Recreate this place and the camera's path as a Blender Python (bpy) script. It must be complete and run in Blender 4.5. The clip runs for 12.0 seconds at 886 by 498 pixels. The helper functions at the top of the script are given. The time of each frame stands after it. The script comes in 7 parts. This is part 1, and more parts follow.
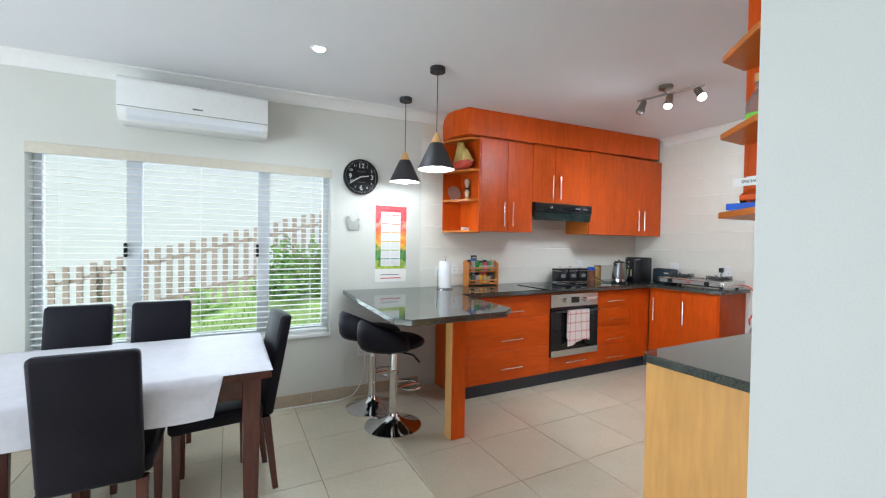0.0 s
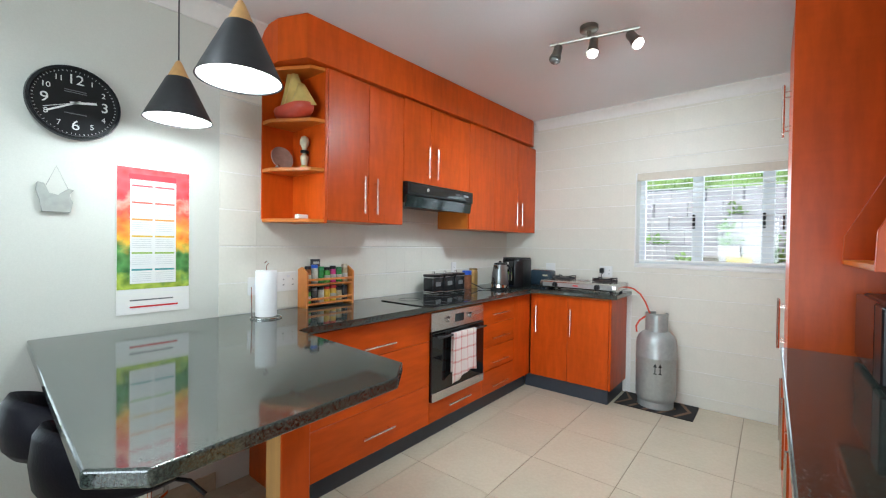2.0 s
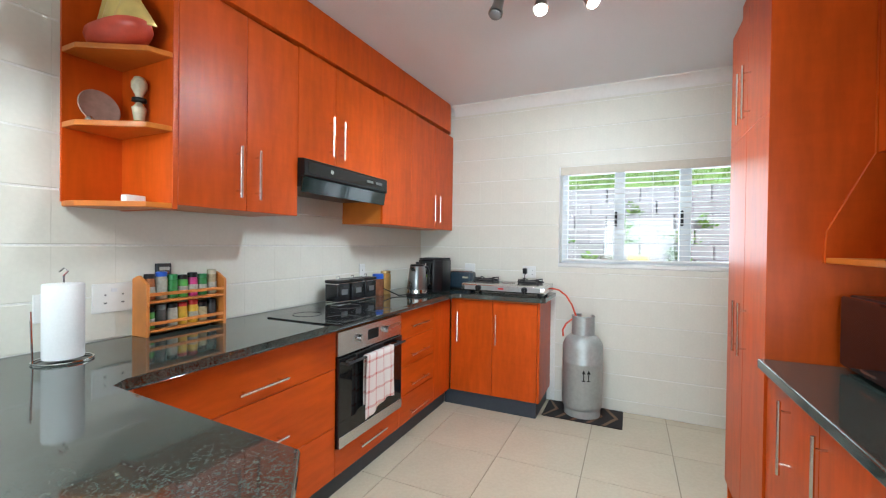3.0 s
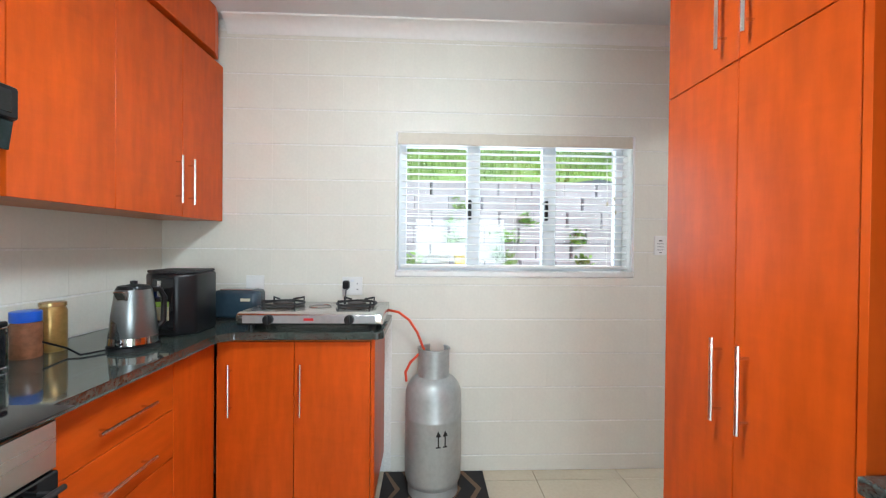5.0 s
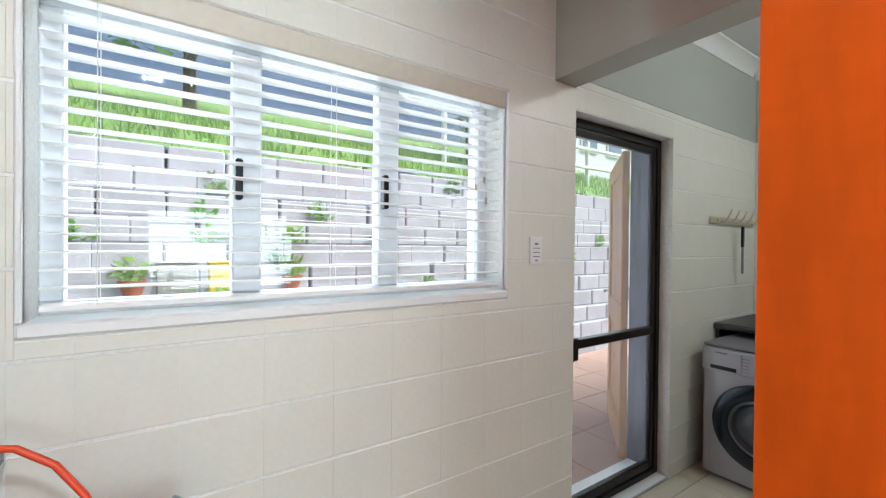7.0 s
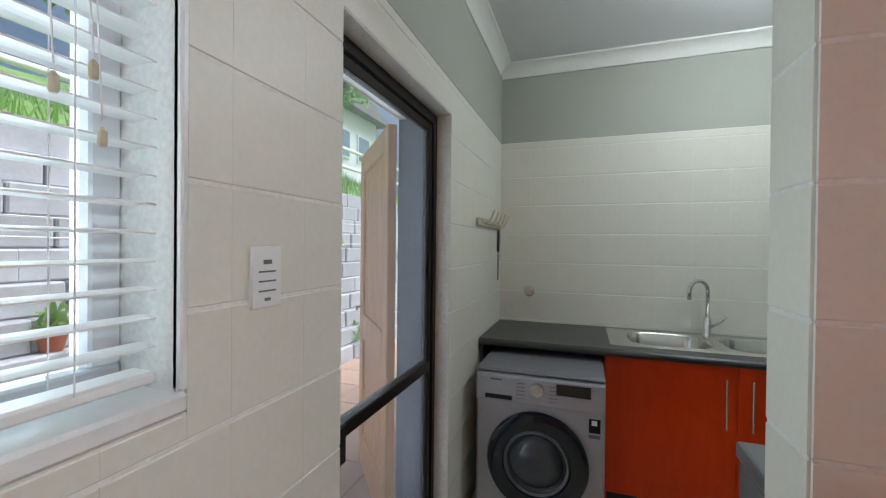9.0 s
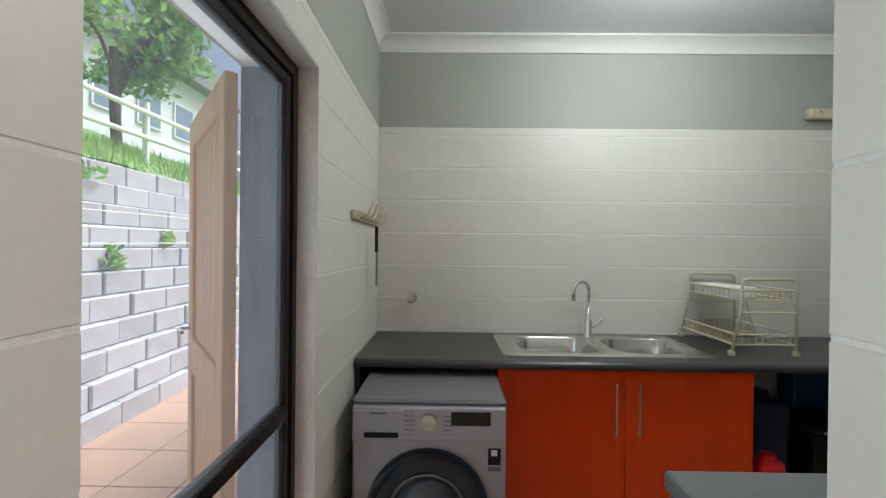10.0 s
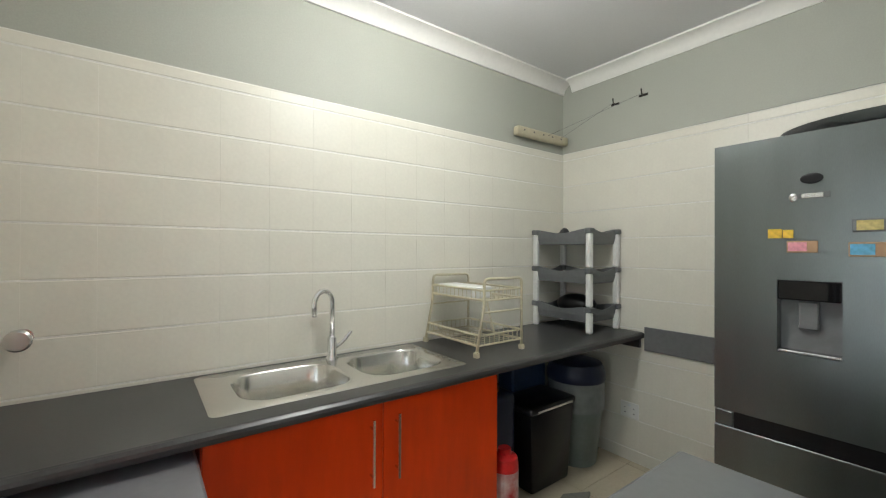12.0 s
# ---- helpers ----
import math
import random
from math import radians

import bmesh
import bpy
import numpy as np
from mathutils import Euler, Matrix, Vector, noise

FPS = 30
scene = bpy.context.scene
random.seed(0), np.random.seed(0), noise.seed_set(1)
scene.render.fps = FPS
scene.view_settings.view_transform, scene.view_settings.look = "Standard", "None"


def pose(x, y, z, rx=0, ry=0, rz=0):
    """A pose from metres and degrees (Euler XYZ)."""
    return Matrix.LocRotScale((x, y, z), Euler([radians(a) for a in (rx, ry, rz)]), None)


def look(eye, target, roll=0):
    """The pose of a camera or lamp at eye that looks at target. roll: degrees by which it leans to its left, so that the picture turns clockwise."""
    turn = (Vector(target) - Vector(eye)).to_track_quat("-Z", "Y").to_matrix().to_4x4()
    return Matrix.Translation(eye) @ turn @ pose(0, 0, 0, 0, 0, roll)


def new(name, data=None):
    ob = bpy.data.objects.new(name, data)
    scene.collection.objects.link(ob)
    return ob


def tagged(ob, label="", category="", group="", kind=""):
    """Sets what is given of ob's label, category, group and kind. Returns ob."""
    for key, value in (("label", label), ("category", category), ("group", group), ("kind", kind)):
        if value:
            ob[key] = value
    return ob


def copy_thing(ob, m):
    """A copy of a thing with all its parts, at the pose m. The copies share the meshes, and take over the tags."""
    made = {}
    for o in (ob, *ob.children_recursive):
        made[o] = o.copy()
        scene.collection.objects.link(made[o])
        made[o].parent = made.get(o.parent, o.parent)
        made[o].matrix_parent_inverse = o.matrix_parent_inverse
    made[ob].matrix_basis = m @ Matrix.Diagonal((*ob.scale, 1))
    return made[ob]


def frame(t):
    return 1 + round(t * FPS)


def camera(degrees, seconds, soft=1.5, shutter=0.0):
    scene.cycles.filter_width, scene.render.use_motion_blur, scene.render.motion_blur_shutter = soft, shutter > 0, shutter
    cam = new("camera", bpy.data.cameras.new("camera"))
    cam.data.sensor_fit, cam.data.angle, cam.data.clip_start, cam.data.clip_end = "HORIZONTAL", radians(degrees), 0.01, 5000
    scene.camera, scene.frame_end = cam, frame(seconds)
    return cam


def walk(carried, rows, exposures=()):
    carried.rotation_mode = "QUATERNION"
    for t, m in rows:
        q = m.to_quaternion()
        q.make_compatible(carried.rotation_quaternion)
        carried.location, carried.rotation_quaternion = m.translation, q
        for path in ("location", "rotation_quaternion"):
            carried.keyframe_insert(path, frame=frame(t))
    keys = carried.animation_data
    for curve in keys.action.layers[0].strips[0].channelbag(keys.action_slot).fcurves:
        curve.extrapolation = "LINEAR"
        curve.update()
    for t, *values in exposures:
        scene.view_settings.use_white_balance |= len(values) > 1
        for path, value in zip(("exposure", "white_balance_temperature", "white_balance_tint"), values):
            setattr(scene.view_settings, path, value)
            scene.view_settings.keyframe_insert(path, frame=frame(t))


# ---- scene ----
cam = camera(95.0, 12.0, soft=1.2)
PATH = [
    (0.0, -0.010, -0.017, 1.342, 89.00, -0.91, -27.80),
    (0.5, 0.160, 0.303, 1.352, 88.91, -0.87, -32.73),
    (1.0, 0.313, 0.611, 1.330, 89.22, -0.83, -38.27),
    (1.5, 0.469, 0.890, 1.325, 89.27, -0.79, -44.37),
    (2.0, 0.634, 1.133, 1.323, 89.28, -0.79, -51.02),
    (2.5, 0.814, 1.357, 1.325, 89.30, -0.74, -58.04),
    (3.0, 1.035, 1.537, 1.310, 89.44, -0.72, -65.20),
    (5.0, 2.197, 1.910, 1.323, 89.50, -0.55, -92.33),
    (5.5, 2.504, 1.934, 1.324, 89.51, -0.63, -99.42),
    (6.0, 2.797, 1.906, 1.322, 89.48, -0.60, -107.07),
    (6.5, 3.079, 1.868, 1.333, 89.53, -0.57, -115.16),
    (8.5, 3.887, 1.381, 1.394, 89.47, -0.58, -151.20),
    (9.0, 3.992, 1.133, 1.397, 89.51, -0.61, -160.85),
    (9.5, 4.066, 0.908, 1.401, 89.54, -0.63, -170.08),
    (10.0, 4.126, 0.739, 1.393, 89.75, -0.64, -179.28),
    (10.5, 4.117, 0.563, 1.384, 89.94, -0.67, -188.48),
    (11.0, 4.092, 0.420, 1.385, 90.20, -0.54, -197.74),
    (11.5, 4.062, 0.289, 1.389, 90.16, -0.44, -207.28),
    (12.0, 4.024, 0.189, 1.392, 90.23, -0.23, -216.68),
]
EXPOSURES = [(0.0, 0.02, 5650, 6), (1.0, -0.06, 5650, 4), (2.5, 0.12, 5650, 2), (6.5, 0.22, 5700, 3), (8.5, -0.14, 5500, 0), (10.0, 0.12, 5750, 3), (12.0, 0.56, 6150, 5)]
walk(cam, [(t, pose(*row)) for t, *row in PATH], EXPOSURES)

# ---- world, sun, large lights ----
world = bpy.data.worlds.new("overcast_sky")
scene.world = world
world.use_nodes = True
wn = world.node_tree.nodes
sky = wn.new("ShaderNodeTexSky")
sky.sky_type, sky.sun_disc, sky.sun_elevation, sky.sun_rotation = "NISHITA", False, radians(55), radians(230)
sky.air_density, sky.dust_density = 1.0, 10.0
wn["Background"].inputs["Strength"].default_value = 0.15
world.node_tree.links.new(sky.outputs[0], wn["Background"].inputs["Color"])


def lamp(name, kind, m, energy, colour=(1, 1, 1), **kw):
    data = bpy.data.lights.new(name, kind)
    data.energy, data.color = energy, colour
    for key, value in kw.items():
        if key == "size":
            data.shape, data.size, data.size_y = "RECTANGLE", value[0], value[1]
        elif key == "angle":
            data.angle = value
        elif key == "radius":
            data.shadow_soft_size = value
        elif key == "cone":
            data.spot_size, data.spot_blend = radians(value), 0.8
    ob = new(name, data)
    ob.matrix_world = m
    return ob


lamp("sun", "SUN", look((0, 0, 10), (3.2, 2.6, 3.0)), 4.0, (1, 0.97, 0.93), angle=radians(25))
# sky light through the openings
lamp("window_light_north", "AREA", look((-0.19, 3.66, 1.25), (-0.19, 0, 1.0)), 16, (0.90, 0.96, 1.0), size=(1.8, 1.3))
lamp("window_light_east", "AREA", look((4.83, 1.38, 1.56), (0, 1.38, 1.2)), 13, (0.92, 0.97, 1.0), size=(1.35, 0.75))
lamp("door_light_east", "AREA", look((4.84, -0.17, 1.1), (0, -0.17, 0.9)), 4, (0.92, 0.97, 1.0), size=(0.75, 1.8))
lamp("window_light_west", "AREA", look((-3.70, 0.80, 1.06), (0, 0.80, 0.90)), 140, (0.95, 0.98, 1.0), size=(2.8, 1.95))
# lamps of the rooms, and one added fill lamp
WARM = (1.0, 0.95, 0.88)
WHITE = (0.97, 1.0, 1.0)
for px, py in ((1.230, 2.45), (1.268, 3.10)):
    lamp("pendant_bulb_light", "POINT", pose(px, py, 1.850), 7, WHITE, radius=0.04)
lamp("spot_bulb_light", "SPOT", look((2.905, 1.925, 2.38), (4.5, 2.0, 0.2)), 76, WHITE, radius=0.05, cone=165)
lamp("spot_bulb_light", "SPOT", look((2.955, 1.68, 2.38), (2.2, 2.8, 0.6)), 46, WHITE, radius=0.05, cone=165)
lamp("downlight_light", "SPOT", look((0.465, 2.526, 2.49), (0.465, 2.526, 0)), 60, WHITE, radius=0.05, cone=150)
# fill lamp added to brighten the dining side; no fitting hangs here
lamp("downlight_light", "SPOT", look((-1.4, 0.3, 2.45), (-1.4, 0.3, 0)), 70, WHITE, radius=0.05, cone=150)
lamp("utility_light", "POINT", pose(3.06, -0.80, 2.54), 27, WARM, radius=0.08)

# ---- materials ----


def rgb(c):
    return (c[0], c[1], c[2], 1.0)


def mat(name, colour, rough=0.5, metal=0.0, vary=0.12, grain=40.0, big=2.0, bump=0.05, stretch=(1, 1, 1), spec=0.5, coat=0.0, tint=None, glass=0.0, island=0.0, figure=0.0):
    m = bpy.data.materials.new(name)
    m.use_nodes = True
    nt = m.node_tree
    n, l = nt.nodes, nt.links
    b = n["Principled BSDF"]
    co = n.new("ShaderNodeTexCoord")
    mp = n.new("ShaderNodeMapping")
    mp.inputs["Scale"].default_value = stretch
    l.new(co.outputs["Object"], mp.inputs["Vector"])
    fine, wide = n.new("ShaderNodeTexNoise"), n.new("ShaderNodeTexNoise")
    fine.inputs["Scale"].default_value, wide.inputs["Scale"].default_value = grain, big
    fine.inputs["Detail"].default_value, wide.inputs["Detail"].default_value = 5, 4
    for q in (fine, wide):
        l.new(mp.outputs[0], q.inputs["Vector"])
    add = n.new("ShaderNodeMath")
    add.operation = "MULTIPLY_ADD"
    add.inputs[1].default_value = 0.5
    l.new(fine.outputs["Fac"], add.inputs[0])
    half = n.new("ShaderNodeMath")
    half.operation = "MULTIPLY"
    half.inputs[1].default_value = 0.5
    l.new(wide.outputs["Fac"], half.inputs[0])
    l.new(half.outputs[0], add.inputs[2])
    fac = add
    if figure:
        fm, fn, fa = n.new("ShaderNodeMapping"), n.new("ShaderNodeTexNoise"), n.new("ShaderNodeMath")
        fm.inputs["Scale"].default_value = (1.3, 1.3, 4.5)
        fm.inputs["Rotation"].default_value = (radians(12), radians(12), 0)
        fn.inputs["Scale"].default_value, fn.inputs["Detail"].default_value, fn.inputs["Distortion"].default_value = 7.0, 4, 0.6
        fa.operation = "MULTIPLY_ADD"
        fa.inputs[1].default_value = figure
        l.new(co.outputs["Object"], fm.inputs["Vector"])
        l.new(fm.outputs[0], fn.inputs["Vector"])
        l.new(fn.outputs["Fac"], fa.inputs[0])
        shift = n.new("ShaderNodeMath")
        shift.operation = "SUBTRACT"
        shift.inputs[1].default_value = figure * 0.5
        l.new(add.outputs[0], shift.inputs[0])
        l.new(shift.outputs[0], fa.inputs[2])
        fac = fa
    if island:
        info = n.new("ShaderNodeObjectInfo")
        mix = n.new("ShaderNodeMath")
        mix.operation = "MULTIPLY_ADD"
        mix.inputs[1].default_value = island
        l.new(info.outputs["Random"], mix.inputs[0])
        l.new(fac.outputs[0], mix.inputs[2])
        fac = mix
    ramp = n.new("ShaderNodeValToRGB")
    lo = [max(0, c * (1 - vary)) for c in colour]
    hi = tint or [min(1, c * (1 + vary)) for c in colour]
    ramp.color_ramp.elements[0].position, ramp.color_ramp.elements[1].position = 0.35, 0.65 + island
    ramp.color_ramp.elements[0].color, ramp.color_ramp.elements[1].color = rgb(lo), rgb(hi)
    l.new(fac.outputs[0], ramp.inputs[0])
    l.new(ramp.outputs[0], b.inputs["Base Color"])
    rr = n.new("ShaderNodeMapRange")
    rr.inputs["To Min"].default_value, rr.inputs["To Max"].default_value = max(0.02, rough * 0.85), min(1, rough * 1.15)
    l.new(wide.outputs["Fac"], rr.inputs["Value"])
    l.new(rr.outputs[0], b.inputs["Roughness"])
    b.inputs["Metallic"].default_value = metal
    b.inputs["Specular IOR Level"].default_value = spec
    b.inputs["Coat Weight"].default_value = coat
    b.inputs["Coat Roughness"].default_value = 0.12
    b.inputs["Transmission Weight"].default_value = glass
    if bump:
        bp = n.new("ShaderNodeBump")
        bp.inputs["Strength"].default_value, bp.inputs["Distance"].default_value = bump, 0.01
        l.new(fine.outputs["Fac"], bp.inputs["Height"])
        l.new(bp.outputs[0], b.inputs["Normal"])
    return m


def glow(name, colour, strength):
    m = bpy.data.materials.new(name)
    m.use_nodes = True
    b = m.node_tree.nodes["Principled BSDF"]
    b.inputs["Base Color"].default_value = rgb(colour)
    b.inputs["Emission Color"].default_value = rgb(colour)
    b.inputs["Emission Strength"].default_value = strength
    return m


def clear_glass(name):
    m = bpy.data.materials.new(name)
    m.use_nodes = True
    nt = m.node_tree
    n, l = nt.nodes, nt.links
    t, g, x, f = n.new("ShaderNodeBsdfTransparent"), n.new("ShaderNodeBsdfGlossy"), n.new("ShaderNodeMixShader"), n.new("ShaderNodeFresnel")
    g.inputs["Roughness"].default_value = 0.02
    l.new(f.outputs[0], x.inputs[0])
    l.new(t.outputs[0], x.inputs[1])
    l.new(g.outputs[0], x.inputs[2])
    l.new(x.outputs[0], n["Material Output"].inputs["Surface"])
    return m


# pale translucent sheet that puts bright haze over the view behind it
def dusty_screen(name, haze):
    m = bpy.data.materials.new(name)
    m.use_nodes = True
    n, l = m.node_tree.nodes, m.node_tree.links
    t, d, x = n.new("ShaderNodeBsdfTransparent"), n.new("ShaderNodeBsdfTranslucent"), n.new("ShaderNodeMixShader")
    d.inputs["Color"].default_value = (0.80, 0.78, 0.84, 1)
    x.inputs[0].default_value = haze
    l.new(t.outputs[0], x.inputs[1])
    l.new(d.outputs[0], x.inputs[2])
    l.new(x.outputs[0], n["Material Output"].inputs["Surface"])
    return m


WALL = mat("wall_paint", (0.62, 0.62, 0.565), 0.7, vary=0.04, grain=180, big=1.2, bump=0.03)
WALLPALE = mat("pale_wall_paint", (0.60, 0.60, 0.575), 0.7, vary=0.04, grain=180, big=1.2, bump=0.03)
GREYWALL = mat("grey_green_wall_paint", (0.40, 0.41, 0.36), 0.65, vary=0.05, grain=160, big=1.5, bump=0.04)
CEIL = mat("ceiling_paint", (0.74, 0.74, 0.76), 0.85, vary=0.03, grain=120, big=1.0, bump=0.02)
CORNICE = mat("cornice_paint", (0.78, 0.77, 0.74), 0.7, vary=0.03, bump=0.02)
TILE = mat("wall_tile_glaze", (0.71, 0.69, 0.61), 0.42, vary=0.04, grain=60, big=3, bump=0.03, island=0.06)
GROUT = mat("tile_grout", (0.76, 0.75, 0.71), 0.85, vary=0.12, grain=90, bump=0.1)
FLOORTILE = mat("polished_floor_tile", (0.56, 0.50, 0.38), 0.08, vary=0.09, grain=55, big=3, bump=0.01, island=0.2)
FLOORGROUT = mat("floor_grout", (0.27, 0.23, 0.17), 0.9, vary=0.15, grain=80, bump=0.1)
SKIRT = mat("skirting_tile", (0.42, 0.34, 0.24), 0.3, vary=0.1, grain=50, bump=0.02)
WOOD = mat("cherry_foil_cabinet", (0.54, 0.075, 0.003), 0.33, figure=0.15, vary=0.17, grain=7, big=1.3, bump=0.012, stretch=(4, 4, 0.8), coat=0.0, spec=0.22)
WOODH = mat("cherry_foil_drawer", (0.54, 0.075, 0.003), 0.33, figure=0.15, vary=0.17, grain=7, big=1.3, bump=0.012, stretch=(0.8, 4, 4), coat=0.0, spec=0.22)
WOODE = mat("cherry_foil_edge", (0.54, 0.15, 0.015), 0.35, vary=0.12, grain=12, bump=0.02)
# cabinet wood as it looks lit: the light is in this paler colour
WOODLIT = mat("lit_side_wood", (0.62, 0.33, 0.10), 0.35, vary=0.12, grain=10, big=1.5, bump=0.02, stretch=(4, 4, 0.5))
REDWOOD = mat("red_orange_foil_door", (0.66, 0.050, 0.003), 0.34, vary=0.10, grain=7, big=1.3, bump=0.012, stretch=(4, 4, 0.8), spec=0.3)
PLINTH = mat("slate_grey_plinth", (0.035, 0.045, 0.06), 0.45, vary=0.12, bump=0.03)
GRANITE = mat("black_green_granite", (0.010, 0.014, 0.013), 0.06, vary=0.6, grain=300, big=130, bump=0.0, tint=(0.080, 0.098, 0.085), spec=1.0)
LAMINATE = mat("charcoal_laminate", (0.042, 0.042, 0.043), 0.32, vary=0.15, grain=150, bump=0.03)
STEEL = mat("brushed_steel", (0.62, 0.62, 0.61), 0.26, 1.0, vary=0.06, grain=60, bump=0.02, stretch=(1, 1, 8))
SINKSTEEL = mat("sink_steel", (0.66, 0.65, 0.62), 0.22, 1.0, vary=0.06, grain=60, bump=0.01)
CHROME = mat("chrome", (0.78, 0.78, 0.78), 0.07, 1.0, vary=0.03, bump=0.0)
NICKEL = mat("brushed_nickel_handle", (0.72, 0.68, 0.62), 0.25, 1.0, vary=0.05, bump=0.0)
BLACK = mat("black_plastic", (0.009, 0.009, 0.010), 0.30, vary=0.2, bump=0.02, spec=0.3)
BLACKGLASS = mat("black_glass", (0.008, 0.008, 0.009), 0.04, vary=0.1, bump=0.0)
BLACKMAT = mat("matt_black_metal", (0.018, 0.018, 0.02), 0.5, vary=0.15, bump=0.02)
LEATHER = mat("dark_leatherette", (0.011, 0.010, 0.015), 0.42, vary=0.25, grain=160, big=4, bump=0.12, spec=0.14)
WHITEP = mat("white_plastic", (0.78, 0.78, 0.76), 0.35, vary=0.03, bump=0.01)
WHITEA = mat("white_aluminium", (0.72, 0.74, 0.77), 0.4, vary=0.04, bump=0.01)
VALANCE = mat("cream_valance", (0.60, 0.55, 0.45), 0.5, vary=0.05, bump=0.01)
SLATM = mat("white_blind_slat", (0.82, 0.82, 0.80), 0.4, vary=0.03, bump=0.01)
CREAMP = mat("cream_plastic_coating", (0.54, 0.49, 0.35), 0.4, vary=0.08, bump=0.02)
MAHOG = mat("dark_mahogany", (0.075, 0.018, 0.012), 0.22, vary=0.3, grain=10, bump=0.02, stretch=(4, 4, 0.6), coat=0.3)
CLOTH = mat("white_table_cloth", (0.70, 0.68, 0.74), 0.35, vary=0.06, grain=30, big=5, bump=0.12)
PALEWOOD = mat("pale_turned_wood", (0.58, 0.33, 0.12), 0.4, vary=0.15, grain=14, bump=0.03, stretch=(4, 4, 0.6))
DOORWOOD = mat("varnished_pine", (0.62, 0.33, 0.12), 0.4, vary=0.18, grain=10, bump=0.04, stretch=(5, 5, 0.5))
BRONZE = mat("dark_bronze_aluminium", (0.012, 0.009, 0.007), 0.35, vary=0.15, bump=0.02, spec=0.2)
GREYP = mat("grey_plastic", (0.14, 0.145, 0.15), 0.4, vary=0.1, bump=0.02)
SILVERPAINT = mat("silver_paint", (0.42, 0.45, 0.44), 0.38, 0.35, vary=0.10, grain=40, bump=0.04)
WMSILVER = mat("silver_appliance_paint", (0.40, 0.39, 0.42), 0.35, 0.4, vary=0.05, bump=0.01)
FRIDGE = mat("brushed_fridge_steel", (0.18, 0.20, 0.20), 0.30, 0.9, vary=0.06, grain=60, bump=0.01, stretch=(1, 8, 1))
REDP = mat("red_plastic", (0.60, 0.02, 0.02), 0.3, vary=0.1, bump=0.02)
REDHOSE = mat("orange_red_hose", (0.70, 0.07, 0.02), 0.4, vary=0.08, bump=0.02)
BLUEP = mat("blue_plastic", (0.02, 0.10, 0.55), 0.3, vary=0.1, bump=0.02)
GLASS = clear_glass("window_glass")
# haze of the door view, added on top of the plain screen mesh
HAZE = dusty_screen("door_view_haze", 0.045)
BULB = glow("lit_bulb", (1.0, 0.95, 0.86), 14)

# ---- builders ----
OFF = {}


def thing(name, x=0, y=0, z=0, label="", category="", group="", kind=""):
    ob = new(name)
    ob.location = (x, y, z)
    ob.empty_display_size = 0.05
    OFF[ob.name] = Vector((x, y, z))
    return tagged(ob, label, category, group, kind)


def part(name, bm, material, parent=None, label="", smooth=None):
    me = bpy.data.meshes.new(name)
    off = OFF.get(parent.name, Vector()) if parent else Vector()
    if off.length:
        bmesh.ops.translate(bm, verts=bm.verts, vec=-off)
    bmesh.ops.recalc_face_normals(bm, faces=bm.faces)
    bm.to_mesh(me)
    bm.free()
    me.materials.append(material)
    if smooth:
        for p in me.polygons:
            p.use_smooth = True
        if smooth != "all":
            me.set_sharp_from_angle(angle=radians(smooth))
    ob = new(name, me)
    if parent:
        ob.parent = parent
    OFF[ob.name] = off
    return tagged(ob, label)


def single(name, bm, material, label, category, group="", kind="", smooth=None):
    return tagged(part(name, bm, material, None, "", smooth), label, category, group, kind)


def box(x0, x1, y0, y1, z0, z1, bevel=0.0, bm=None, seg=1):
    own = bm is None
    b = bmesh.new()
    r = bmesh.ops.create_cube(b, size=1)
    bmesh.ops.scale(b, vec=(x1 - x0, y1 - y0, z1 - z0), verts=b.verts)
    bmesh.ops.translate(b, vec=((x0 + x1) / 2, (y0 + y1) / 2, (z0 + z1) / 2), verts=b.verts)
    if bevel:
        bmesh.ops.bevel(b, geom=b.edges[:], offset=bevel, segments=seg, affect="EDGES", profile=0.5)
    return b if own else merge(bm, b)


def merge(bm, b):
    me = bpy.data.meshes.new("tmp")
    b.to_mesh(me)
    b.free()
    bm.from_mesh(me)
    bpy.data.meshes.remove(me)
    return bm


def prism(points, z0, z1, bevel=0.0, bm=None, axis="z", seg=2):
    """A polygon drawn out along an axis; points lie in the other two axes."""
    b = bmesh.new()

    def at(p, h):
        return {"z": (p[0], p[1], h), "y": (p[0], h, p[1]), "x": (h, p[0], p[1])}[axis]
    lo = [b.verts.new(at(p, z0)) for p in points]
    hi = [b.verts.new(at(p, z1)) for p in points]
    b.faces.new(lo[::-1])
    b.faces.new(hi)
    for i in range(len(points)):
        j = (i + 1) % len(points)
        b.faces.new((lo[i], lo[j], hi[j], hi[i]))
    if bevel:
        bmesh.ops.bevel(b, geom=b.edges[:], offset=bevel, segments=seg, affect="EDGES", profile=0.5)
    return b if bm is None else merge(bm, b)


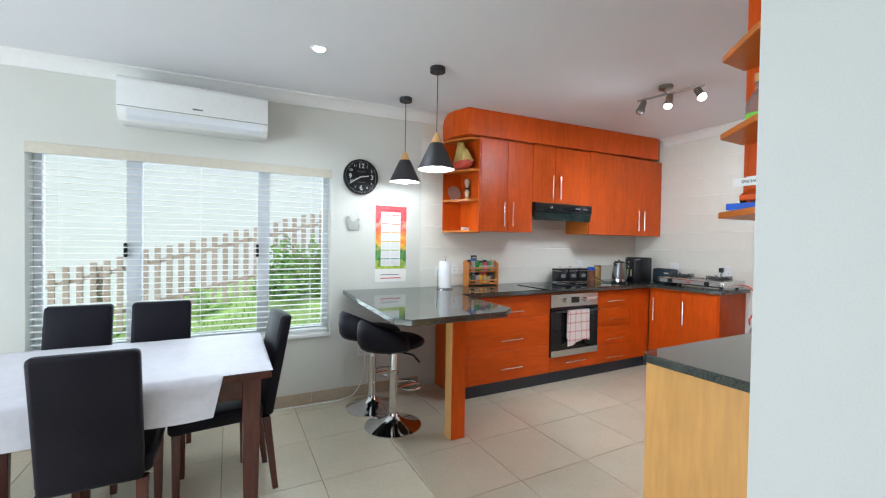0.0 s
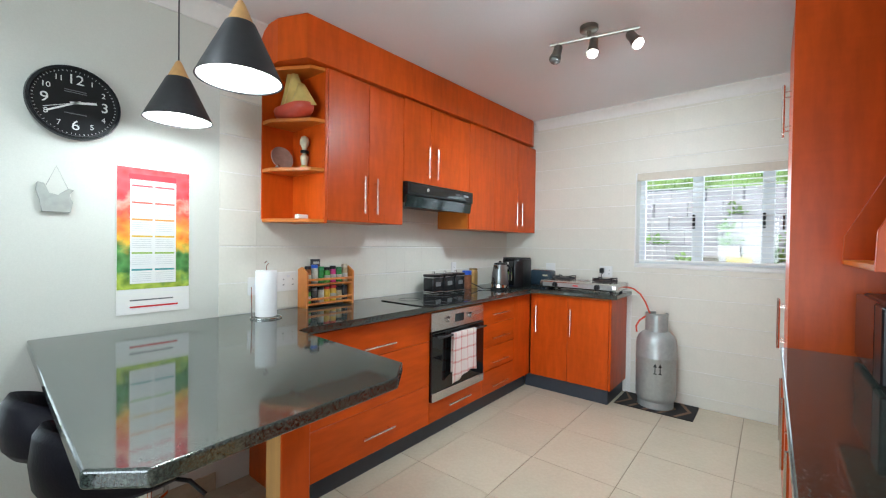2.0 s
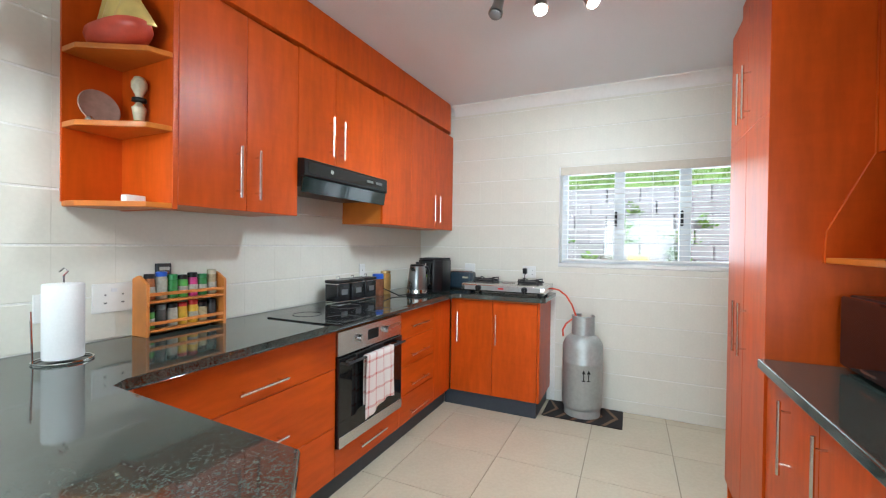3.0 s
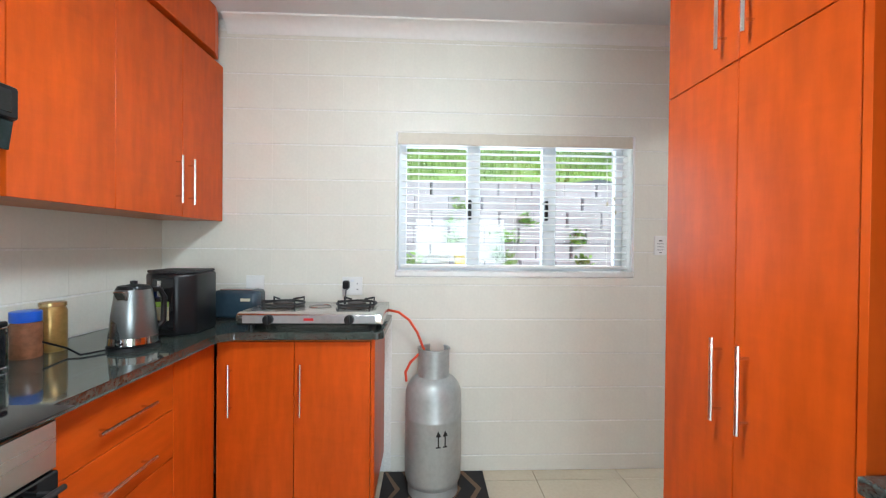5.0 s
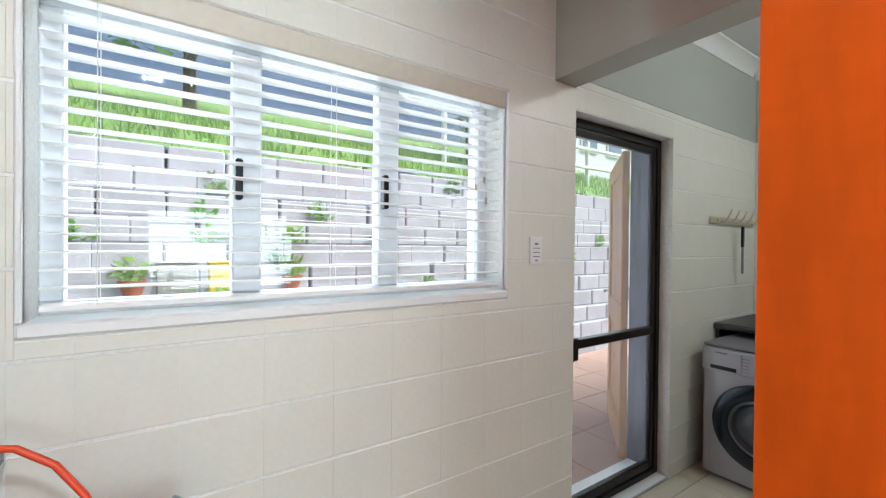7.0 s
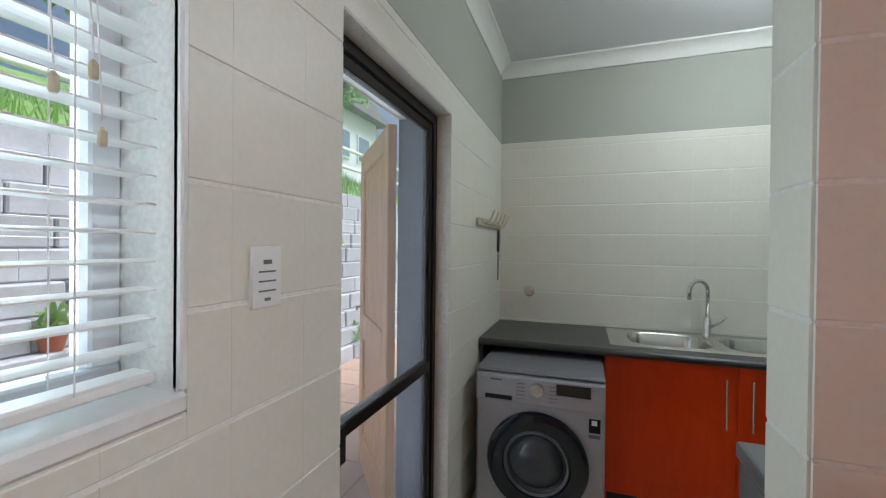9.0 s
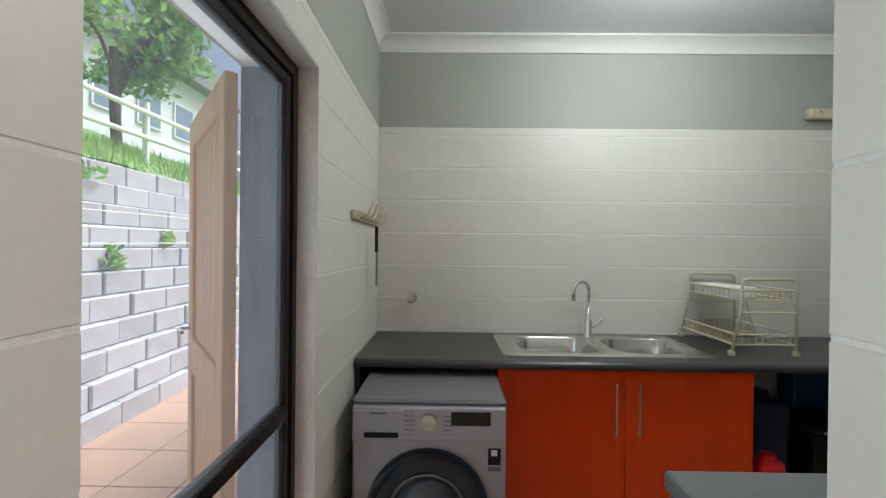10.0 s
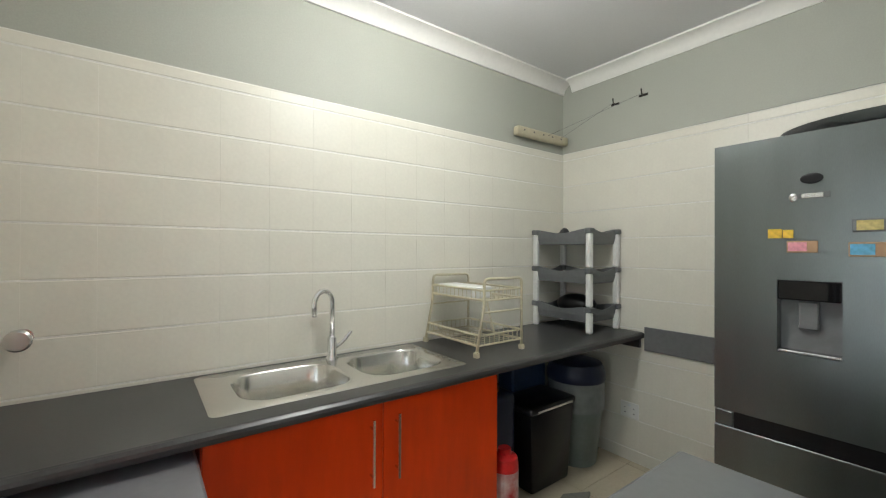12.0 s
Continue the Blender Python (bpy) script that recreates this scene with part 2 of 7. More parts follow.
def lathe(profile, x, y, seg=24, bm=None, caps=True):
    """Turned shape: profile of (radius, z) from bottom to top."""
    b = bmesh.new()
    rings = []
    for r, z in profile:
        if r < 1e-5:
            rings.append([b.verts.new((x, y, z))])
        else:
            rings.append([b.verts.new((x + r * math.cos(2 * math.pi * i / seg), y + r * math.sin(2 * math.pi * i / seg), z)) for i in range(seg)])
    for a, c in zip(rings, rings[1:]):
        for i in range(seg):
            j = (i + 1) % seg
            if len(a) == 1 and len(c) == 1:
                continue
            if len(a) == 1:
                b.faces.new((a[0], c[j], c[i]))
            elif len(c) == 1:
                b.faces.new((a[i], a[j], c[0]))
            else:
                b.faces.new((a[i], a[j], c[j], c[i]))
    for ring, flip in ((rings[0], True), (rings[-1], False)):
        if caps and len(ring) > 1:
            b.faces.new(ring[::-1] if flip else ring)
    return b if bm is None else merge(bm, b)


def tube(points, r, seg=8, bm=None, closed=False):
    """A round bar along a line of points."""
    b = bmesh.new()
    pts = [Vector(p) for p in points]
    rings = []
    n = len(pts)
    ref = None
    for i, p in enumerate(pts):
        d = (pts[min(i + 1, n - 1)] - pts[max(i - 1, 0)]).normalized() if not closed else (pts[(i + 1) % n] - pts[i - 1]).normalized()
        if ref is None:
            ref = Vector((0, 0, 1)) if abs(d.z) < 0.9 else Vector((1, 0, 0))
        u = (ref - d * ref.dot(d)).normalized()
        ref = u
        v = d.cross(u)
        rings.append([b.verts.new(p + r * (math.cos(2 * math.pi * k / seg) * u + math.sin(2 * math.pi * k / seg) * v)) for k in range(seg)])
    pairs = list(zip(rings, rings[1:])) + ([(rings[-1], rings[0])] if closed else [])
    for a, c in pairs:
        for k in range(seg):
            j = (k + 1) % seg
            b.faces.new((a[k], a[j], c[j], c[k]))
    if not closed:
        b.faces.new(rings[0][::-1])
        b.faces.new(rings[-1])
    return b if bm is None else merge(bm, b)


def ball(x, y, z, rx, ry, rz, bm=None, u=14, v=9):
    b = bmesh.new()
    bmesh.ops.create_uvsphere(b, u_segments=u, v_segments=v, radius=1)
    bmesh.ops.scale(b, vec=(rx, ry, rz), verts=b.verts)
    bmesh.ops.translate(b, vec=(x, y, z), verts=b.verts)
    return b if bm is None else merge(bm, b)


def bar_handle(parent, x, y, z, length, axis, out, name="handle"):
    """A round bar on two short studs. axis: the way the bar runs; out: the way it stands off."""
    a = {"x": Vector((1, 0, 0)), "y": Vector((0, 1, 0)), "z": Vector((0, 0, 1))}[axis]
    o = Vector(out) * 0.030
    c = Vector((x, y, z))
    bm = tube([c + o - a * length / 2, c + o + a * length / 2], 0.0058)
    for s in (-0.36, 0.36):
        tube([c + a * length * s - o * 0.02, c + o + a * length * s], 0.004, 6, bm)
    return part(name, bm, NICKEL, parent, "brushed metal bar handle", smooth=40)


def text(parent, name, words, m, size, material, align="CENTER"):
    cu = bpy.data.curves.new(name, "FONT")
    cu.body, cu.size, cu.align_x, cu.align_y, cu.extrude = words, size, align, "CENTER", 0.0006
    ob = bpy.data.objects.new(name, cu)
    me = bpy.data.meshes.new_from_object(ob)
    bpy.data.objects.remove(ob)
    me.transform(Matrix.Translation(-OFF.get(parent.name, Vector())) @ m)
    me.materials.append(material)
    t = new(name, me)
    t.parent = parent
    return t


# ---- the large structure ----
XE, YN, YS, XW, CK, CU = 4.567, 3.413, -1.78, 1.40, 2.60, 2.68
T = 0.22


def structure(name, bm, material, label="", cat="wall"):
    return single(name, bm, material, label, cat, kind="structure")


def wall_with_hole(axis, at0, at1, a0, a1, z0, z1, holes):
    """A wall slab with rectangular holes (b0, b1, h0, h1), joined from its butted blocks."""
    bm = bmesh.new()
    cuts = sorted({a0, a1, *[h[0] for h in holes], *[h[1] for h in holes]})
    for p, q in zip(cuts, cuts[1:]):
        mid = (p + q) / 2
        spans, low = [], z0
        for h in sorted((h for h in holes if h[0] <= mid <= h[1]), key=lambda h: h[2]):
            spans.append((low, h[2]))
            low = h[3]
        spans.append((low, z1))
        for s, e in spans:
            if e - s > 1e-4:
                if axis == "x":
                    box(at0, at1, p, q, s, e, bm=bm)
                else:
                    box(p, q, at0, at1, s, e, bm=bm)
    return bm


NWIN = (-1.128, 0.742, 0.565, 1.915)
EWIN = (0.690, 2.080, 1.165, 1.965)
EDOOR = (-0.605, 0.262, 0.0, 1.985)
structure("wall_north", wall_with_hole("y", YN, YN + T, -3.6, XE + T, 0, CU + 0.1, [NWIN]), WALL, "beige painted north wall with a wide window")
structure("wall_east", wall_with_hole("x", XE, XE + 0.25, YS - T, YN, 0, CU + 0.1, [EWIN, EDOOR]), GROUT, "tiled east wall with a window and a back door")
structure("wall_south", box(XW - 0.2, XE, YS - T, YS, 0, CU + 0.1), GREYWALL, "grey-green south wall of the utility room")
structure("wall_utility_west", box(1.20, XW, YS, 0.54, 0, CU + 0.1), WALLPALE, "pale painted wall beside the utility room")
structure("wall_between", box(XW, 3.676, 0.26, 0.405, 0, CU + 0.1), WALLPALE, "painted wall between kitchen and utility room")
structure("wall_header", box(3.676, XE, 0.26, 0.405, 2.09, CU + 0.1), GREYWALL, "painted beam over the opening to the utility room")
WWIN = (-0.65, 2.25, 0.02, 2.12)
structure("wall_west", wall_with_hole("x", -3.6 - T, -3.6, -3.6, YN + T, 0, CU + 0.1, [WWIN]), WALL, "plain beige west wall with a wide glazed opening")
structure("wall_south_living", box(-3.6, 1.20, -3.6 - T, -3.6, 0, CU + 0.1), WALL, "plain beige wall behind the dining room")
structure("wall_living_east", box(1.20, 1.40, -3.6, YS - T, 0, CU + 0.1), WALL, "plain beige wall")
kc = prism([(-3.6, -3.6), (1.2, -3.6), (1.2, 0.54), (1.4, 0.54), (1.4, 0.405), (XE, 0.405), (XE, YN), (-3.6, YN)], CK, CK + 0.08)
for v in kc.verts:
    v.co.z -= 0.025 * (XE - v.co.x)
structure("ceiling_kitchen", kc, CEIL, "white plastered kitchen ceiling", "ceiling")
structure("ceiling_utility", box(XW, XE, YS, 0.26, CU, CU + 0.08), CEIL, "white plastered utility room ceiling", "ceiling")
structure("roof_slab", box(-3.9, XE + T, -3.9, YN + T, CU + 0.1, CU + 0.22), WALL, "flat roof slab", "roof")
structure("floor", box(-3.6, XE + T, -3.6, YN, -0.12, -0.004), FLOORGROUT, "dark grout bed under the floor tiles", "floor")


def cornice(name, a, b, inward, z, label="white moulded ceiling cornice"):
    """A cove along a wall from a to b; inward points into the room."""
    prof = [(0, 0), (0, -0.085), (0.012, -0.085), (0.020, -0.060), (0.045, -0.028), (0.075, -0.014), (0.085, -0.012), (0.085, 0)]
    bm = bmesh.new()
    ends = []
    for px, py in (a, b):
        drop = 0.025 * (XE - px) if z < CU - 0.01 else 0
        ends.append([bm.verts.new((px + inward[0] * d, py + inward[1] * d, z + h - drop)) for d, h in prof])
    for i in range(len(prof)):
        j = (i + 1) % len(prof)
        bm.faces.new((ends[0][i], ends[0][j], ends[1][j], ends[1][i]))
    bm.faces.new(ends[0][::-1])
    bm.faces.new(ends[1])
    return single(name, bm, CORNICE, label, "cornice", kind="structure", smooth=35)


cornice("cornice_north", (-3.6, YN), (1.78, YN), (0, -1), CK - 0.001)
cornice("cornice_east", (XE, 0.405), (XE, 3.05), (-1, 0), CK - 0.001)
cornice("cornice_utility_south", (XW, YS), (XE, YS), (0, 1), CU - 0.001)
cornice("cornice_utility_east", (XE, YS + 0.086), (XE, 0.26), (-1, 0), CU - 0.001)
cornice("cornice_utility_west", (XW, YS + 0.086), (XW, 0.26), (1, 0), CU - 0.001)
cornice("cornice_header", (3.7, 0.405), (XE - 0.086, 0.405), (0, 1), CK - 0.001)
sk = thing("skirting", 0, YN, 0, "brown ceramic tile skirting along the wall", "skirting", kind="structure")
for i in range(10):
    x0 = -3.4 + i * 0.5
    part("skirting_tile", box(x0, min(x0 + 0.497, 1.55), YN - 0.012, YN, 0.001, 0.095, 0.002), SKIRT, sk)

# ---- windows and back door ----


def window_north():
    x0, x1, z0, z1 = NWIN
    w = thing("window_1", (x0 + x1) / 2, YN + 0.15, z0, "white aluminium window with three panes", "window", kind="structure")
    y0, y1 = YN + 0.12, YN + 0.17
    fr = bmesh.new()
    box(x0, x1, y0, y1, z0, z0 + 0.045, 0.004, fr)
    box(x0, x1, y0, y1, z1 - 0.045, z1, 0.004, fr)
    box(x0, x0 + 0.045, y0, y1, z0 + 0.045, z1 - 0.045, 0.004, fr)
    box(x1 - 0.045, x1, y0, y1, z0 + 0.045, z1 - 0.045, 0.004, fr)
    part("window_frame", fr, WHITEA, w)
    for mx in (-0.60, 0.235):
        part("mullion", box(mx - 0.045, mx + 0.045, y0 - 0.01, y1, z0 + 0.045, z1 - 0.045, 0.005), WHITEA, w)
        part("window_handle", box(mx - 0.055, mx - 0.035, y0 - 0.04, y0 - 0.012, 1.20, 1.30, 0.005), BLACK, w, "black window catch")
    for a, b in ((x0 + 0.045, -0.645), (-0.555, 0.19), (0.28, x1 - 0.045)):
        g = part("pane", box(a, b, YN + 0.145, YN + 0.149, z0 + 0.045, z1 - 0.045), GLASS, w)
        g.visible_shadow = False
    part("window_sill", box(x0 + 0.001, x1 - 0.001, YN - 0.02, y0, z0 - 0.02, z0 + 0.012, 0.006), WHITEP, w)


def window_east():
    y0, y1, z0, z1 = EWIN
    w = thing("window_2", XE + 0.15, (y0 + y1) / 2, z0, "white aluminium kitchen window with three panes", "window", kind="structure")
    x0, x1 = XE + 0.12, XE + 0.17
    fr = bmesh.new()
    box(x0, x1, y0, y1, z0, z0 + 0.04, 0.004, fr)
    box(x0, x1, y0, y1, z1 - 0.04, z1, 0.004, fr)
    box(x0, x1, y0, y0 + 0.045, z0 + 0.04, z1 - 0.04, 0.004, fr)
    box(x0, x1, y1 - 0.045, y1, z0 + 0.04, z1 - 0.04, 0.004, fr)
    part("window_frame", fr, WHITEA, w)
    for my in (1.155, 1.625):
        part("mullion", box(x0 - 0.01, x1, my - 0.04, my + 0.04, z0 + 0.04, z1 - 0.04, 0.005), WHITEA, w)
        part("window_handle", box(x0 - 0.045, x0 - 0.012, my + 0.015, my + 0.035, 1.48, 1.60, 0.005), BLACK, w, "black window catch")
    for a, b in ((y0 + 0.045, 1.115), (1.195, 1.585), (1.665, y1 - 0.045)):
        g = part("pane", box(XE + 0.145, XE + 0.149, a, b, z0 + 0.04, z1 - 0.04), GLASS, w)
        g.visible_shadow = False
    part("window_sill", box(XE - 0.012, x0, y0 - 0.012, y1 + 0.012, z0 - 0.025, z0 + 0.008, 0.006), WHITEP, w)
    for sy in (y0 - 0.012, y1):
        part("window_trim", box(XE - 0.010, XE + 0.01, sy, sy + 0.012, z0 + 0.01, z1 + 0.01, 0.003), WHITEP, w)


def window_west():
    y0, y1, z0, z1 = WWIN
    w = thing("window_3", -3.75, (y0 + y1) / 2, z0, "white aluminium sliding glass door", "window", kind="structure")
    fr = bmesh.new()
    for a, b in ((y0, y0 + 0.05), ((y0 + y1) / 2 - 0.04, (y0 + y1) / 2 + 0.04), (y1 - 0.05, y1)):
        box(-3.80, -3.75, a, b, z0 + 0.05, z1 - 0.05, 0.004, fr)
    for a, b in ((z0, z0 + 0.05), (z1 - 0.05, z1)):
        box(-3.80, -3.75, y0, y1, a, b, 0.004, fr)
    part("window_frame", fr, WHITEA, w)
    for a, b in ((y0 + 0.05, (y0 + y1) / 2 - 0.04), ((y0 + y1) / 2 + 0.04, y1 - 0.05)):
        part("pane", box(-3.777, -3.773, a, b, z0 + 0.05, z1 - 0.05), GLASS, w).visible_shadow = False


def blind(name, along, a0, a1, z0, z1, face, out, tilt, group):
    """Venetian blind: valance, slats, bottom rail, ladder cords. along: x or y; face: its middle plane."""
    mid = (a0 + a1) / 2

    def bx(p0, p1, d0, d1, h0, h1, bv=0.0):
        d0, d1 = sorted((face + out * d0, face + out * d1))
        return box(p0, p1, d0, d1, h0, h1, bv) if along == "x" else box(d0, d1, p0, p1, h0, h1, bv)
    loc = (mid, face, z0) if along == "x" else (face, mid, z0)
    t = thing(name, *loc, "white wooden venetian blind, lowered with open slats", "blind", group)
    part("valance", bx(a0 - 0.012, a1 + 0.012, 0.030, 0.042, z1 - 0.068, z1, 0.003), VALANCE, t, "cream valance board")
    part("headrail", bx(a0, a1, -0.025, 0.028, z1 - 0.060, z1 - 0.004), SLATM, t)
    part("bottom_rail", bx(a0 + 0.006, a1 - 0.006, -0.024, 0.024, z0 + 0.016, z0 + 0.034, 0.004), SLATM, t)
    n = int((z1 - z0 - 0.13) / 0.0415)
    first = None
    for i in range(n):
        z = z0 + 0.068 + i * 0.0415
        if first is None:
            bm = bmesh.new()
            rows = []
            for k in range(5):
                u = -0.0245 + 0.01225 * k
                h = 0.0035 * (1 - (u / 0.0245) ** 2)
                d, q = u * math.cos(tilt) - h * math.sin(tilt), u * math.sin(tilt) + h * math.cos(tilt)
                ring = []
                for e in (a0 + 0.008 - mid, a1 - 0.008 - mid):
                    for th in (0, 0.0028):
                        ring.append(bm.verts.new((e, out * d, q + th) if along == "x" else (out * d, e, q + th)))
                rows.append(ring)
            for r, s in zip(rows, rows[1:]):
                bm.faces.new((r[0], s[0], s[2], r[2]))
                bm.faces.new((r[1], r[3], s[3], s[1]))
                bm.faces.new((r[0], r[1], s[1], s[0]))
                bm.faces.new((r[2], s[2], s[3], r[3]))
            bm.faces.new((rows[0][0], rows[0][2], rows[0][3], rows[0][1]))
            bm.faces.new((rows[-1][0], rows[-1][1], rows[-1][3], rows[-1][2]))
            bmesh.ops.recalc_face_normals(bm, faces=bm.faces)
            first = bpy.data.meshes.new("slat")
            bm.to_mesh(first)
            bm.free()
            first.materials.append(SLATM)
        s = new("slat", first)
        s.parent, s.location = t, (0, 0, z - z0)
    for f in (0.08, 0.5, 0.92):
        p = a0 + (a1 - a0) * f
        for d in (-0.026, 0.026):
            q = (p, face + out * d) if along == "x" else (face + out * d, p)
            part("ladder_cord", tube([(*q, z0 + 0.03), (*q, z1 - 0.06)], 0.0012, 4), SLATM, t)
    return t


window_north()
window_east()
window_west()
blind("venetian_blind", "x", NWIN[0] + 0.01, NWIN[1] - 0.01, NWIN[2] + 0.012, NWIN[3] + 0.01, YN + 0.035, -1, radians(1), "window blinds")
bl = blind("venetian_blind", "y", EWIN[0] + 0.012, EWIN[1] - 0.012, EWIN[2] + 0.01, EWIN[3] + 0.012, XE + 0.040, -1, radians(0), "window blinds")
for yy, zz in ((0.80, 1.60), (0.84, 1.57), (0.79, 1.52)):
    part("cord_tassel", lathe([(0.002, zz + 0.022), (0.0055, zz + 0.016), (0.0055, zz), (0.004, zz - 0.003)], XE - 0.0, yy, 8), CREAMP, bl, "wooden cord tassel")
    part("pull_cord", tube([(XE + 0.0, yy, zz + 0.03), (XE + 0.008, yy + 0.01, 1.90)], 0.0012, 4), SLATM, bl)


def back_door():
    d = thing("door_1", XE + 0.09, -0.17, 0, "dark bronze aluminium screen door, closed in its frame", "door", kind="structure")
    x0, x1 = XE + 0.060, XE + 0.105
    y0, y1, z1 = EDOOR[0] + 0.002, EDOOR[1] - 0.002, EDOOR[3] - 0.002
    fr = bmesh.new()
    box(x0, x1, y0, y0 + 0.038, 0.012, z1, 0.004, fr)
    box(x0, x1, y1 - 0.038, y1, 0.012, z1, 0.004, fr)
    box(x0, x1, y0 + 0.038, y1 - 0.038, z1 - 0.045, z1, 0.004, fr)
    box(x0, x1, y0 + 0.038, y1 - 0.038, 0.012, 0.045, 0.004, fr)
    part("door_frame", fr, BRONZE, d)
    leaf = bmesh.new()
    a0, a1, l0, l1 = y0 + 0.042, y1 - 0.042, x0 + 0.008, x1 - 0.006
    box(l0, l1, a0, a0 + 0.035, 0.05, z1 - 0.05, 0.003, leaf)
    box(l0, l1, a1 - 0.035, a1, 0.05, z1 - 0.05, 0.003, leaf)
    box(l0, l1, a0 + 0.035, a1 - 0.035, z1 - 0.085, z1 - 0.05, 0.003, leaf)
    box(l0, l1, a0 + 0.035, a1 - 0.035, 0.05, 0.10, 0.003, leaf)
    part("screen_leaf", leaf, BRONZE, d)
    part("mid_rail", box(l0 - 0.008, l1 + 0.004, a0 + 0.035, a1 - 0.035, 0.845, 0.890, 0.004), BRONZE, d)
    xm = (l0 + l1) / 2
    for z0, z2 in ((0.10, 0.845), (0.89, z1 - 0.085)):
        # added sheet that imitates the glare in the doorway
        sc = part("fly_screen", box(xm - 0.0006, xm + 0.0006, a0 + 0.034, a1 - 0.034, z0 - 0.001, z2 + 0.001), HAZE, d, "pale haze sheet added in the screen door")
        sc.visible_shadow = False
    part("lock_box", box(x0 - 0.03, x0 + 0.008, a1 - 0.045, a1 - 0.002, 0.80, 0.91, 0.006), BLACK, d, "black door lock")
    part("threshold", box(XE + 0.002, XE + 0.25, EDOOR[0] + 0.002, EDOOR[1] - 0.002, 0.0005, 0.012), WHITEP, d)


def pine_door():
    """Outer timber door, swung wide open outside."""
    h, e = Vector((4.835, -0.615, 0)), Vector((5.31, -1.19, 0))
    u = (e - h).normalized()
    L = 0.80
    t = thing("pine_door", h.x, h.y, -0.02, "varnished pine panel door standing wide open outside", "door")
    R = Matrix.Translation(h) @ Matrix.Rotation(math.atan2(u.y, u.x), 4, "Z")

    def pc(name, a, b, z0, z1, th0, th1, bv=0.004):
        bm = box(a, b, th0, th1, z0, z1, bv)
        bm.transform(R)
        part(name, bm, DOORWOOD, t)
    for a, b in ((0.0, 0.11), (L - 0.11, L)):
        pc("stile", a, b, -0.01, 1.97, 0, 0.042)
    for z0, z1 in ((-0.01, 0.20), (0.80, 0.96), (1.85, 1.97)):
        pc("rail", 0.11, L - 0.11, z0, z1, 0, 0.042)
    for z0, z1 in ((0.20, 0.80), (0.96, 1.85)):
        for k in range(6):
            w = (L - 0.22) / 6
            pc("board", 0.11 + k * w, 0.11 + (k + 1) * w - 0.002, z0, z1, 0.013, 0.029, 0.003)
    bm = tube([(L - 0.06, 0.043, 1.0), (L - 0.06, 0.085, 1.0), (L - 0.16, 0.085, 1.0)], 0.008)
    bm.transform(R)
    part("door_handle", bm, CHROME, t, "steel lever handle")


back_door()
pine_door()

# ---- kitchen: worktop, base and wall cabinets ----
ZT = 0.92
wt = prism([(0.845, YN - 0.002), (0.785, 2.06), (0.865, 1.975), (1.50, 2.000), (1.62, 2.10), (1.648, 2.80), (1.70, 2.835), (4.02, 2.835), (4.075, 2.78), (4.075, 2.13), (4.10, 2.105), (XE - 0.008, 2.105), (XE - 0.008, YN - 0.002)], ZT - 0.036, ZT, 0.006, seg=3)
single("granite_worktop", wt, GRANITE, "polished black granite worktop with breakfast bar", "worktop")
post = thing("bar_post", 1.375, 2.39, 0, "cherry wood post carrying the breakfast bar", "post")
part("post", box(1.322, 1.430, 2.350, 2.440, 0, ZT - 0.037, 0.003), WOOD, post)
# thin sheet that paints the lit west face of the post
part("edge_strip", box(1.3195, 1.3219, 2.352, 2.438, 0.002, ZT - 0.039), WOODLIT, post, "paler west face, light put into its colour")


def front_y(name, x0, x1, z0, z1, y, parent, material=WOODH, th=0.018):
    return part(name, box(x0 + 0.0015, x1 - 0.0015, y, y + th, z0 + 0.0015, z1 - 0.0015, 0.0015), material, parent)


def base_unit(name, x0, x1, label, cat="cabinet"):
    t = thing(name, (x0 + x1) / 2, 3.14, 0, label, cat, "base cabinets")
    part("body", box(x0, x1, 2.899, YN - 0.01, 0.12, ZT - 0.037), WOODE, t)
    part("plinth", box(x0, x1, 2.93, 2.95, 0, 0.12), PLINTH, t, "dark grey plinth")
    return t


u = base_unit("drawer_cabinet", 1.745, 2.668, "cherry wood base cabinet with three wide drawers")
for z0, z1 in ((0.122, 0.383), (0.383, 0.677), (0.677, 0.868)):
    f = front_y("drawer_front", 1.745, 2.668, z0, z1, 2.88, u)
    bar_handle(f, 2.21, 2.88, {0.122: 0.236, 0.383: 0.486, 0.677: 0.735}[z0], 0.24, "x", (0, -1, 0))
part("end_panel", box(1.727, 1.7445, 2.882, YN - 0.01, 0.0, ZT - 0.038, 0.001), WOOD, u)
u = base_unit("oven_housing", 2.668, 3.295, "cherry wood housing with a drawer under the oven")
f = front_y("drawer_front", 2.668, 3.295, 0.122, 0.262, 2.88, u)
bar_handle(f, 2.98, 2.88, 0.205, 0.26, "x", (0, -1, 0))
u = base_unit("drawer_cabinet", 3.295, 4.104, "cherry wood base cabinet with four narrow drawers")
for z0, z1 in ((0.122, 0.313), (0.313, 0.498), (0.498, 0.682), (0.682, 0.868)):
    f = front_y("drawer_front", 3.295, 3.80, z0, z1, 2.88, u)
    bar_handle(f, 3.535, 2.88, {0.122: 0.185, 0.313: 0.376, 0.498: 0.571, 0.682: 0.762}[z0], 0.25, "x", (0, -1, 0))
front_y("filler_panel", 3.80, 4.10, 0.122, 0.868, 2.88, u, WOOD)

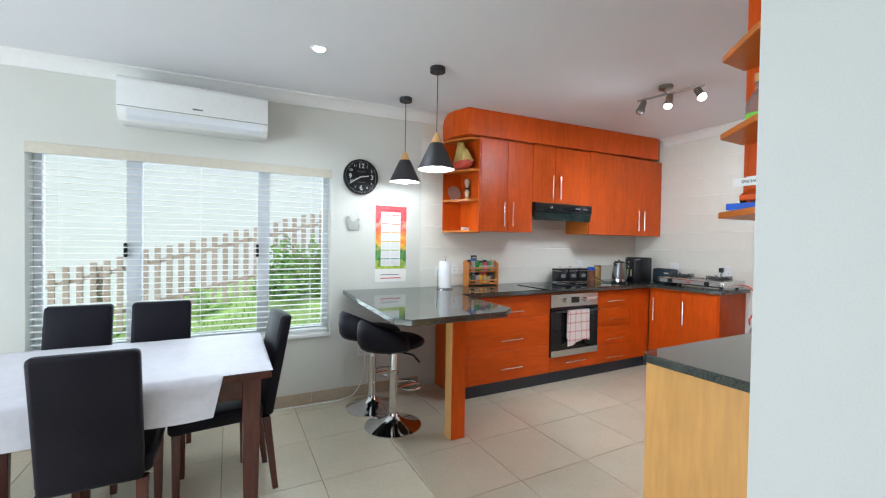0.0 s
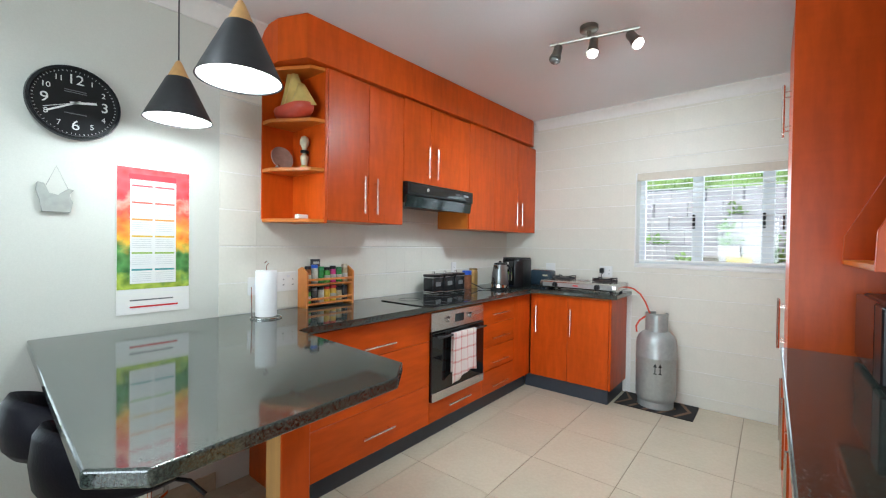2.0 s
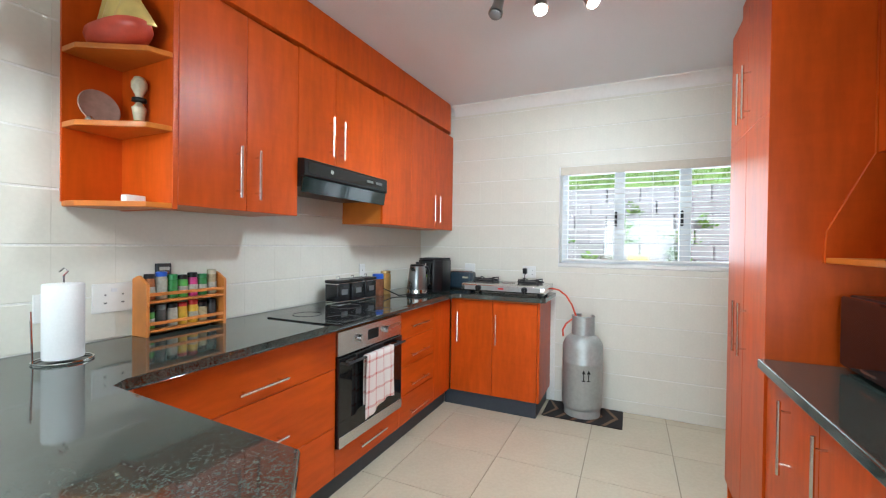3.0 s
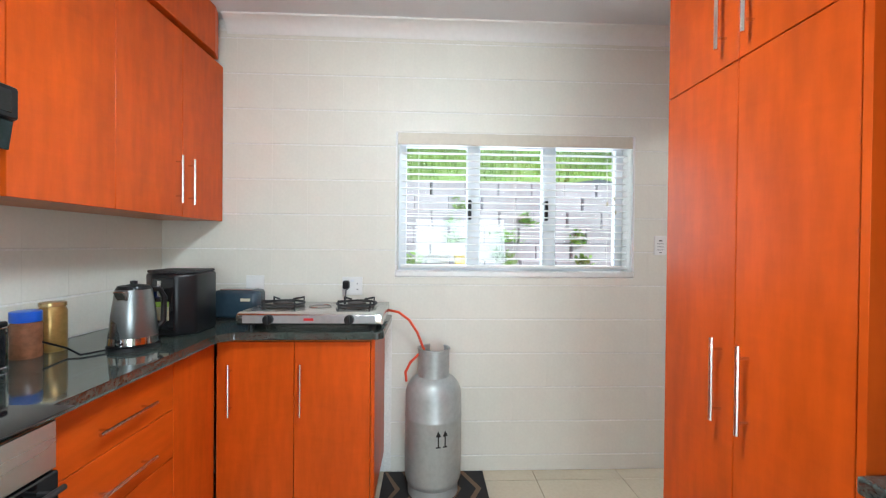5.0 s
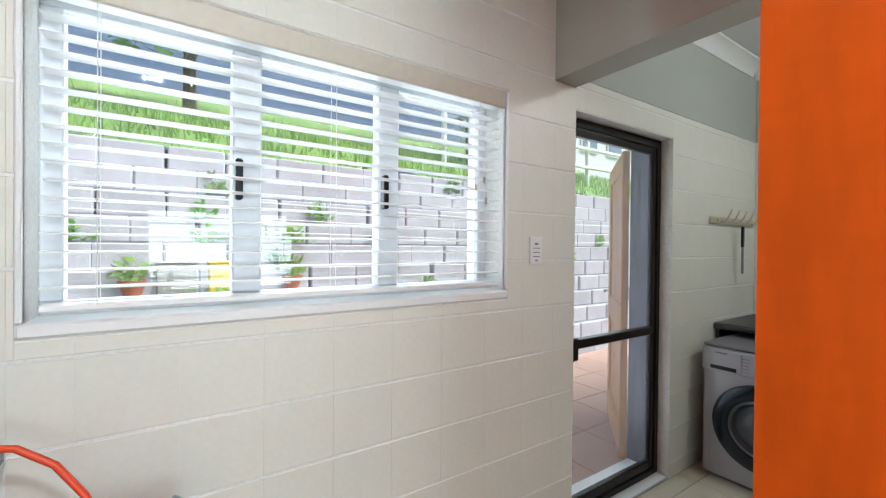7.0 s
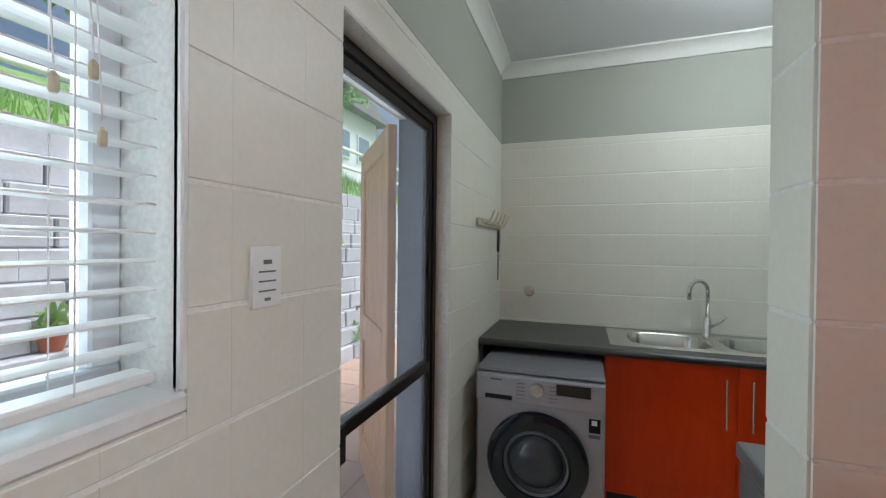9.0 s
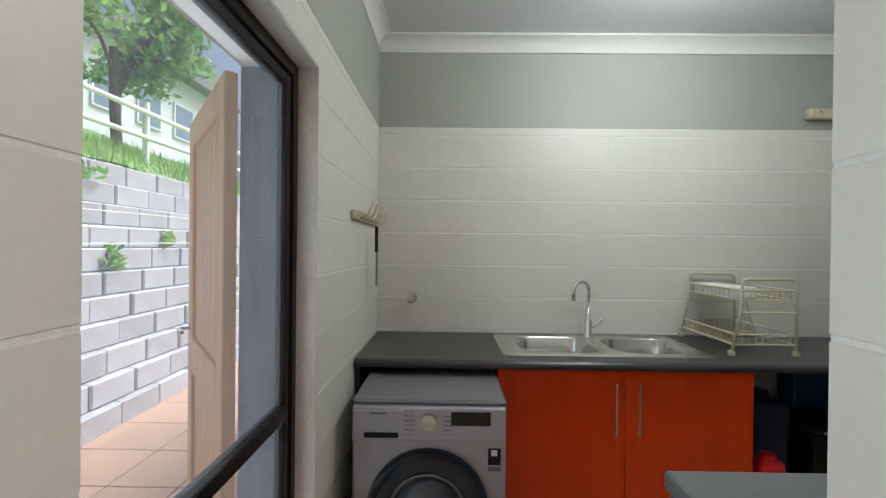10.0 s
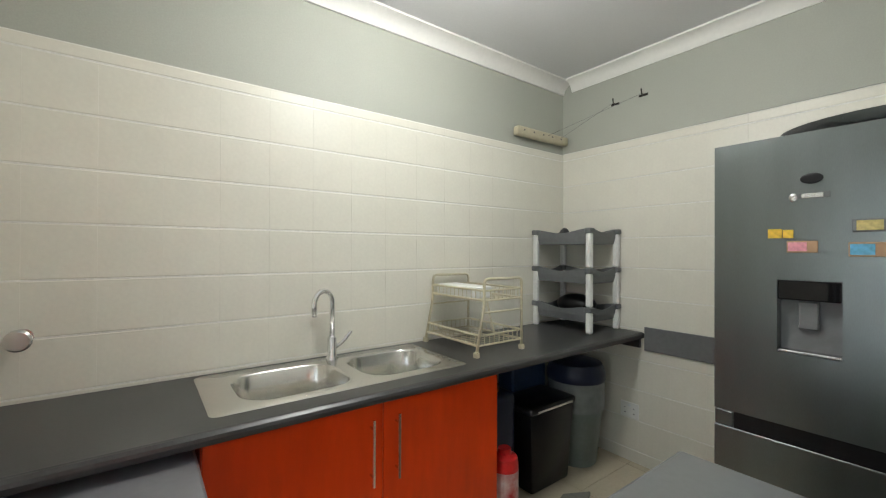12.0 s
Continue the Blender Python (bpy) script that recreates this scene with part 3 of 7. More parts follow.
g = thing("gas_hob_cabinet", 4.33, 2.52, 0, "cherry wood two-door base cabinet under the gas stove", "cabinet", "base cabinets")
part("body", box(4.124, XE - 0.006, 2.165, 2.878, 0.12, ZT - 0.037), WOODE, g)
part("side_panel", box(4.106, XE - 0.006, 2.147, 2.164, 0.12, ZT - 0.037, 0.001), WOOD, g)
part("plinth", box(4.136, XE - 0.006, 2.172, 2.187, 0, 0.119), PLINTH, g, "dark grey plinth")
part("plinth", box(4.120, 4.135, 2.172, 2.93, 0, 0.12), PLINTH, g, "dark grey plinth")
for a, b, hy in ((2.166, 2.52, 2.485), (2.52, 2.874, 2.807)):
    dr = part("door", box(4.105, 4.123, a + 0.0015, b - 0.0015, 0.122, 0.868, 0.0015), WOOD, g)
    bar_handle(dr, 4.105, hy, 0.65, 0.24, "z", (-1, 0, 0))


def oven():
    o = thing("built_in_oven", 2.98, 2.88, 0.262, "stainless steel built-in oven with black glass door", "oven")
    part("body", box(2.69, 3.27, 2.905, 3.39, 0.27, 0.84), BLACKMAT, o)
    part("control_panel", box(2.672, 3.291, 2.868, 2.904, 0.735, 0.862, 0.003), STEEL, o)
    part("display", box(2.93, 3.03, 2.8655, 2.8678, 0.772, 0.828), BLACKGLASS, o, "black clock display")
    for x in (2.85, 3.11):
        bm = lathe([(0.021, 0), (0.019, 0.022), (0.0, 0.023)], 0, 0, 18)
        bm.transform(Matrix.Translation((x, 2.868, 0.80)) @ Matrix.Rotation(radians(90), 4, "X"))
        part("knob", bm, STEEL, o, smooth=40)
    dr = part("oven_door", box(2.672, 3.291, 2.862, 2.904, 0.265, 0.731, 0.004), BLACKGLASS, o, "black glass oven door")
    part("door_trim", box(2.674, 3.289, 2.858, 2.8618, 0.267, 0.325, 0.001), STEEL, dr)
    bm = tube([(2.70, 2.825, 0.700), (3.263, 2.825, 0.700)], 0.008)
    for x in (2.73, 3.233):
        tube([(x, 2.862, 0.700), (x, 2.825, 0.700)], 0.006, 6, bm)
    part("door_handle", bm, BLACKMAT, dr, "slim dark handle bar", smooth=40)


oven()


def tea_towel():
    m = bpy.data.materials.new("checked_tea_towel")
    m.use_nodes = True
    nt = m.node_tree
    n, l = nt.nodes, nt.links
    b = n["Principled BSDF"]
    b.inputs["Roughness"].default_value = 0.9
    co = n.new("ShaderNodeTexCoord")
    sep = n.new("ShaderNodeSeparateXYZ")
    l.new(co.outputs["Object"], sep.inputs[0])
    outs = []
    for axis, f in (("X", 14.0), ("Z", 12.0)):
        a = n.new("ShaderNodeMath")
        a.operation = "MULTIPLY"
        a.inputs[1].default_value = f
        fr = n.new("ShaderNodeMath")
        fr.operation = "FRACT"
        lt = n.new("ShaderNodeMath")
        lt.operation = "LESS_THAN"
        lt.inputs[1].default_value = 0.16
        l.new(sep.outputs[axis], a.inputs[0])
        l.new(a.outputs[0], fr.inputs[0])
        l.new(fr.outputs[0], lt.inputs[0])
        outs.append(lt)
    add = n.new("ShaderNodeMath")
    add.operation = "ADD"
    l.new(outs[0].outputs[0], add.inputs[0])
    l.new(outs[1].outputs[0], add.inputs[1])
    ramp = n.new("ShaderNodeValToRGB")
    ramp.color_ramp.elements[0].color, ramp.color_ramp.elements[1].color = (0.74, 0.66, 0.62, 1), (0.55, 0.16, 0.14, 1)
    half = n.new("ShaderNodeMath")
    half.operation = "MULTIPLY"
    half.inputs[1].default_value = 0.5
    l.new(add.outputs[0], half.inputs[0])
    l.new(half.outputs[0], ramp.inputs[0])
    l.new(ramp.outputs[0], b.inputs["Base Color"])
    bm = bmesh.new()
    nx, nz = 26, 24
    grid = []
    for side in (0, 1):
        for j in range(nz):
            z = (0.400 + 0.298 * j / (nz - 1)) if side == 0 else (0.698 - 0.26 * j / (nz - 1))
            row = []
            for i in range(nx):
                s = i / (nx - 1)
                x = 2.845 + 0.27 * s + 0.02 * (1 - j / nz) * (s - 0.5) * (1 - side)
                d = 0.006 * math.sin(s * 19 + j * 0.10) * (0.4 + 0.6 * (1 - j / nz if side == 0 else j / nz))
                zz = z - (0.018 * math.sin(s * 5 + 1) + 0.05 * (0.35 - s) * (s < 0.35)) * (1 - j / nz) * (1 - side)
                row.append(bm.verts.new((x, (2.811 + d) if side == 0 else (2.838 + d * 0.3), zz + (0.012 if (side == 0 and j == nz - 1) or (side == 1 and j == 0) else 0))))
            grid.append(row)
    for r, s in zip(grid, grid[1:]):
        for i in range(nx - 1):
            bm.faces.new((r[i], r[i + 1], s[i + 1], s[i]))
    ob = single("tea_towel", bm, m, "red and white checked tea towel over the oven handle", "towel", smooth="all")
    sol = ob.modifiers.new("thickness", "SOLIDIFY")
    sol.thickness = 0.003


tea_towel()
hob = thing("ceramic_hob", 2.92, 2.99, ZT, "flat black glass ceramic hob on the worktop", "hob")
part("glass_plate", box(2.56, 3.22, 2.76, 3.24, ZT + 0.0005, ZT + 0.006, 0.002), BLACKGLASS, hob)
RINGM = mat("hob_print", (0.10, 0.10, 0.10), 0.2, vary=0.05, bump=0)
for x, y, r in ((2.72, 2.88, 0.09), (3.05, 2.88, 0.075), (2.72, 3.12, 0.075), (3.05, 3.12, 0.09)):
    part("cooking_zone", tube([(x + r * math.cos(a * math.pi / 16), y + r * math.sin(a * math.pi / 16), ZT + 0.0063) for a in range(32)], 0.0012, 4, closed=True), RINGM, hob)

# wall cabinets


def bulk_z(x):
    return 2.345 - 0.019 * (4.45 - x)


UF, UB = 3.07, YN - 0.004


def wall_unit(name, x0, x1, z0, z1, doors, label, hz):
    t = thing(name, (x0 + x1) / 2, 3.24, z0, label, "cabinet", "wall cabinets")
    part("body", box(x0 + 0.0005, x1 - 0.0005, UF + 0.019, UB, z0, z1), WOODE, t)
    for a, b, hx in doors:
        dr = front_y("door", a, b, z0 - 0.004, z1, UF, t, WOOD)
        if hx:
            bar_handle(dr, hx, UF, hz, 0.22, "z", (0, -1, 0))
    return t


wall_unit("wall_cabinet", 1.995, 2.592, 1.45, bulk_z(1.995) - 0.002, ((1.995, 2.292, 2.243), (2.292, 2.592, 2.340)), "cherry wood wall cabinet with two doors", 1.61)
wall_unit("wall_cabinet", 2.592, 3.365, 1.745, bulk_z(2.592) - 0.002, ((2.592, 2.878, 2.830), (2.878, 3.365, 2.926)), "cherry wood wall cabinet over the cooker hood", 1.90)
wall_unit("wall_cabinet", 3.365, 4.556, 1.45, bulk_z(3.365) - 0.002, ((3.365, 3.76, None), (3.76, 4.175, 4.127), (4.175, 4.556, 4.225)), "cherry wood wall cabinet with three doors", 1.62)


def end_shelves():
    t = thing("open_end_shelf", 1.89, 3.24, 1.43, "cherry wood open shelves with angled fronts", "shelf", "wall cabinets")
    part("back_panel", box(1.784, 1.976, UB - 0.012, UB, 1.45, 2.285), WOOD, t)
    part("side_panel", box(1.976, 1.9945, UF + 0.002, UB, 1.43, 2.294, 0.001), WOOD, t)
    for z in (1.432, 1.715, 1.985, 2.270):
        part("shelf", prism([(1.784, UB - 0.013), (1.784, UB - 0.10), (1.90, UF + 0.03), (1.9755, UF + 0.004), (1.9755, UB - 0.013)], z, z + 0.020, 0.002, seg=1), WOODE, t)


end_shelves()
bk = thing("cabinet_bulkhead", 3.2, 3.2, 2.346, "cherry wood bulkhead above the wall cabinets", "bulkhead")
fa = prism([(1.775, UB), (1.775, 3.22), (1.845, UF - 0.020), (4.43, UF - 0.020), (4.52, UF + 0.01), (4.52, UB)], 2.347, CK - 0.003, 0.002, seg=1)
for v in fa.verts:
    if v.co.z > 2.5:
        v.co.z -= 0.025 * (XE - v.co.x)
    else:
        v.co.z += bulk_z(v.co.x) - 2.347
part("fascia", fa, WOOD, bk)


def hood():
    t = thing("cooker_hood", 2.98, 3.2, 1.58, "slim black cooker hood under the wall cabinet", "cooker hood")
    prof = [(UB, 1.60), (UB, 1.744), (UF - 0.002, 1.744), (UF - 0.036, 1.742), (UF - 0.040, 1.735), (UF - 0.040, 1.655), (UF - 0.010, 1.650), (UF - 0.010, 1.60)]
    part("body", prism(prof, 2.596, 3.36, 0.003, axis="x", seg=1), BLACK, t)
    part("visor", prism([(UF - 0.012, 1.649), (UF - 0.030, 1.649), (UF - 0.018, 1.572), (UF - 0.011, 1.572)], 2.60, 3.356, 0.001, axis="x", seg=1), mat("dark_green_visor", (0.006, 0.014, 0.012), 0.08, vary=0.1, bump=0), t, "dark green glass visor")
    part("control_strip", box(2.62, 3.34, UF - 0.0425, UF - 0.0402, 1.668, 1.728, 0.001), BLACKGLASS, t)
    for x in (3.12, 3.22):
        part("switch", box(x, x + 0.07, UF - 0.046, UF - 0.0427, 1.692, 1.708, 0.001), GREYP, t)
    part("badge", lathe([(0.0, 0), (0.012, 0), (0.012, 0.002), (0.0, 0.002)], 0, 0, 16), STEEL, t, "small pale maker's badge").matrix_basis = Matrix.Translation((2.80 - 2.98, UF - 0.0428 - 3.2, 1.70 - 1.58)) @ Matrix.Rotation(radians(90), 4, "X") @ Matrix.Translation((2.98, 3.2, 1.58))


hood()

# south run: pantry, counter, shelves
ZS = 0.897
p = thing("pantry_cupboard", 3.26, 0.74, 0, "tall cherry wood pantry cupboard with four doors", "cupboard")
part("body", box(2.950, 3.568, 0.41, 1.050, 0.10, 2.40), WOODE, p)
part("side_panel", box(2.931, 2.949, 0.41, 1.072, 0.0, 2.40, 0.001), WOOD, p)
part("side_panel", box(3.569, 3.587, 0.41, 1.058, 0.0, 2.40, 0.001), WOOD, p)
part("plinth", box(2.950, 3.568, 0.99, 1.0, 0, 0.10), PLINTH, p, "dark grey plinth")
part("top_fascia", box(2.935, 3.583, 0.41, 1.03, 2.402, CK - 0.045), WOOD, p)
for a, b, hx in ((2.952, 3.267, 3.218), (3.267, 3.586, 3.315)):
    for z0, z1, hz in ((0.102, 1.835, 0.952), (1.835, 2.398, 2.00)):
        dr = part("door", box(a + 0.0015, b - 0.0015, 1.051, 1.070, z0 + 0.0015, z1 - 0.0015, 0.0015), WOOD, p)
        bar_handle(dr, hx, 1.070, hz, 0.235, "z", (0, 1, 0))
s = prism([(1.50, 0.412), (1.50, 1.05), (1.545, 1.095), (2.929, 1.095), (2.929, 0.412)], ZS - 0.036, ZS, 0.006, seg=3)
single("granite_counter", s, GRANITE, "polished black granite counter beside the pantry", "worktop")
b = thing("counter_cabinet", 2.2, 0.74, 0, "cherry wood base cabinet with an end panel in a lit tone", "cabinet")
part("body", box(1.542, 2.925, 0.415, 1.045, 0.10, ZS - 0.037), WOODE, b)
# end panel coloured yellow for the light on its west face
part("end_panel", box(1.522, 1.541, 0.415, 1.066, 0.0, ZS - 0.037, 0.001), WOODLIT, b, "yellow end panel, light put into its colour")
part("plinth", box(1.542, 2.925, 1.0, 1.01, 0, 0.10), PLINTH, b, "dark grey plinth")
xs = (1.545, 2.0, 2.46, 2.925)
for i in range(3):
    dr = part("door", box(xs[i] + 0.0015, xs[i + 1] - 0.0015, 1.046, 1.064, 0.102, 0.855, 0.0015), WOOD, b)
    bar_handle(dr, xs[i + 1] - 0.05 if i != 2 else xs[i] + 0.22, 1.064, 0.70, 0.24, "z", (0, 1, 0))


def south_uppers():
    t = thing("wall_cabinet", 2.6, 0.6, 1.26, "cherry wood wall cabinet over an open niche", "cabinet", "wall cabinets")
    part("body", box(2.27, 2.91, 0.409, 0.760, 1.645, 2.40), WOODE, t)
    part("back_panel", box(2.27, 2.91, 0.409, 0.420, 1.283, 1.644), WOOD, t)
    for x in (2.2515, 2.911):
        part("side_panel", prism([(0.409, 1.262), (0.91, 1.262), (0.906, 1.375), (0.779, 1.645), (0.779, 2.40), (0.409, 2.40)], x, x + 0.018, 0.001, axis="x", seg=1), WOOD, t)
    part("niche_shelf", box(2.270, 2.9105, 0.421, 0.908, 1.262, 1.282, 0.002), WOODE, t)
    part("top_fascia", box(1.76, 2.928, 0.409, 0.74, 2.402, CK - 0.075), WOOD, t)
    w = thing("wall_cabinet", 2.0, 0.62, 1.45, "cherry wood wall cabinet with one door", "cabinet", "wall cabinets")
    part("body", box(1.752, 2.25, 0.409, 0.820, 1.45, 2.40), WOOD, w)
    dr = part("door", box(1.753, 2.249, 0.8205, 0.838, 1.446, 2.398, 0.0015), WOOD, w)
    bar_handle(dr, 1.85, 0.838, 1.62, 0.23, "z", (0, 1, 0))
    for a, c, hx in ((2.27, 2.59, 2.55), (2.59, 2.91, 2.63)):
        dr = part("door", box(a + 0.0015, c - 0.0015, 0.761, 0.779, 1.642, 2.398, 0.0015), WOOD, t)
        bar_handle(dr, hx, 0.779, 1.78, 0.22, "z", (0, 1, 0))
    e = thing("open_end_shelf", 1.6, 0.6, 1.44, "cherry wood open shelves with cut corners beside the wall", "shelf", "wall cabinets")
    part("back_panel", box(1.43, 1.751, 0.409, 0.420, 1.44, 2.40), WOOD, e)
    for z in (1.445, 1.735, 2.02, 2.30):
        part("shelf", prism([(1.75, 0.421), (1.75, 0.845), (1.60, 0.845), (1.44, 0.66), (1.44, 0.421)], z, z + 0.022, 0.002, seg=1), WOODE, e)


south_uppers()


def microwave():
    t = thing("microwave_oven", 2.64, 0.68, ZS, "black microwave oven with dark glass door on the counter", "microwave")
    part("body", box(2.40, 2.895, 0.50, 0.850, ZS + 0.012, 1.155, 0.006), BLACK, t)
    part("door", box(2.52, 2.893, 0.851, 0.872, ZS + 0.016, 1.151, 0.005), BLACKGLASS, t, "black glass door")
    part("control_panel", box(2.402, 2.518, 0.851, 0.872, ZS + 0.016, 1.151, 0.005), BLACK, t)
    part("badge", box(2.66, 2.75, 0.8721, 0.873, ZS + 0.03, ZS + 0.038), STEEL, t, "small pale maker's badge")
    for i in range(7):
        part("vent_slot", box(2.3985, 2.400, 0.58, 0.66, ZS + 0.07 + i * 0.017, ZS + 0.076 + i * 0.017), GREYP, t)
    for x in (2.44, 2.85):
        for y in (0.54, 0.81):
            part("foot", lathe([(0.015, ZS), (0.015, ZS + 0.013)], x, y, 10), BLACK, t)


microwave()

# ---- utility room ----
ZU = 0.868
uw = thing("utility_worktop", 3.0, -1.47, ZU - 0.036, "charcoal laminate worktop with rolled front edge", "worktop")
SX0, SX1, SY0, SY1 = 2.84, 3.82, -1.70, -1.275
for (a, b2, c, d) in ((1.405, SX0, YS + 0.008, -1.16), (SX1, XE - 0.008, YS + 0.008, -1.16), (SX0, SX1, YS + 0.008, SY0), (SX0, SX1, SY1, -1.16)):
    part("top_section", box(a, b2, c, d, ZU - 0.036, ZU), LAMINATE, uw)
part("front_edge", prism([(-1.16, ZU - 0.036), (-1.16, ZU), (-1.150, ZU - 0.002), (-1.140, ZU - 0.010), (-1.137, ZU - 0.020), (-1.140, ZU - 0.036)], 1.405, XE - 0.008, 0, None, "x"), LAMINATE, uw, "rolled front edge")
part("leg_panel", box(XE - 0.030, XE - 0.010, -1.70, -1.17, 0, ZU - 0.037), LAMINATE, uw)
part("batten", box(1.41, 1.43, -1.74, -1.16, ZU - 0.10, ZU - 0.037), LAMINATE, uw)


def sink():
    t = thing("double_sink", 3.325, -1.47, ZU, "stainless steel double bowl sink set in the worktop", "sink")
    rim = bmesh.new()
    z = ZU + 0.004

    def rounded(x0, x1, y0, y1, r, z, k=6):
        pts = []
        for cx, cy, a0 in ((x1 - r, y1 - r, 0), (x0 + r, y1 - r, 90), (x0 + r, y0 + r, 180), (x1 - r, y0 + r, 270)):
            for i in range(k + 1):
                a = radians(a0 + 90 * i / k)
                pts.append((cx + r * math.cos(a), cy + r * math.sin(a), z))
        return pts
    outer = [rim.verts.new(q) for q in rounded(2.812, 3.846, -1.735, -1.250, 0.03, z)]
    low = [rim.verts.new(q) for q in rounded(2.807, 3.851, -1.740, -1.245, 0.03, ZU + 0.0008)]
    edges = [rim.edges.new((outer[i], outer[(i + 1) % len(outer)])) for i in range(len(outer))]
    for i in range(len(outer)):
        j = (i + 1) % len(outer)
        rim.faces.new((outer[i], outer[j], low[j], low[i]))
    for x0, x1 in ((2.865, 3.265), (3.325, 3.745)):
        rings = []
        for inset, zz in ((0, z), (0.006, z - 0.008), (0.014, z - 0.13), (0.05, z - 0.155)):
            rings.append([rim.verts.new(q) for q in rounded(x0 + inset, x1 - inset, -1.655 + inset, -1.300 - inset, 0.11 - inset * 0.5, zz)])
        for a, c in zip(rings, rings[1:]):
            for i in range(len(a)):
                j = (i + 1) % len(a)
                rim.faces.new((a[i], a[j], c[j], c[i]))
        rim.faces.new(rings[-1])
        edges += [rim.edges.get((rings[0][i], rings[0][(i + 1) % len(rings[0])])) for i in range(len(rings[0]))]
    bmesh.ops.triangle_fill(rim, edges=edges, use_beauty=True)
    part("basin", rim, SINKSTEEL, t, smooth=40)
    for k in range(9):
        part("rim_stud", ball(2.836, -1.66 + k * 0.044, z + 0.001, 0.005, 0.009, 0.003, u=8, v=5), CHROME, t, "raised stud on the rim")
    for x in (3.065, 3.535):
        part("drain", lathe([(0.0, z - 0.156), (0.035, z - 0.154), (0.038, z - 0.150), (0.03, z - 0.149), (0.0, z - 0.151)], x, -1.47, 18), CHROME, t)


sink()


def sink_tap():
    t = thing("mixer_tap", 3.288, -1.685, ZU + 0.004, "chrome swan-neck kitchen mixer tap", "tap")
    x, y, z = 3.288, -1.685, ZU + 0.004
    part("base", lathe([(0.028, z), (0.026, z + 0.012), (0.022, z + 0.02), (0.022, z + 0.10), (0.014, z + 0.112)], x, y, 20), CHROME, t, smooth=40)
    pts = [(x, y, z + 0.10), (x, y, z + 0.27)]
    for i in range(1, 13):
        a = math.pi * i / 12
        pts.append((x + 0.055 * (1 - math.cos(a)), y + 0.055 * (1 - math.cos(a)) * 0.6, z + 0.27 + 0.06 * math.sin(a)))
    pts.append((pts[-1][0], pts[-1][1], z + 0.22))
    part("spout", tube(pts, 0.0125, 12), CHROME, t, smooth="all")
    part("lever", tube([(x - 0.018, y, z + 0.055), (x - 0.05, y + 0.005, z + 0.075), (x - 0.095, y + 0.01, z + 0.125)], 0.009, 10), CHROME, t, smooth="all")


sink_tap()
c = thing("sink_cupboard", 3.275, -1.48, 0, "bright red-orange two-door cupboard under the sink", "cupboard")
part("side_panel", box(2.676, 2.694, -1.74, -1.205, 0.0, ZU - 0.038), REDWOOD, c)
part("side_panel", box(3.862, 3.880, -1.74, -1.205, 0.0, ZU - 0.038), REDWOOD, c)
part("bottom", box(2.695, 3.861, -1.74, -1.21, 0.10, 0.118), WOODE, c)
part("plinth", box(2.695, 3.861, -1.27, -1.255, 0, 0.10), PLINTH, c)
for a, b2, hx in ((2.677, 3.279, 3.225), (3.279, 3.879, 3.333)):
    dr = part("door", box(a + 0.0015, b2 - 0.0015, -1.204, -1.186, 0.10, ZU - 0.045, 0.002), REDWOOD, c)
    bar_handle(dr, hx, -1.186, 0.645, 0.245, "z", (0, 1, 0))


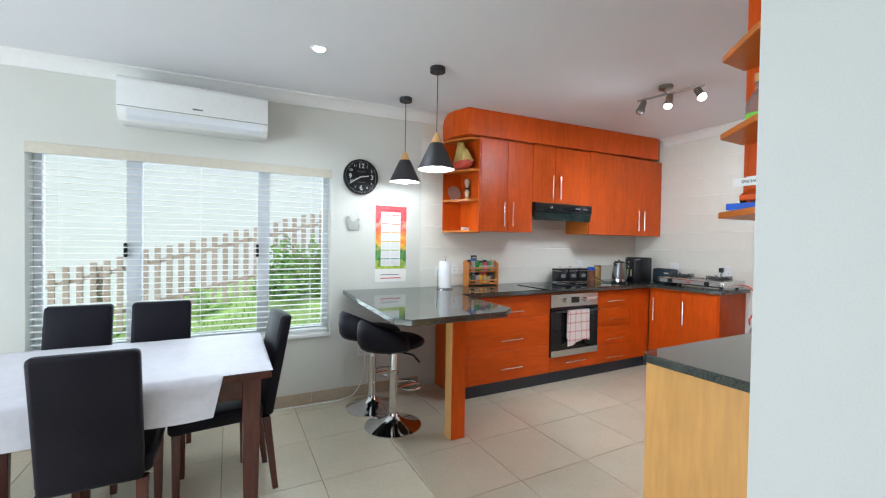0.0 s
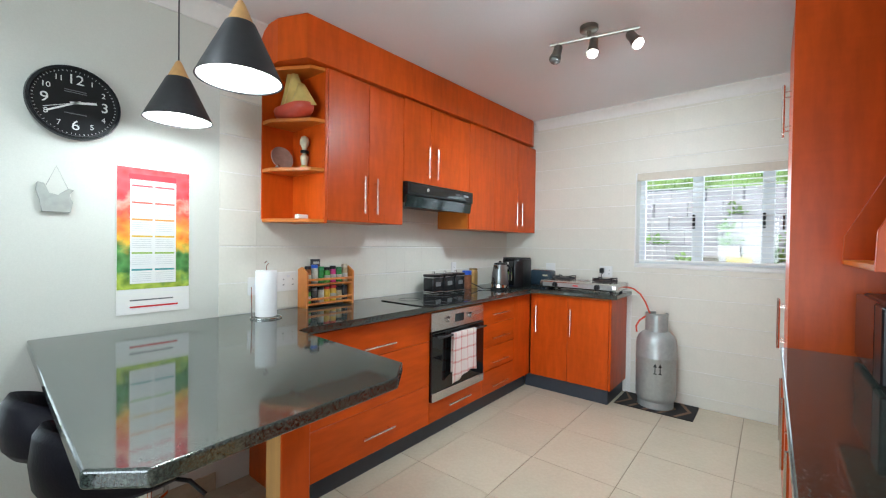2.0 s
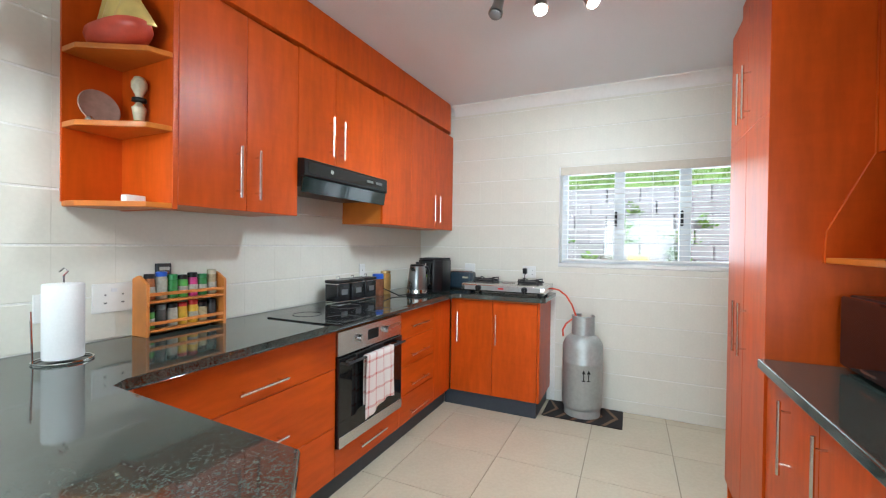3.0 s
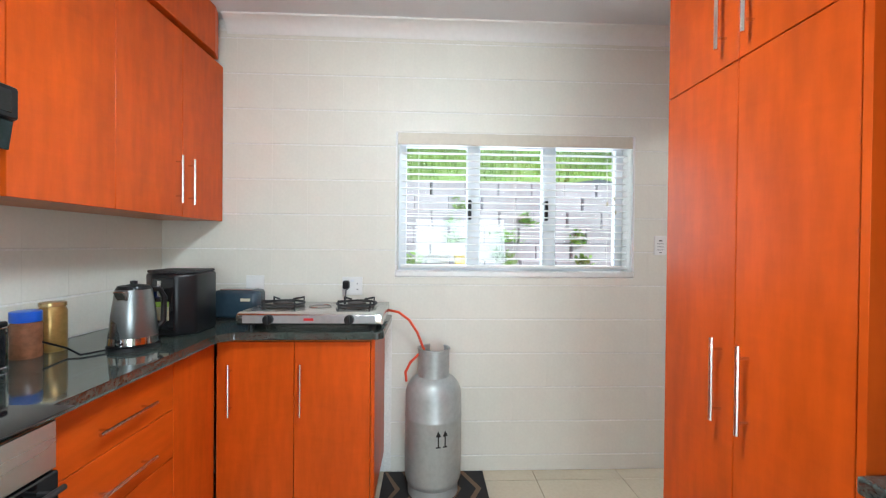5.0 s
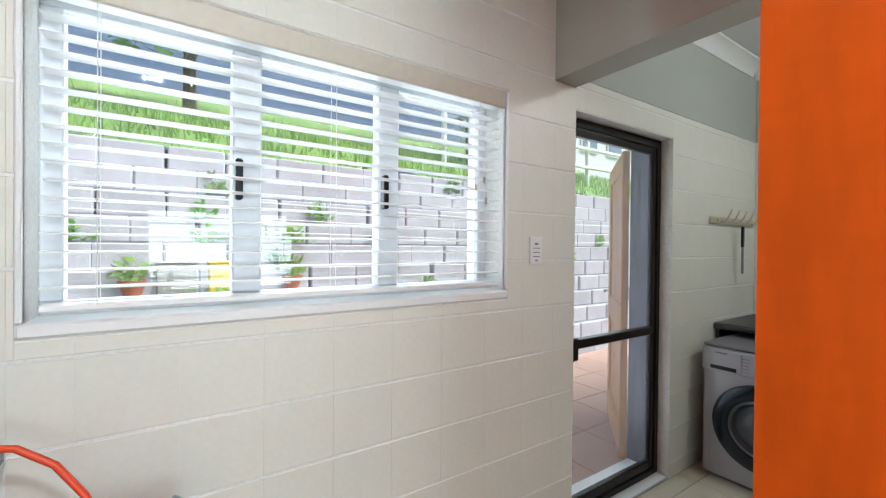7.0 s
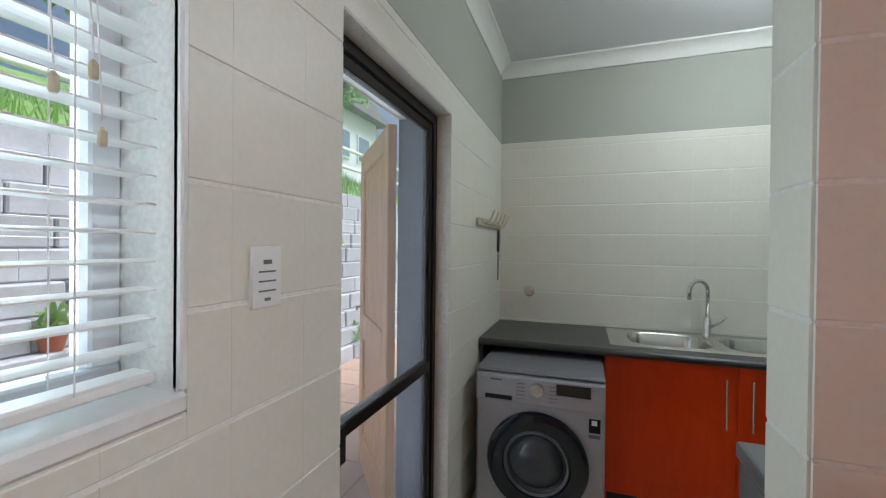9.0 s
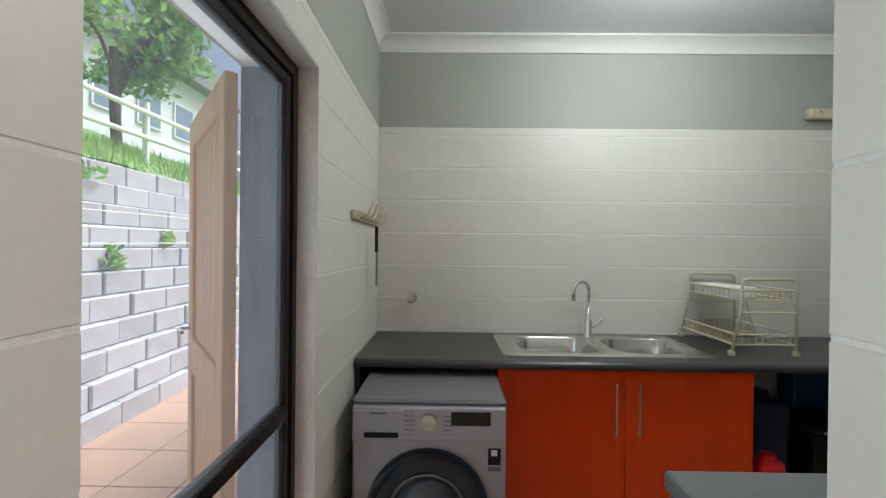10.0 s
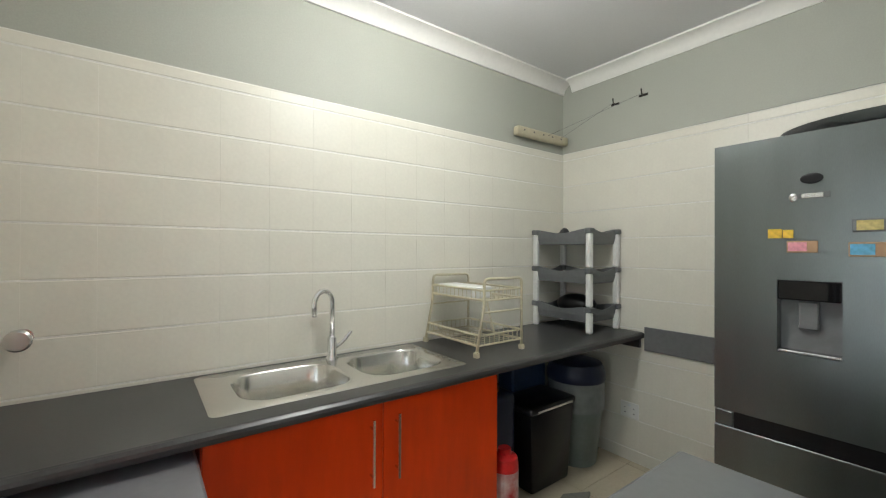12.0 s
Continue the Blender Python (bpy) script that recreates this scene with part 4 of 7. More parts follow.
def washing_machine():
    t = thing("washing_machine", 4.19, -1.14, 0, "silver front-loading washing machine under the worktop", "washing machine")
    x0, x1, y0, y1, zt = 3.889, 4.496, -1.42, -0.855, 0.792
    part("cabinet", box(x0, x1, y0, y1, 0.015, zt - 0.02, 0.012), WMSILVER, t)
    part("top_cover", box(x0, x1, y0, y1 + 0.004, zt - 0.0195, zt, 0.008), mat("grey_top_cover", (0.19, 0.185, 0.20), 0.4, vary=0.06, bump=0.01), t, "grey top cover")
    part("control_panel", prism([(y1 + 0.001, 0.635), (y1 + 0.022, 0.640), (y1 + 0.014, zt - 0.03), (y1 + 0.001, zt - 0.021)], x0 + 0.004, x1 - 0.004, 0.003, axis="x", seg=1), WMSILVER, t)
    dw = part("detergent_drawer", box(4.29, 4.485, y1 + 0.016, y1 + 0.024, 0.645, zt - 0.035, 0.003), WMSILVER, t)
    part("drawer_grip", box(4.312, 4.445, y1 + 0.0225, y1 + 0.0255, 0.650, 0.672, 0.002), BLACK, dw, "dark drawer grip")
    part("badge", box(4.36, 4.42, y1 + 0.0245, y1 + 0.0255, 0.742, 0.75), GREYP, t, "small grey maker's badge")
    part("display", box(3.953, 4.106, y1 + 0.016, y1 + 0.0215, 0.700, 0.752, 0.001), BLACKGLASS, t, "black display")
    bm = lathe([(0.034, 0), (0.030, 0.02), (0.0, 0.022)], 0, 0, 24)
    bm.transform(Matrix.Translation((4.195, y1 + 0.017, 0.715)) @ Matrix.Rotation(radians(-90), 4, "X"))
    part("dial", bm, STEEL, t, "silver programme dial", smooth=40)
    for i in range(5):
        for s in (-1, 1):
            part("programme_mark", box(4.195 + s * 0.075 - 0.018, 4.195 + s * 0.075 + 0.018, y1 + 0.0185, y1 + 0.0205, 0.662 + i * 0.018, 0.665 + i * 0.018), GREYP, t)
    cx, cz = 4.195, 0.365
    R = Matrix.Translation((cx, y1 + 0.001, cz)) @ Matrix.Rotation(radians(-90), 4, "X")

    def ring(name, prof, m, label="", parent=t):
        bm = lathe(prof, 0, 0, 40, caps=False)
        bm.transform(R)
        return part(name, bm, m, parent, label, smooth=35)
    d = ring("door", [(0.238, 0), (0.240, 0.018), (0.232, 0.034), (0.205, 0.042), (0.160, 0.034), (0.150, 0.012), (0.15, 0.0)], mat("smoked_blue_door_ring", (0.006, 0.011, 0.018), 0.10, vary=0.1, bump=0), "dark blue-black round door")
    ring("door_trim", [(0.146, 0.020), (0.153, 0.034), (0.148, 0.037), (0.140, 0.028)], GREYP, "slim grey inner ring", d)
    ring("door_glass", [(0.140, 0.022), (0.125, 0.010), (0.11, 0.030), (0.07, 0.048), (0.03, 0.056), (0.0, 0.057)], mat("smoked_door_glass", (0.05, 0.055, 0.062), 0.06, vary=0.4, grain=6, bump=0), "smoked bulging bowl glass", d)
    part("energy_label", box(3.910, 3.960, y1 + 0.0005, y1 + 0.0015, 0.54, 0.605), BLACK, t, "small black sticker")
    part("sticker_print", box(3.924, 3.948, y1 + 0.0016, y1 + 0.0022, 0.575, 0.598), WHITEP, t, "white print")
    part("label_bar", box(3.910, 3.960, y1 + 0.0005, y1 + 0.0015, 0.515, 0.532), GREYP, t)
    for x in (x0 + 0.06, x1 - 0.06):
        for y in (y0 + 0.06, y1 - 0.06):
            part("foot", lathe([(0.022, 0), (0.022, 0.016)], x, y, 10), BLACK, t)


washing_machine()


def framed_panel(x0, x1, outer, inner):
    """One slab with a rectangular recess cut through it."""
    bm = bmesh.new()
    rings = []
    for x in (x0, x1):
        for a0, a1, h0, h1 in (outer, inner):
            rings.append([bm.verts.new((x, a, h)) for a, h in ((a0, h0), (a1, h0), (a1, h1), (a0, h1))])
    for a, b in ((0, 1), (2, 3), (0, 2), (1, 3)):
        for i in range(4):
            j = (i + 1) % 4
            bm.faces.new((rings[a][i], rings[a][j], rings[b][j], rings[b][i]))
    return bm


def fridge():
    t = thing("fridge_freezer", 1.72, -0.16, 0, "brushed steel fridge with water dispenser and magnets", "fridge")
    x0, x1, y0, y1 = 1.43, 2.035, -0.517, 0.193
    part("cabinet", box(x0, 1.965, y0 + 0.003, y1 - 0.003, 0.02, 1.815, 0.008), GREYP, t)
    d = part("upper_door", framed_panel(1.970, x1, (y0, y1, 0.725, 1.84), (-0.302, -0.118, 1.005, 1.285)), FRIDGE, t)
    part("lower_door", box(1.970, x1, y0, y1, 0.03, 0.655, 0.0015), FRIDGE, t)
    # black grip fills the gap; the shade of a recess is in its colour
    part("grip_recess", box(1.972, 2.031, y0 + 0.07, y1 - 0.001, 0.6555, 0.724), BLACK, t, "black grip block, its recess shade put into the colour")
    part("door_lip", box(1.972, 2.034, y0 + 0.001, y0 + 0.068, 0.657, 0.722, 0.004), FRIDGE, t)
    part("dispenser_bay", box(1.971, 1.990, -0.3015, -0.1185, 1.0055, 1.2845), GREYP, d, "dark dispenser recess")
    part("dispenser_head", box(1.990, x1 + 0.003, -0.300, -0.120, 1.21, 1.283, 0.004), BLACKGLASS, d, "black dispenser panel")
    part("dispenser_lever", box(1.992, 2.012, -0.245, -0.185, 1.10, 1.205, 0.004), GREYP, d, "grey dispenser lever")
    part("drip_tray", box(1.991, x1 + 0.001, -0.300, -0.120, 1.007, 1.017, 0.002), STEEL, d)
    part("badge", box(x1, x1 + 0.001, -0.245, -0.18, 1.262, 1.268), STEEL, d, "small pale maker's badge")


fridge()
CARD = mat("brown_card", (0.40, 0.25, 0.14), 0.45)


def magnet(name, y, z, w, h, back, label, pic=None, y0=0.0, y1=1.0):
    """A flat printed magnet on the fridge door, with its picture as a part."""
    y, z = y + 0.035, z - 0.050
    t = thing(name, 2.036, y, z, label, "magnet", "fridge magnets")
    part("backing", box(2.0362, 2.0402, y - w / 2, y + w / 2, z - h / 2, z + h / 2, 0.0015), back, t)
    if pic:
        part("picture", box(2.0404, 2.0420, y - w / 2 + y0 * w, y - w / 2 + y1 * w, z - h * 0.38, z + h * 0.38, 0.0005), pic, t)


single("oval_magnet", ball(2.0385, -0.200, 1.665, 0.0035, 0.033, 0.020), BLACK, "black oval fridge magnet", "magnet", "fridge magnets")
magnet("car_magnet", -0.228, 1.652, 0.088, 0.022, GREYP, "grey metal fridge magnet", STEEL, 0.1, 0.8)
single("silver_charm", ball(2.0385, -0.253, 1.598, 0.0035, 0.014, 0.016), STEEL, "small silver charm magnet", "magnet", "fridge magnets")
YELLOWC = mat("yellow_card", (0.70, 0.46, 0.05), 0.4, vary=0.3, grain=60)
magnet("yellow_magnet", -0.343, 1.513, 0.044, 0.036, YELLOWC, "bright yellow fridge magnet")
magnet("yellow_magnet", -0.303, 1.511, 0.032, 0.032, YELLOWC, "bright yellow fridge magnet")
magnet("pink_magnet", -0.262, 1.462, 0.090, 0.044, CARD, "pink and brown fridge magnet", mat("pink_print", (0.66, 0.28, 0.34), 0.4, vary=0.3, grain=70), 0.05, 0.66)
magnet("gold_magnet", -0.085, 1.535, 0.085, 0.045, GREYP, "gold framed fridge magnet", mat("gold_print", (0.50, 0.42, 0.16), 0.4, vary=0.35, grain=70), 0.12, 0.88)
magnet("blue_magnet", -0.085, 1.452, 0.105, 0.050, CARD, "blue and brown fridge magnet", mat("blue_print", (0.12, 0.38, 0.58), 0.4, vary=0.4, grain=60), 0.04, 0.62)
bm = lathe([(0.0, 1.842), (0.20, 1.842), (0.245, 1.862), (0.27, 1.886), (0.275, 1.890), (0.262, 1.888), (0.235, 1.866), (0.19, 1.848), (0.0, 1.846)], 0, 0, 40)
bm.transform(Matrix.Translation((1.74, -0.03, 0)) @ Matrix.Diagonal((1, 1.2, 1, 1)))
single("serving_platter", bm, STEEL, "oval silver serving platter on top of the fridge", "platter", smooth=35)
fz = thing("chest_freezer", 3.05, -0.06, 0, "grey chest freezer with flat lid", "freezer")
part("body", box(2.73, 3.53, -0.355, 0.235, 0.02, 0.745, 0.01), GREYP, fz)
part("lid", box(2.722, 3.538, -0.365, 0.24, 0.747, 0.80, 0.012, seg=2), mat("grey_freezer_lid", (0.15, 0.155, 0.16), 0.35, vary=0.05, bump=0.02), fz, "pale grey lid")
part("lid_grip", box(3.05, 3.20, -0.375, -0.3645, 0.757, 0.785, 0.004), BLACK, fz)
for x in (2.8, 3.46):
    for y in (-0.3, 0.18):
        part("foot", lathe([(0.025, 0), (0.025, 0.022)], x, y, 10), BLACK, fz)

# ---- dining room ----


def dining_table():
    t = thing("dining_table", -0.72, 2.37, 0, "dark mahogany dining table under a white cloth", "table")
    x0, x1, y0, y1 = -1.65, 0.165, 1.95, 2.77
    part("tabletop", box(x0, x1, y0, y1, 0.715, 0.75, 0.006, seg=2), MAHOG, t)
    for a, b, c, d in ((x0 + 0.08, x1 - 0.08, y0 + 0.05, y0 + 0.07), (x0 + 0.08, x1 - 0.08, y1 - 0.07, y1 - 0.05), (x0 + 0.05, x0 + 0.07, y0 + 0.08, y1 - 0.08), (x1 - 0.07, x1 - 0.05, y0 + 0.08, y1 - 0.08)):
        part("apron", box(a, b, c, d, 0.62, 0.714, 0.002), MAHOG, t)
    for x in (x0 + 0.08, x1 - 0.08):
        for y in (y0 + 0.08, y1 - 0.08):
            bm = prism([(x - 0.04, y - 0.04), (x + 0.04, y - 0.04), (x + 0.04, y + 0.04), (x - 0.04, y + 0.04)], 0, 0.714, 0.004, seg=1)
            for v in bm.verts:
                k = 0.68 + 0.32 * min(1, v.co.z / 0.6)
                v.co.x, v.co.y = x + (v.co.x - x) * k, y + (v.co.y - y) * k
            part("leg", bm, MAHOG, t)
    # cloth: top sheet with hanging sides, softly creased
    bm = bmesh.new()
    cx0, cx1, cy0, cy1, drop = x0 - 0.004, x1 + 0.004, y0 - 0.006, y1 + 0.006, 0.17
    nx, ny = 60, 34
    us = [cx0 - drop + (cx1 - cx0 + 2 * drop) * i / (nx - 1) for i in range(nx)]
    vs = [cy0 - drop + (cy1 - cy0 + 2 * drop) * j / (ny - 1) for j in range(ny)]
    grid = []
    for v in vs:
        row = []
        for u in us:
            ox, oy = max(cx0 - u, 0, u - cx1), max(cy0 - v, 0, v - cy1)
            x, y = min(max(u, cx0), cx1), min(max(v, cy0), cy1)
            if u > -0.06:
                ox = oy = 0
            hang = math.hypot(ox, oy)
            z = 0.7535 + 0.0018 * noise.noise((u * 9, v * 9, 0)) + 0.002 * max(0, noise.noise((u * 3, v * 14, 3))) - min(hang, drop)
            if hang > 0:
                wob = 0.012 * math.sin((u + v) * 13) * hang / drop + 0.010
                x += math.copysign(wob, u - (cx0 + cx1) / 2) * (ox > 0) + math.copysign(0.25 * min(oy, ox), u) * (ox > 0)
                y += math.copysign(wob, v - (cy0 + cy1) / 2) * (oy > 0)
            row.append(bm.verts.new((x, y, z)))
        grid.append(row)
    for r, s2 in zip(grid, grid[1:]):
        for i in range(nx - 1):
            bm.faces.new((r[i], r[i + 1], s2[i + 1], s2[i]))
    single("table_cloth", bm, CLOTH, "creased white cloth hanging over the dining table", "tablecloth", smooth="all")


dining_table()


def dining_chair(x, y, turn):
    """Upholstered chair; its back is at local -y, the seat looks to +y."""
    t = thing("dining_chair", 0, 0, 0, "dark brown leatherette dining chair with high back", "chair", "chairs round the table")
    seat = box(-0.180, 0.180, -0.20, 0.22, 0.40, 0.475, 0.022, seg=3)
    part("seat", seat, LEATHER, t, smooth=50)
    bm = box(-0.158, 0.158, -0.255, -0.195, 0.40, 0.930, 0.02, seg=3)
    for v in bm.verts:
        v.co.y -= 0.10 * ((v.co.z - 0.40) / 0.55) ** 1.3
    part("backrest", bm, LEATHER, t, smooth=50)
    for sx in (-0.150, 0.150):
        for sy, lean in ((0.185, 0.0), (-0.215, -0.05)):
            bm = box(sx - 0.02, sx + 0.02, sy - 0.02, sy + 0.02, 0, 0.402, 0.003)
            for v in bm.verts:
                k = 1 - v.co.z / 0.402
                v.co.x, v.co.y = sx + (v.co.x - sx) * (1 - 0.3 * k), sy + (v.co.y - sy) * (1 - 0.3 * k) + lean * k
            part("leg", bm, MAHOG, t)
    t.matrix_basis = pose(x, y, 0, 0, 0, turn)
    return t


ch = dining_chair(-0.455, 2.15, 0)
for x, y, r in ((-0.79, 2.80, 180), (-0.385, 2.82, 180), (-1.10, 2.14, 2), (-0.06, 2.44, 96)):
    copy_thing(ch, pose(x, y, 0, 0, 0, r))


def bar_stool(x, y, turn):
    t = thing("bar_stool", 0, 0, 0, "black leatherette bar stool on a chrome pedestal", "stool", "stools at the breakfast bar")
    part("base", lathe([(0.0, 0), (0.205, 0), (0.205, 0.008), (0.17, 0.020), (0.09, 0.045), (0.04, 0.075), (0.032, 0.10)], 0, 0, 40), CHROME, t, smooth=50)
    part("column", lathe([(0.030, 0.095), (0.030, 0.40), (0.034, 0.41), (0.024, 0.412), (0.024, 0.56)], 0, 0, 20), CHROME, t, smooth=40)
    pts = [(0.03, 0, 0.30)] + [(0.13 + 0.09 * math.cos(a), 0.11 * math.sin(a), 0.27) for a in [radians(-150 + 25 * i) for i in range(13)]]
    part("foot_ring", tube(pts[1:], 0.010, 8), CHROME, t, smooth="all")
    part("foot_ring_stay", tube([(0.03, 0, 0.27), (0.22, 0, 0.27)], 0.008, 8), CHROME, t)
    bm = ball(0.02, 0, 0.615, 0.205, 0.21, 0.055, u=24, v=12)
    part("seat", bm, LEATHER, t, smooth="all")
    rim = bmesh.new()
    rows = []
    for i in range(17):
        a = radians(100 + 160 * i / 16)
        k = math.sin(math.pi * i / 16)
        r0, h = 0.215, 0.055 + 0.115 * k
        sec = []
        for m in range(8):
            b2 = 2 * math.pi * m / 8
            rr = r0 + 0.05 * k + 0.028 * math.cos(b2)
            sec.append(rim.verts.new((0.02 + rr * math.cos(a), rr * math.sin(a) * 0.95, 0.605 + h * 0.5 + (0.02 + h * 0.5) * math.sin(b2))))
        rows.append(sec)
    for a, b2 in zip(rows, rows[1:]):
        for m in range(8):
            rim.faces.new((a[m], a[(m + 1) % 8], b2[(m + 1) % 8], b2[m]))
    rim.faces.new(rows[0][::-1])
    rim.faces.new(rows[-1])
    part("backrest", rim, LEATHER, t, smooth="all")
    part("swivel_plate", box(-0.09, 0.09, -0.08, 0.08, 0.548, 0.572, 0.004), BLACKMAT, t)
    part("lift_lever", tube([(0.0, -0.05, 0.552), (0.05, -0.17, 0.545), (0.075, -0.215, 0.50)], 0.007, 8), BLACK, t)
    t.matrix_basis = pose(x, y, 0, 0, 0, turn)
    return t


st = bar_stool(1.055, 2.74, 12)
copy_thing(st, pose(1.02, 3.13, 0, 0, 0, 8))


def air_conditioner():
    t = thing("air_conditioner", -0.2, 3.31, 2.07, "white wall-mounted split air conditioner", "air conditioner")
    x0, x1 = -0.64, 0.235
    prof = [(YN - 0.002, 2.085), (YN - 0.002, 2.365), (3.24, 2.365), (3.205, 2.355), (3.195, 2.335), (3.200, 2.165), (3.215, 2.125), (3.26, 2.088)]
    part("body", prism(prof, x0, x1, 0.006, axis="x", seg=2), WHITEP, t, smooth=40)
    part("air_flap", prism([(3.196, 2.155), (3.205, 2.118), (3.235, 2.095), (3.240, 2.099), (3.212, 2.124), (3.203, 2.157)], x0 + 0.05, x1 - 0.05, 0.0, axis="x"), WHITEA, t, "pale air flap")
    part("panel_seam", box(x0 + 0.004, x1 - 0.004, 3.1962, 3.1975, 2.168, 2.171), GREYP, t)
    part("badge", box(-0.23, -0.17, 3.1925, 3.1945, 2.200, 2.209), GREYP, t, "small grey maker's badge")


air_conditioner()


def wall_clock():
    t = thing("wall_clock", 0.985, YN - 0.02, 1.885, "round black wall clock with white numerals", "clock")
    cx, cz = 0.985, 1.885
    R = Matrix.Translation((cx, YN - 0.002, cz)) @ Matrix.Rotation(radians(90), 4, "X")
    bm = lathe([(0.148, 0), (0.152, 0.02), (0.148, 0.035), (0.138, 0.036), (0.134, 0.026), (0.0, 0.025)], 0, 0, 48)
    bm.transform(R)
    part("case", bm, BLACK, t, smooth=40)
    W = mat("clock_print", (0.72, 0.72, 0.70), 0.6)
    for h in range(1, 13):
        a = radians(90 - 30 * h)
        big = h % 3 == 0
        m = R @ Matrix.Translation(((0.094 if big else 0.104) * math.cos(a), (0.094 if big else 0.104) * math.sin(a), 0.0265))
        text(t, "numeral", str(h), m, 0.056 if big else 0.030, W)
    for k in range(60):
        a = radians(6 * k)
        bm = box(0.126, 0.132, -0.0008, 0.0008, 0.0262, 0.0268)
        bm.transform(R @ Matrix.Rotation(a, 4, "Z"))
        part("minute_mark", bm, W, t)
    for name, ang, ln, w in (("hour_hand", 90 - 30 * 2.65, 0.068, 0.0045), ("minute_hand", 90 - 6 * 40, 0.10, 0.0032), ("second_hand", 90 - 6 * 41.5, 0.105, 0.001)):
        bm = box(-0.018, ln, -w, w, 0.028, 0.0295)
        bm.transform(R @ Matrix.Rotation(radians(ang), 4, "Z"))
        part(name.replace("hand", "pointer"), bm, W, t)
    for z in (0.042, 0.050, -0.045):
        bm = box(-0.035, 0.035, z - 0.0015, z + 0.0015, 0.0262, 0.0268)
        bm.transform(R)
        part("dial_print", bm, GREYP, t)


wall_clock()


def calendar():
    t = thing("wall_calendar", 1.27, YN - 0.004, 0.98, "hanging paper calendar with pictures of fruit", "calendar")
    x0, x1, z0, z1 = 1.125, 1.418, 0.98, 1.655
    Y = YN - 0.004
    part("sheet", box(x0, x1, Y - 0.002, Y, z0, z1), mat("white_paper", (0.80, 0.79, 0.76), 0.7, vary=0.02), t)
    fm = bpy.data.materials.new("fruit_print")
    fm.use_nodes = True
    n, l = fm.node_tree.nodes, fm.node_tree.links
    co, vo, nz, sep, mr, ramp, mixc, add = n.new("ShaderNodeTexCoord"), n.new("ShaderNodeTexVoronoi"), n.new("ShaderNodeTexNoise"), n.new("ShaderNodeSeparateXYZ"), n.new("ShaderNodeMapRange"), n.new("ShaderNodeValToRGB"), n.new("ShaderNodeMix"), n.new("ShaderNodeMath")
    vo.inputs["Scale"].default_value, nz.inputs["Scale"].default_value, nz.inputs["Detail"].default_value = 24, 18, 4
    l.new(co.outputs["Object"], nz.inputs["Vector"])
    l.new(co.outputs["Object"], vo.inputs["Vector"])
    l.new(co.outputs["Object"], sep.inputs[0])
    mr.inputs["From Min"].default_value, mr.inputs["From Max"].default_value = 0.12, 0.67
    l.new(sep.outputs["Z"], mr.inputs["Value"])
    add.operation = "MULTIPLY_ADD"
    add.inputs[1].default_value = 0.42
    l.new(nz.outputs["Fac"], add.inputs[0])
    l.new(mr.outputs[0], add.inputs[2])
    e = ramp.color_ramp.elements
    e[0].color, e[1].color = (0.16, 0.34, 0.04, 1), (0.60, 0.06, 0.07, 1)
    for pos, colr in ((0.24, (0.40, 0.50, 0.06, 1)), (0.36, (0.06, 0.20, 0.05, 1)), (0.50, (0.12, 0.30, 0.08, 1)), (0.60, (0.85, 0.42, 0.03, 1)), (0.74, (0.80, 0.24, 0.05, 1)), (0.86, (0.75, 0.10, 0.06, 1)), (0.94, (0.72, 0.28, 0.22, 1))):
        k = e.new(pos)
        k.color = colr
    l.new(add.outputs[0], ramp.inputs[0])
    mixc.data_type = "RGBA"
    mixc.blend_type = "SOFT_LIGHT"
    mixc.inputs[0].default_value = 0.8
    l.new(ramp.outputs[0], mixc.inputs[6])
    l.new(vo.outputs["Distance"], mixc.inputs[7])
    l.new(mixc.outputs[2], n["Principled BSDF"].inputs["Base Color"])
    part("picture", box(x0 + 0.002, x1 - 0.002, Y - 0.0032, Y - 0.0022, z0 + 0.115, z1 - 0.002), fm, t, "bright fruit and vegetable picture")
    part("header_strip", box(x0 + 0.045, x1 - 0.060, Y - 0.0042, Y - 0.0034, z1 - 0.052, z1 - 0.030), mat("calendar_crimson", (0.45, 0.03, 0.05), 0.6), t, "crimson header strip")
    pap = part("month_sheet", box(x0 + 0.050, x1 - 0.060, Y - 0.0045, Y - 0.0034, z0 + 0.140, z1 - 0.056), WHITEP, t)
    hues = ((0.04, 0.28, 0.28), (0.30, 0.48, 0.08), (0.72, 0.48, 0.05), (0.80, 0.32, 0.06), (0.72, 0.14, 0.10), (0.66, 0.10, 0.12))
    grey = mat("calendar_text_grey", (0.50, 0.50, 0.52), 0.7, bump=0)
    for k, hue in enumerate(hues):
        hm = mat("calendar_month_hue", hue, 0.6, bump=0)
        for c0 in (x0 + 0.056, x0 + 0.146):
            zz = z0 + 0.200 + k * 0.0775
            part("month_bar", box(c0, c0 + 0.080, Y - 0.0053, Y - 0.0047, zz, zz + 0.008), hm, pap)
            for q in range(5):
                part("date_line", box(c0 + 0.002, c0 + 0.076, Y - 0.0050, Y - 0.0046, zz - 0.011 - q * 0.0095, zz - 0.0095 - q * 0.0095), grey, pap)
    part("print_bar", box(x0 + 0.05, x1 - 0.07, Y - 0.003, Y - 0.0022, z0 + 0.060, z0 + 0.066), GREYP, t)
    part("print_bar", box(x0 + 0.05, x1 - 0.05, Y - 0.003, Y - 0.0022, z0 + 0.028, z0 + 0.036), REDP, t)


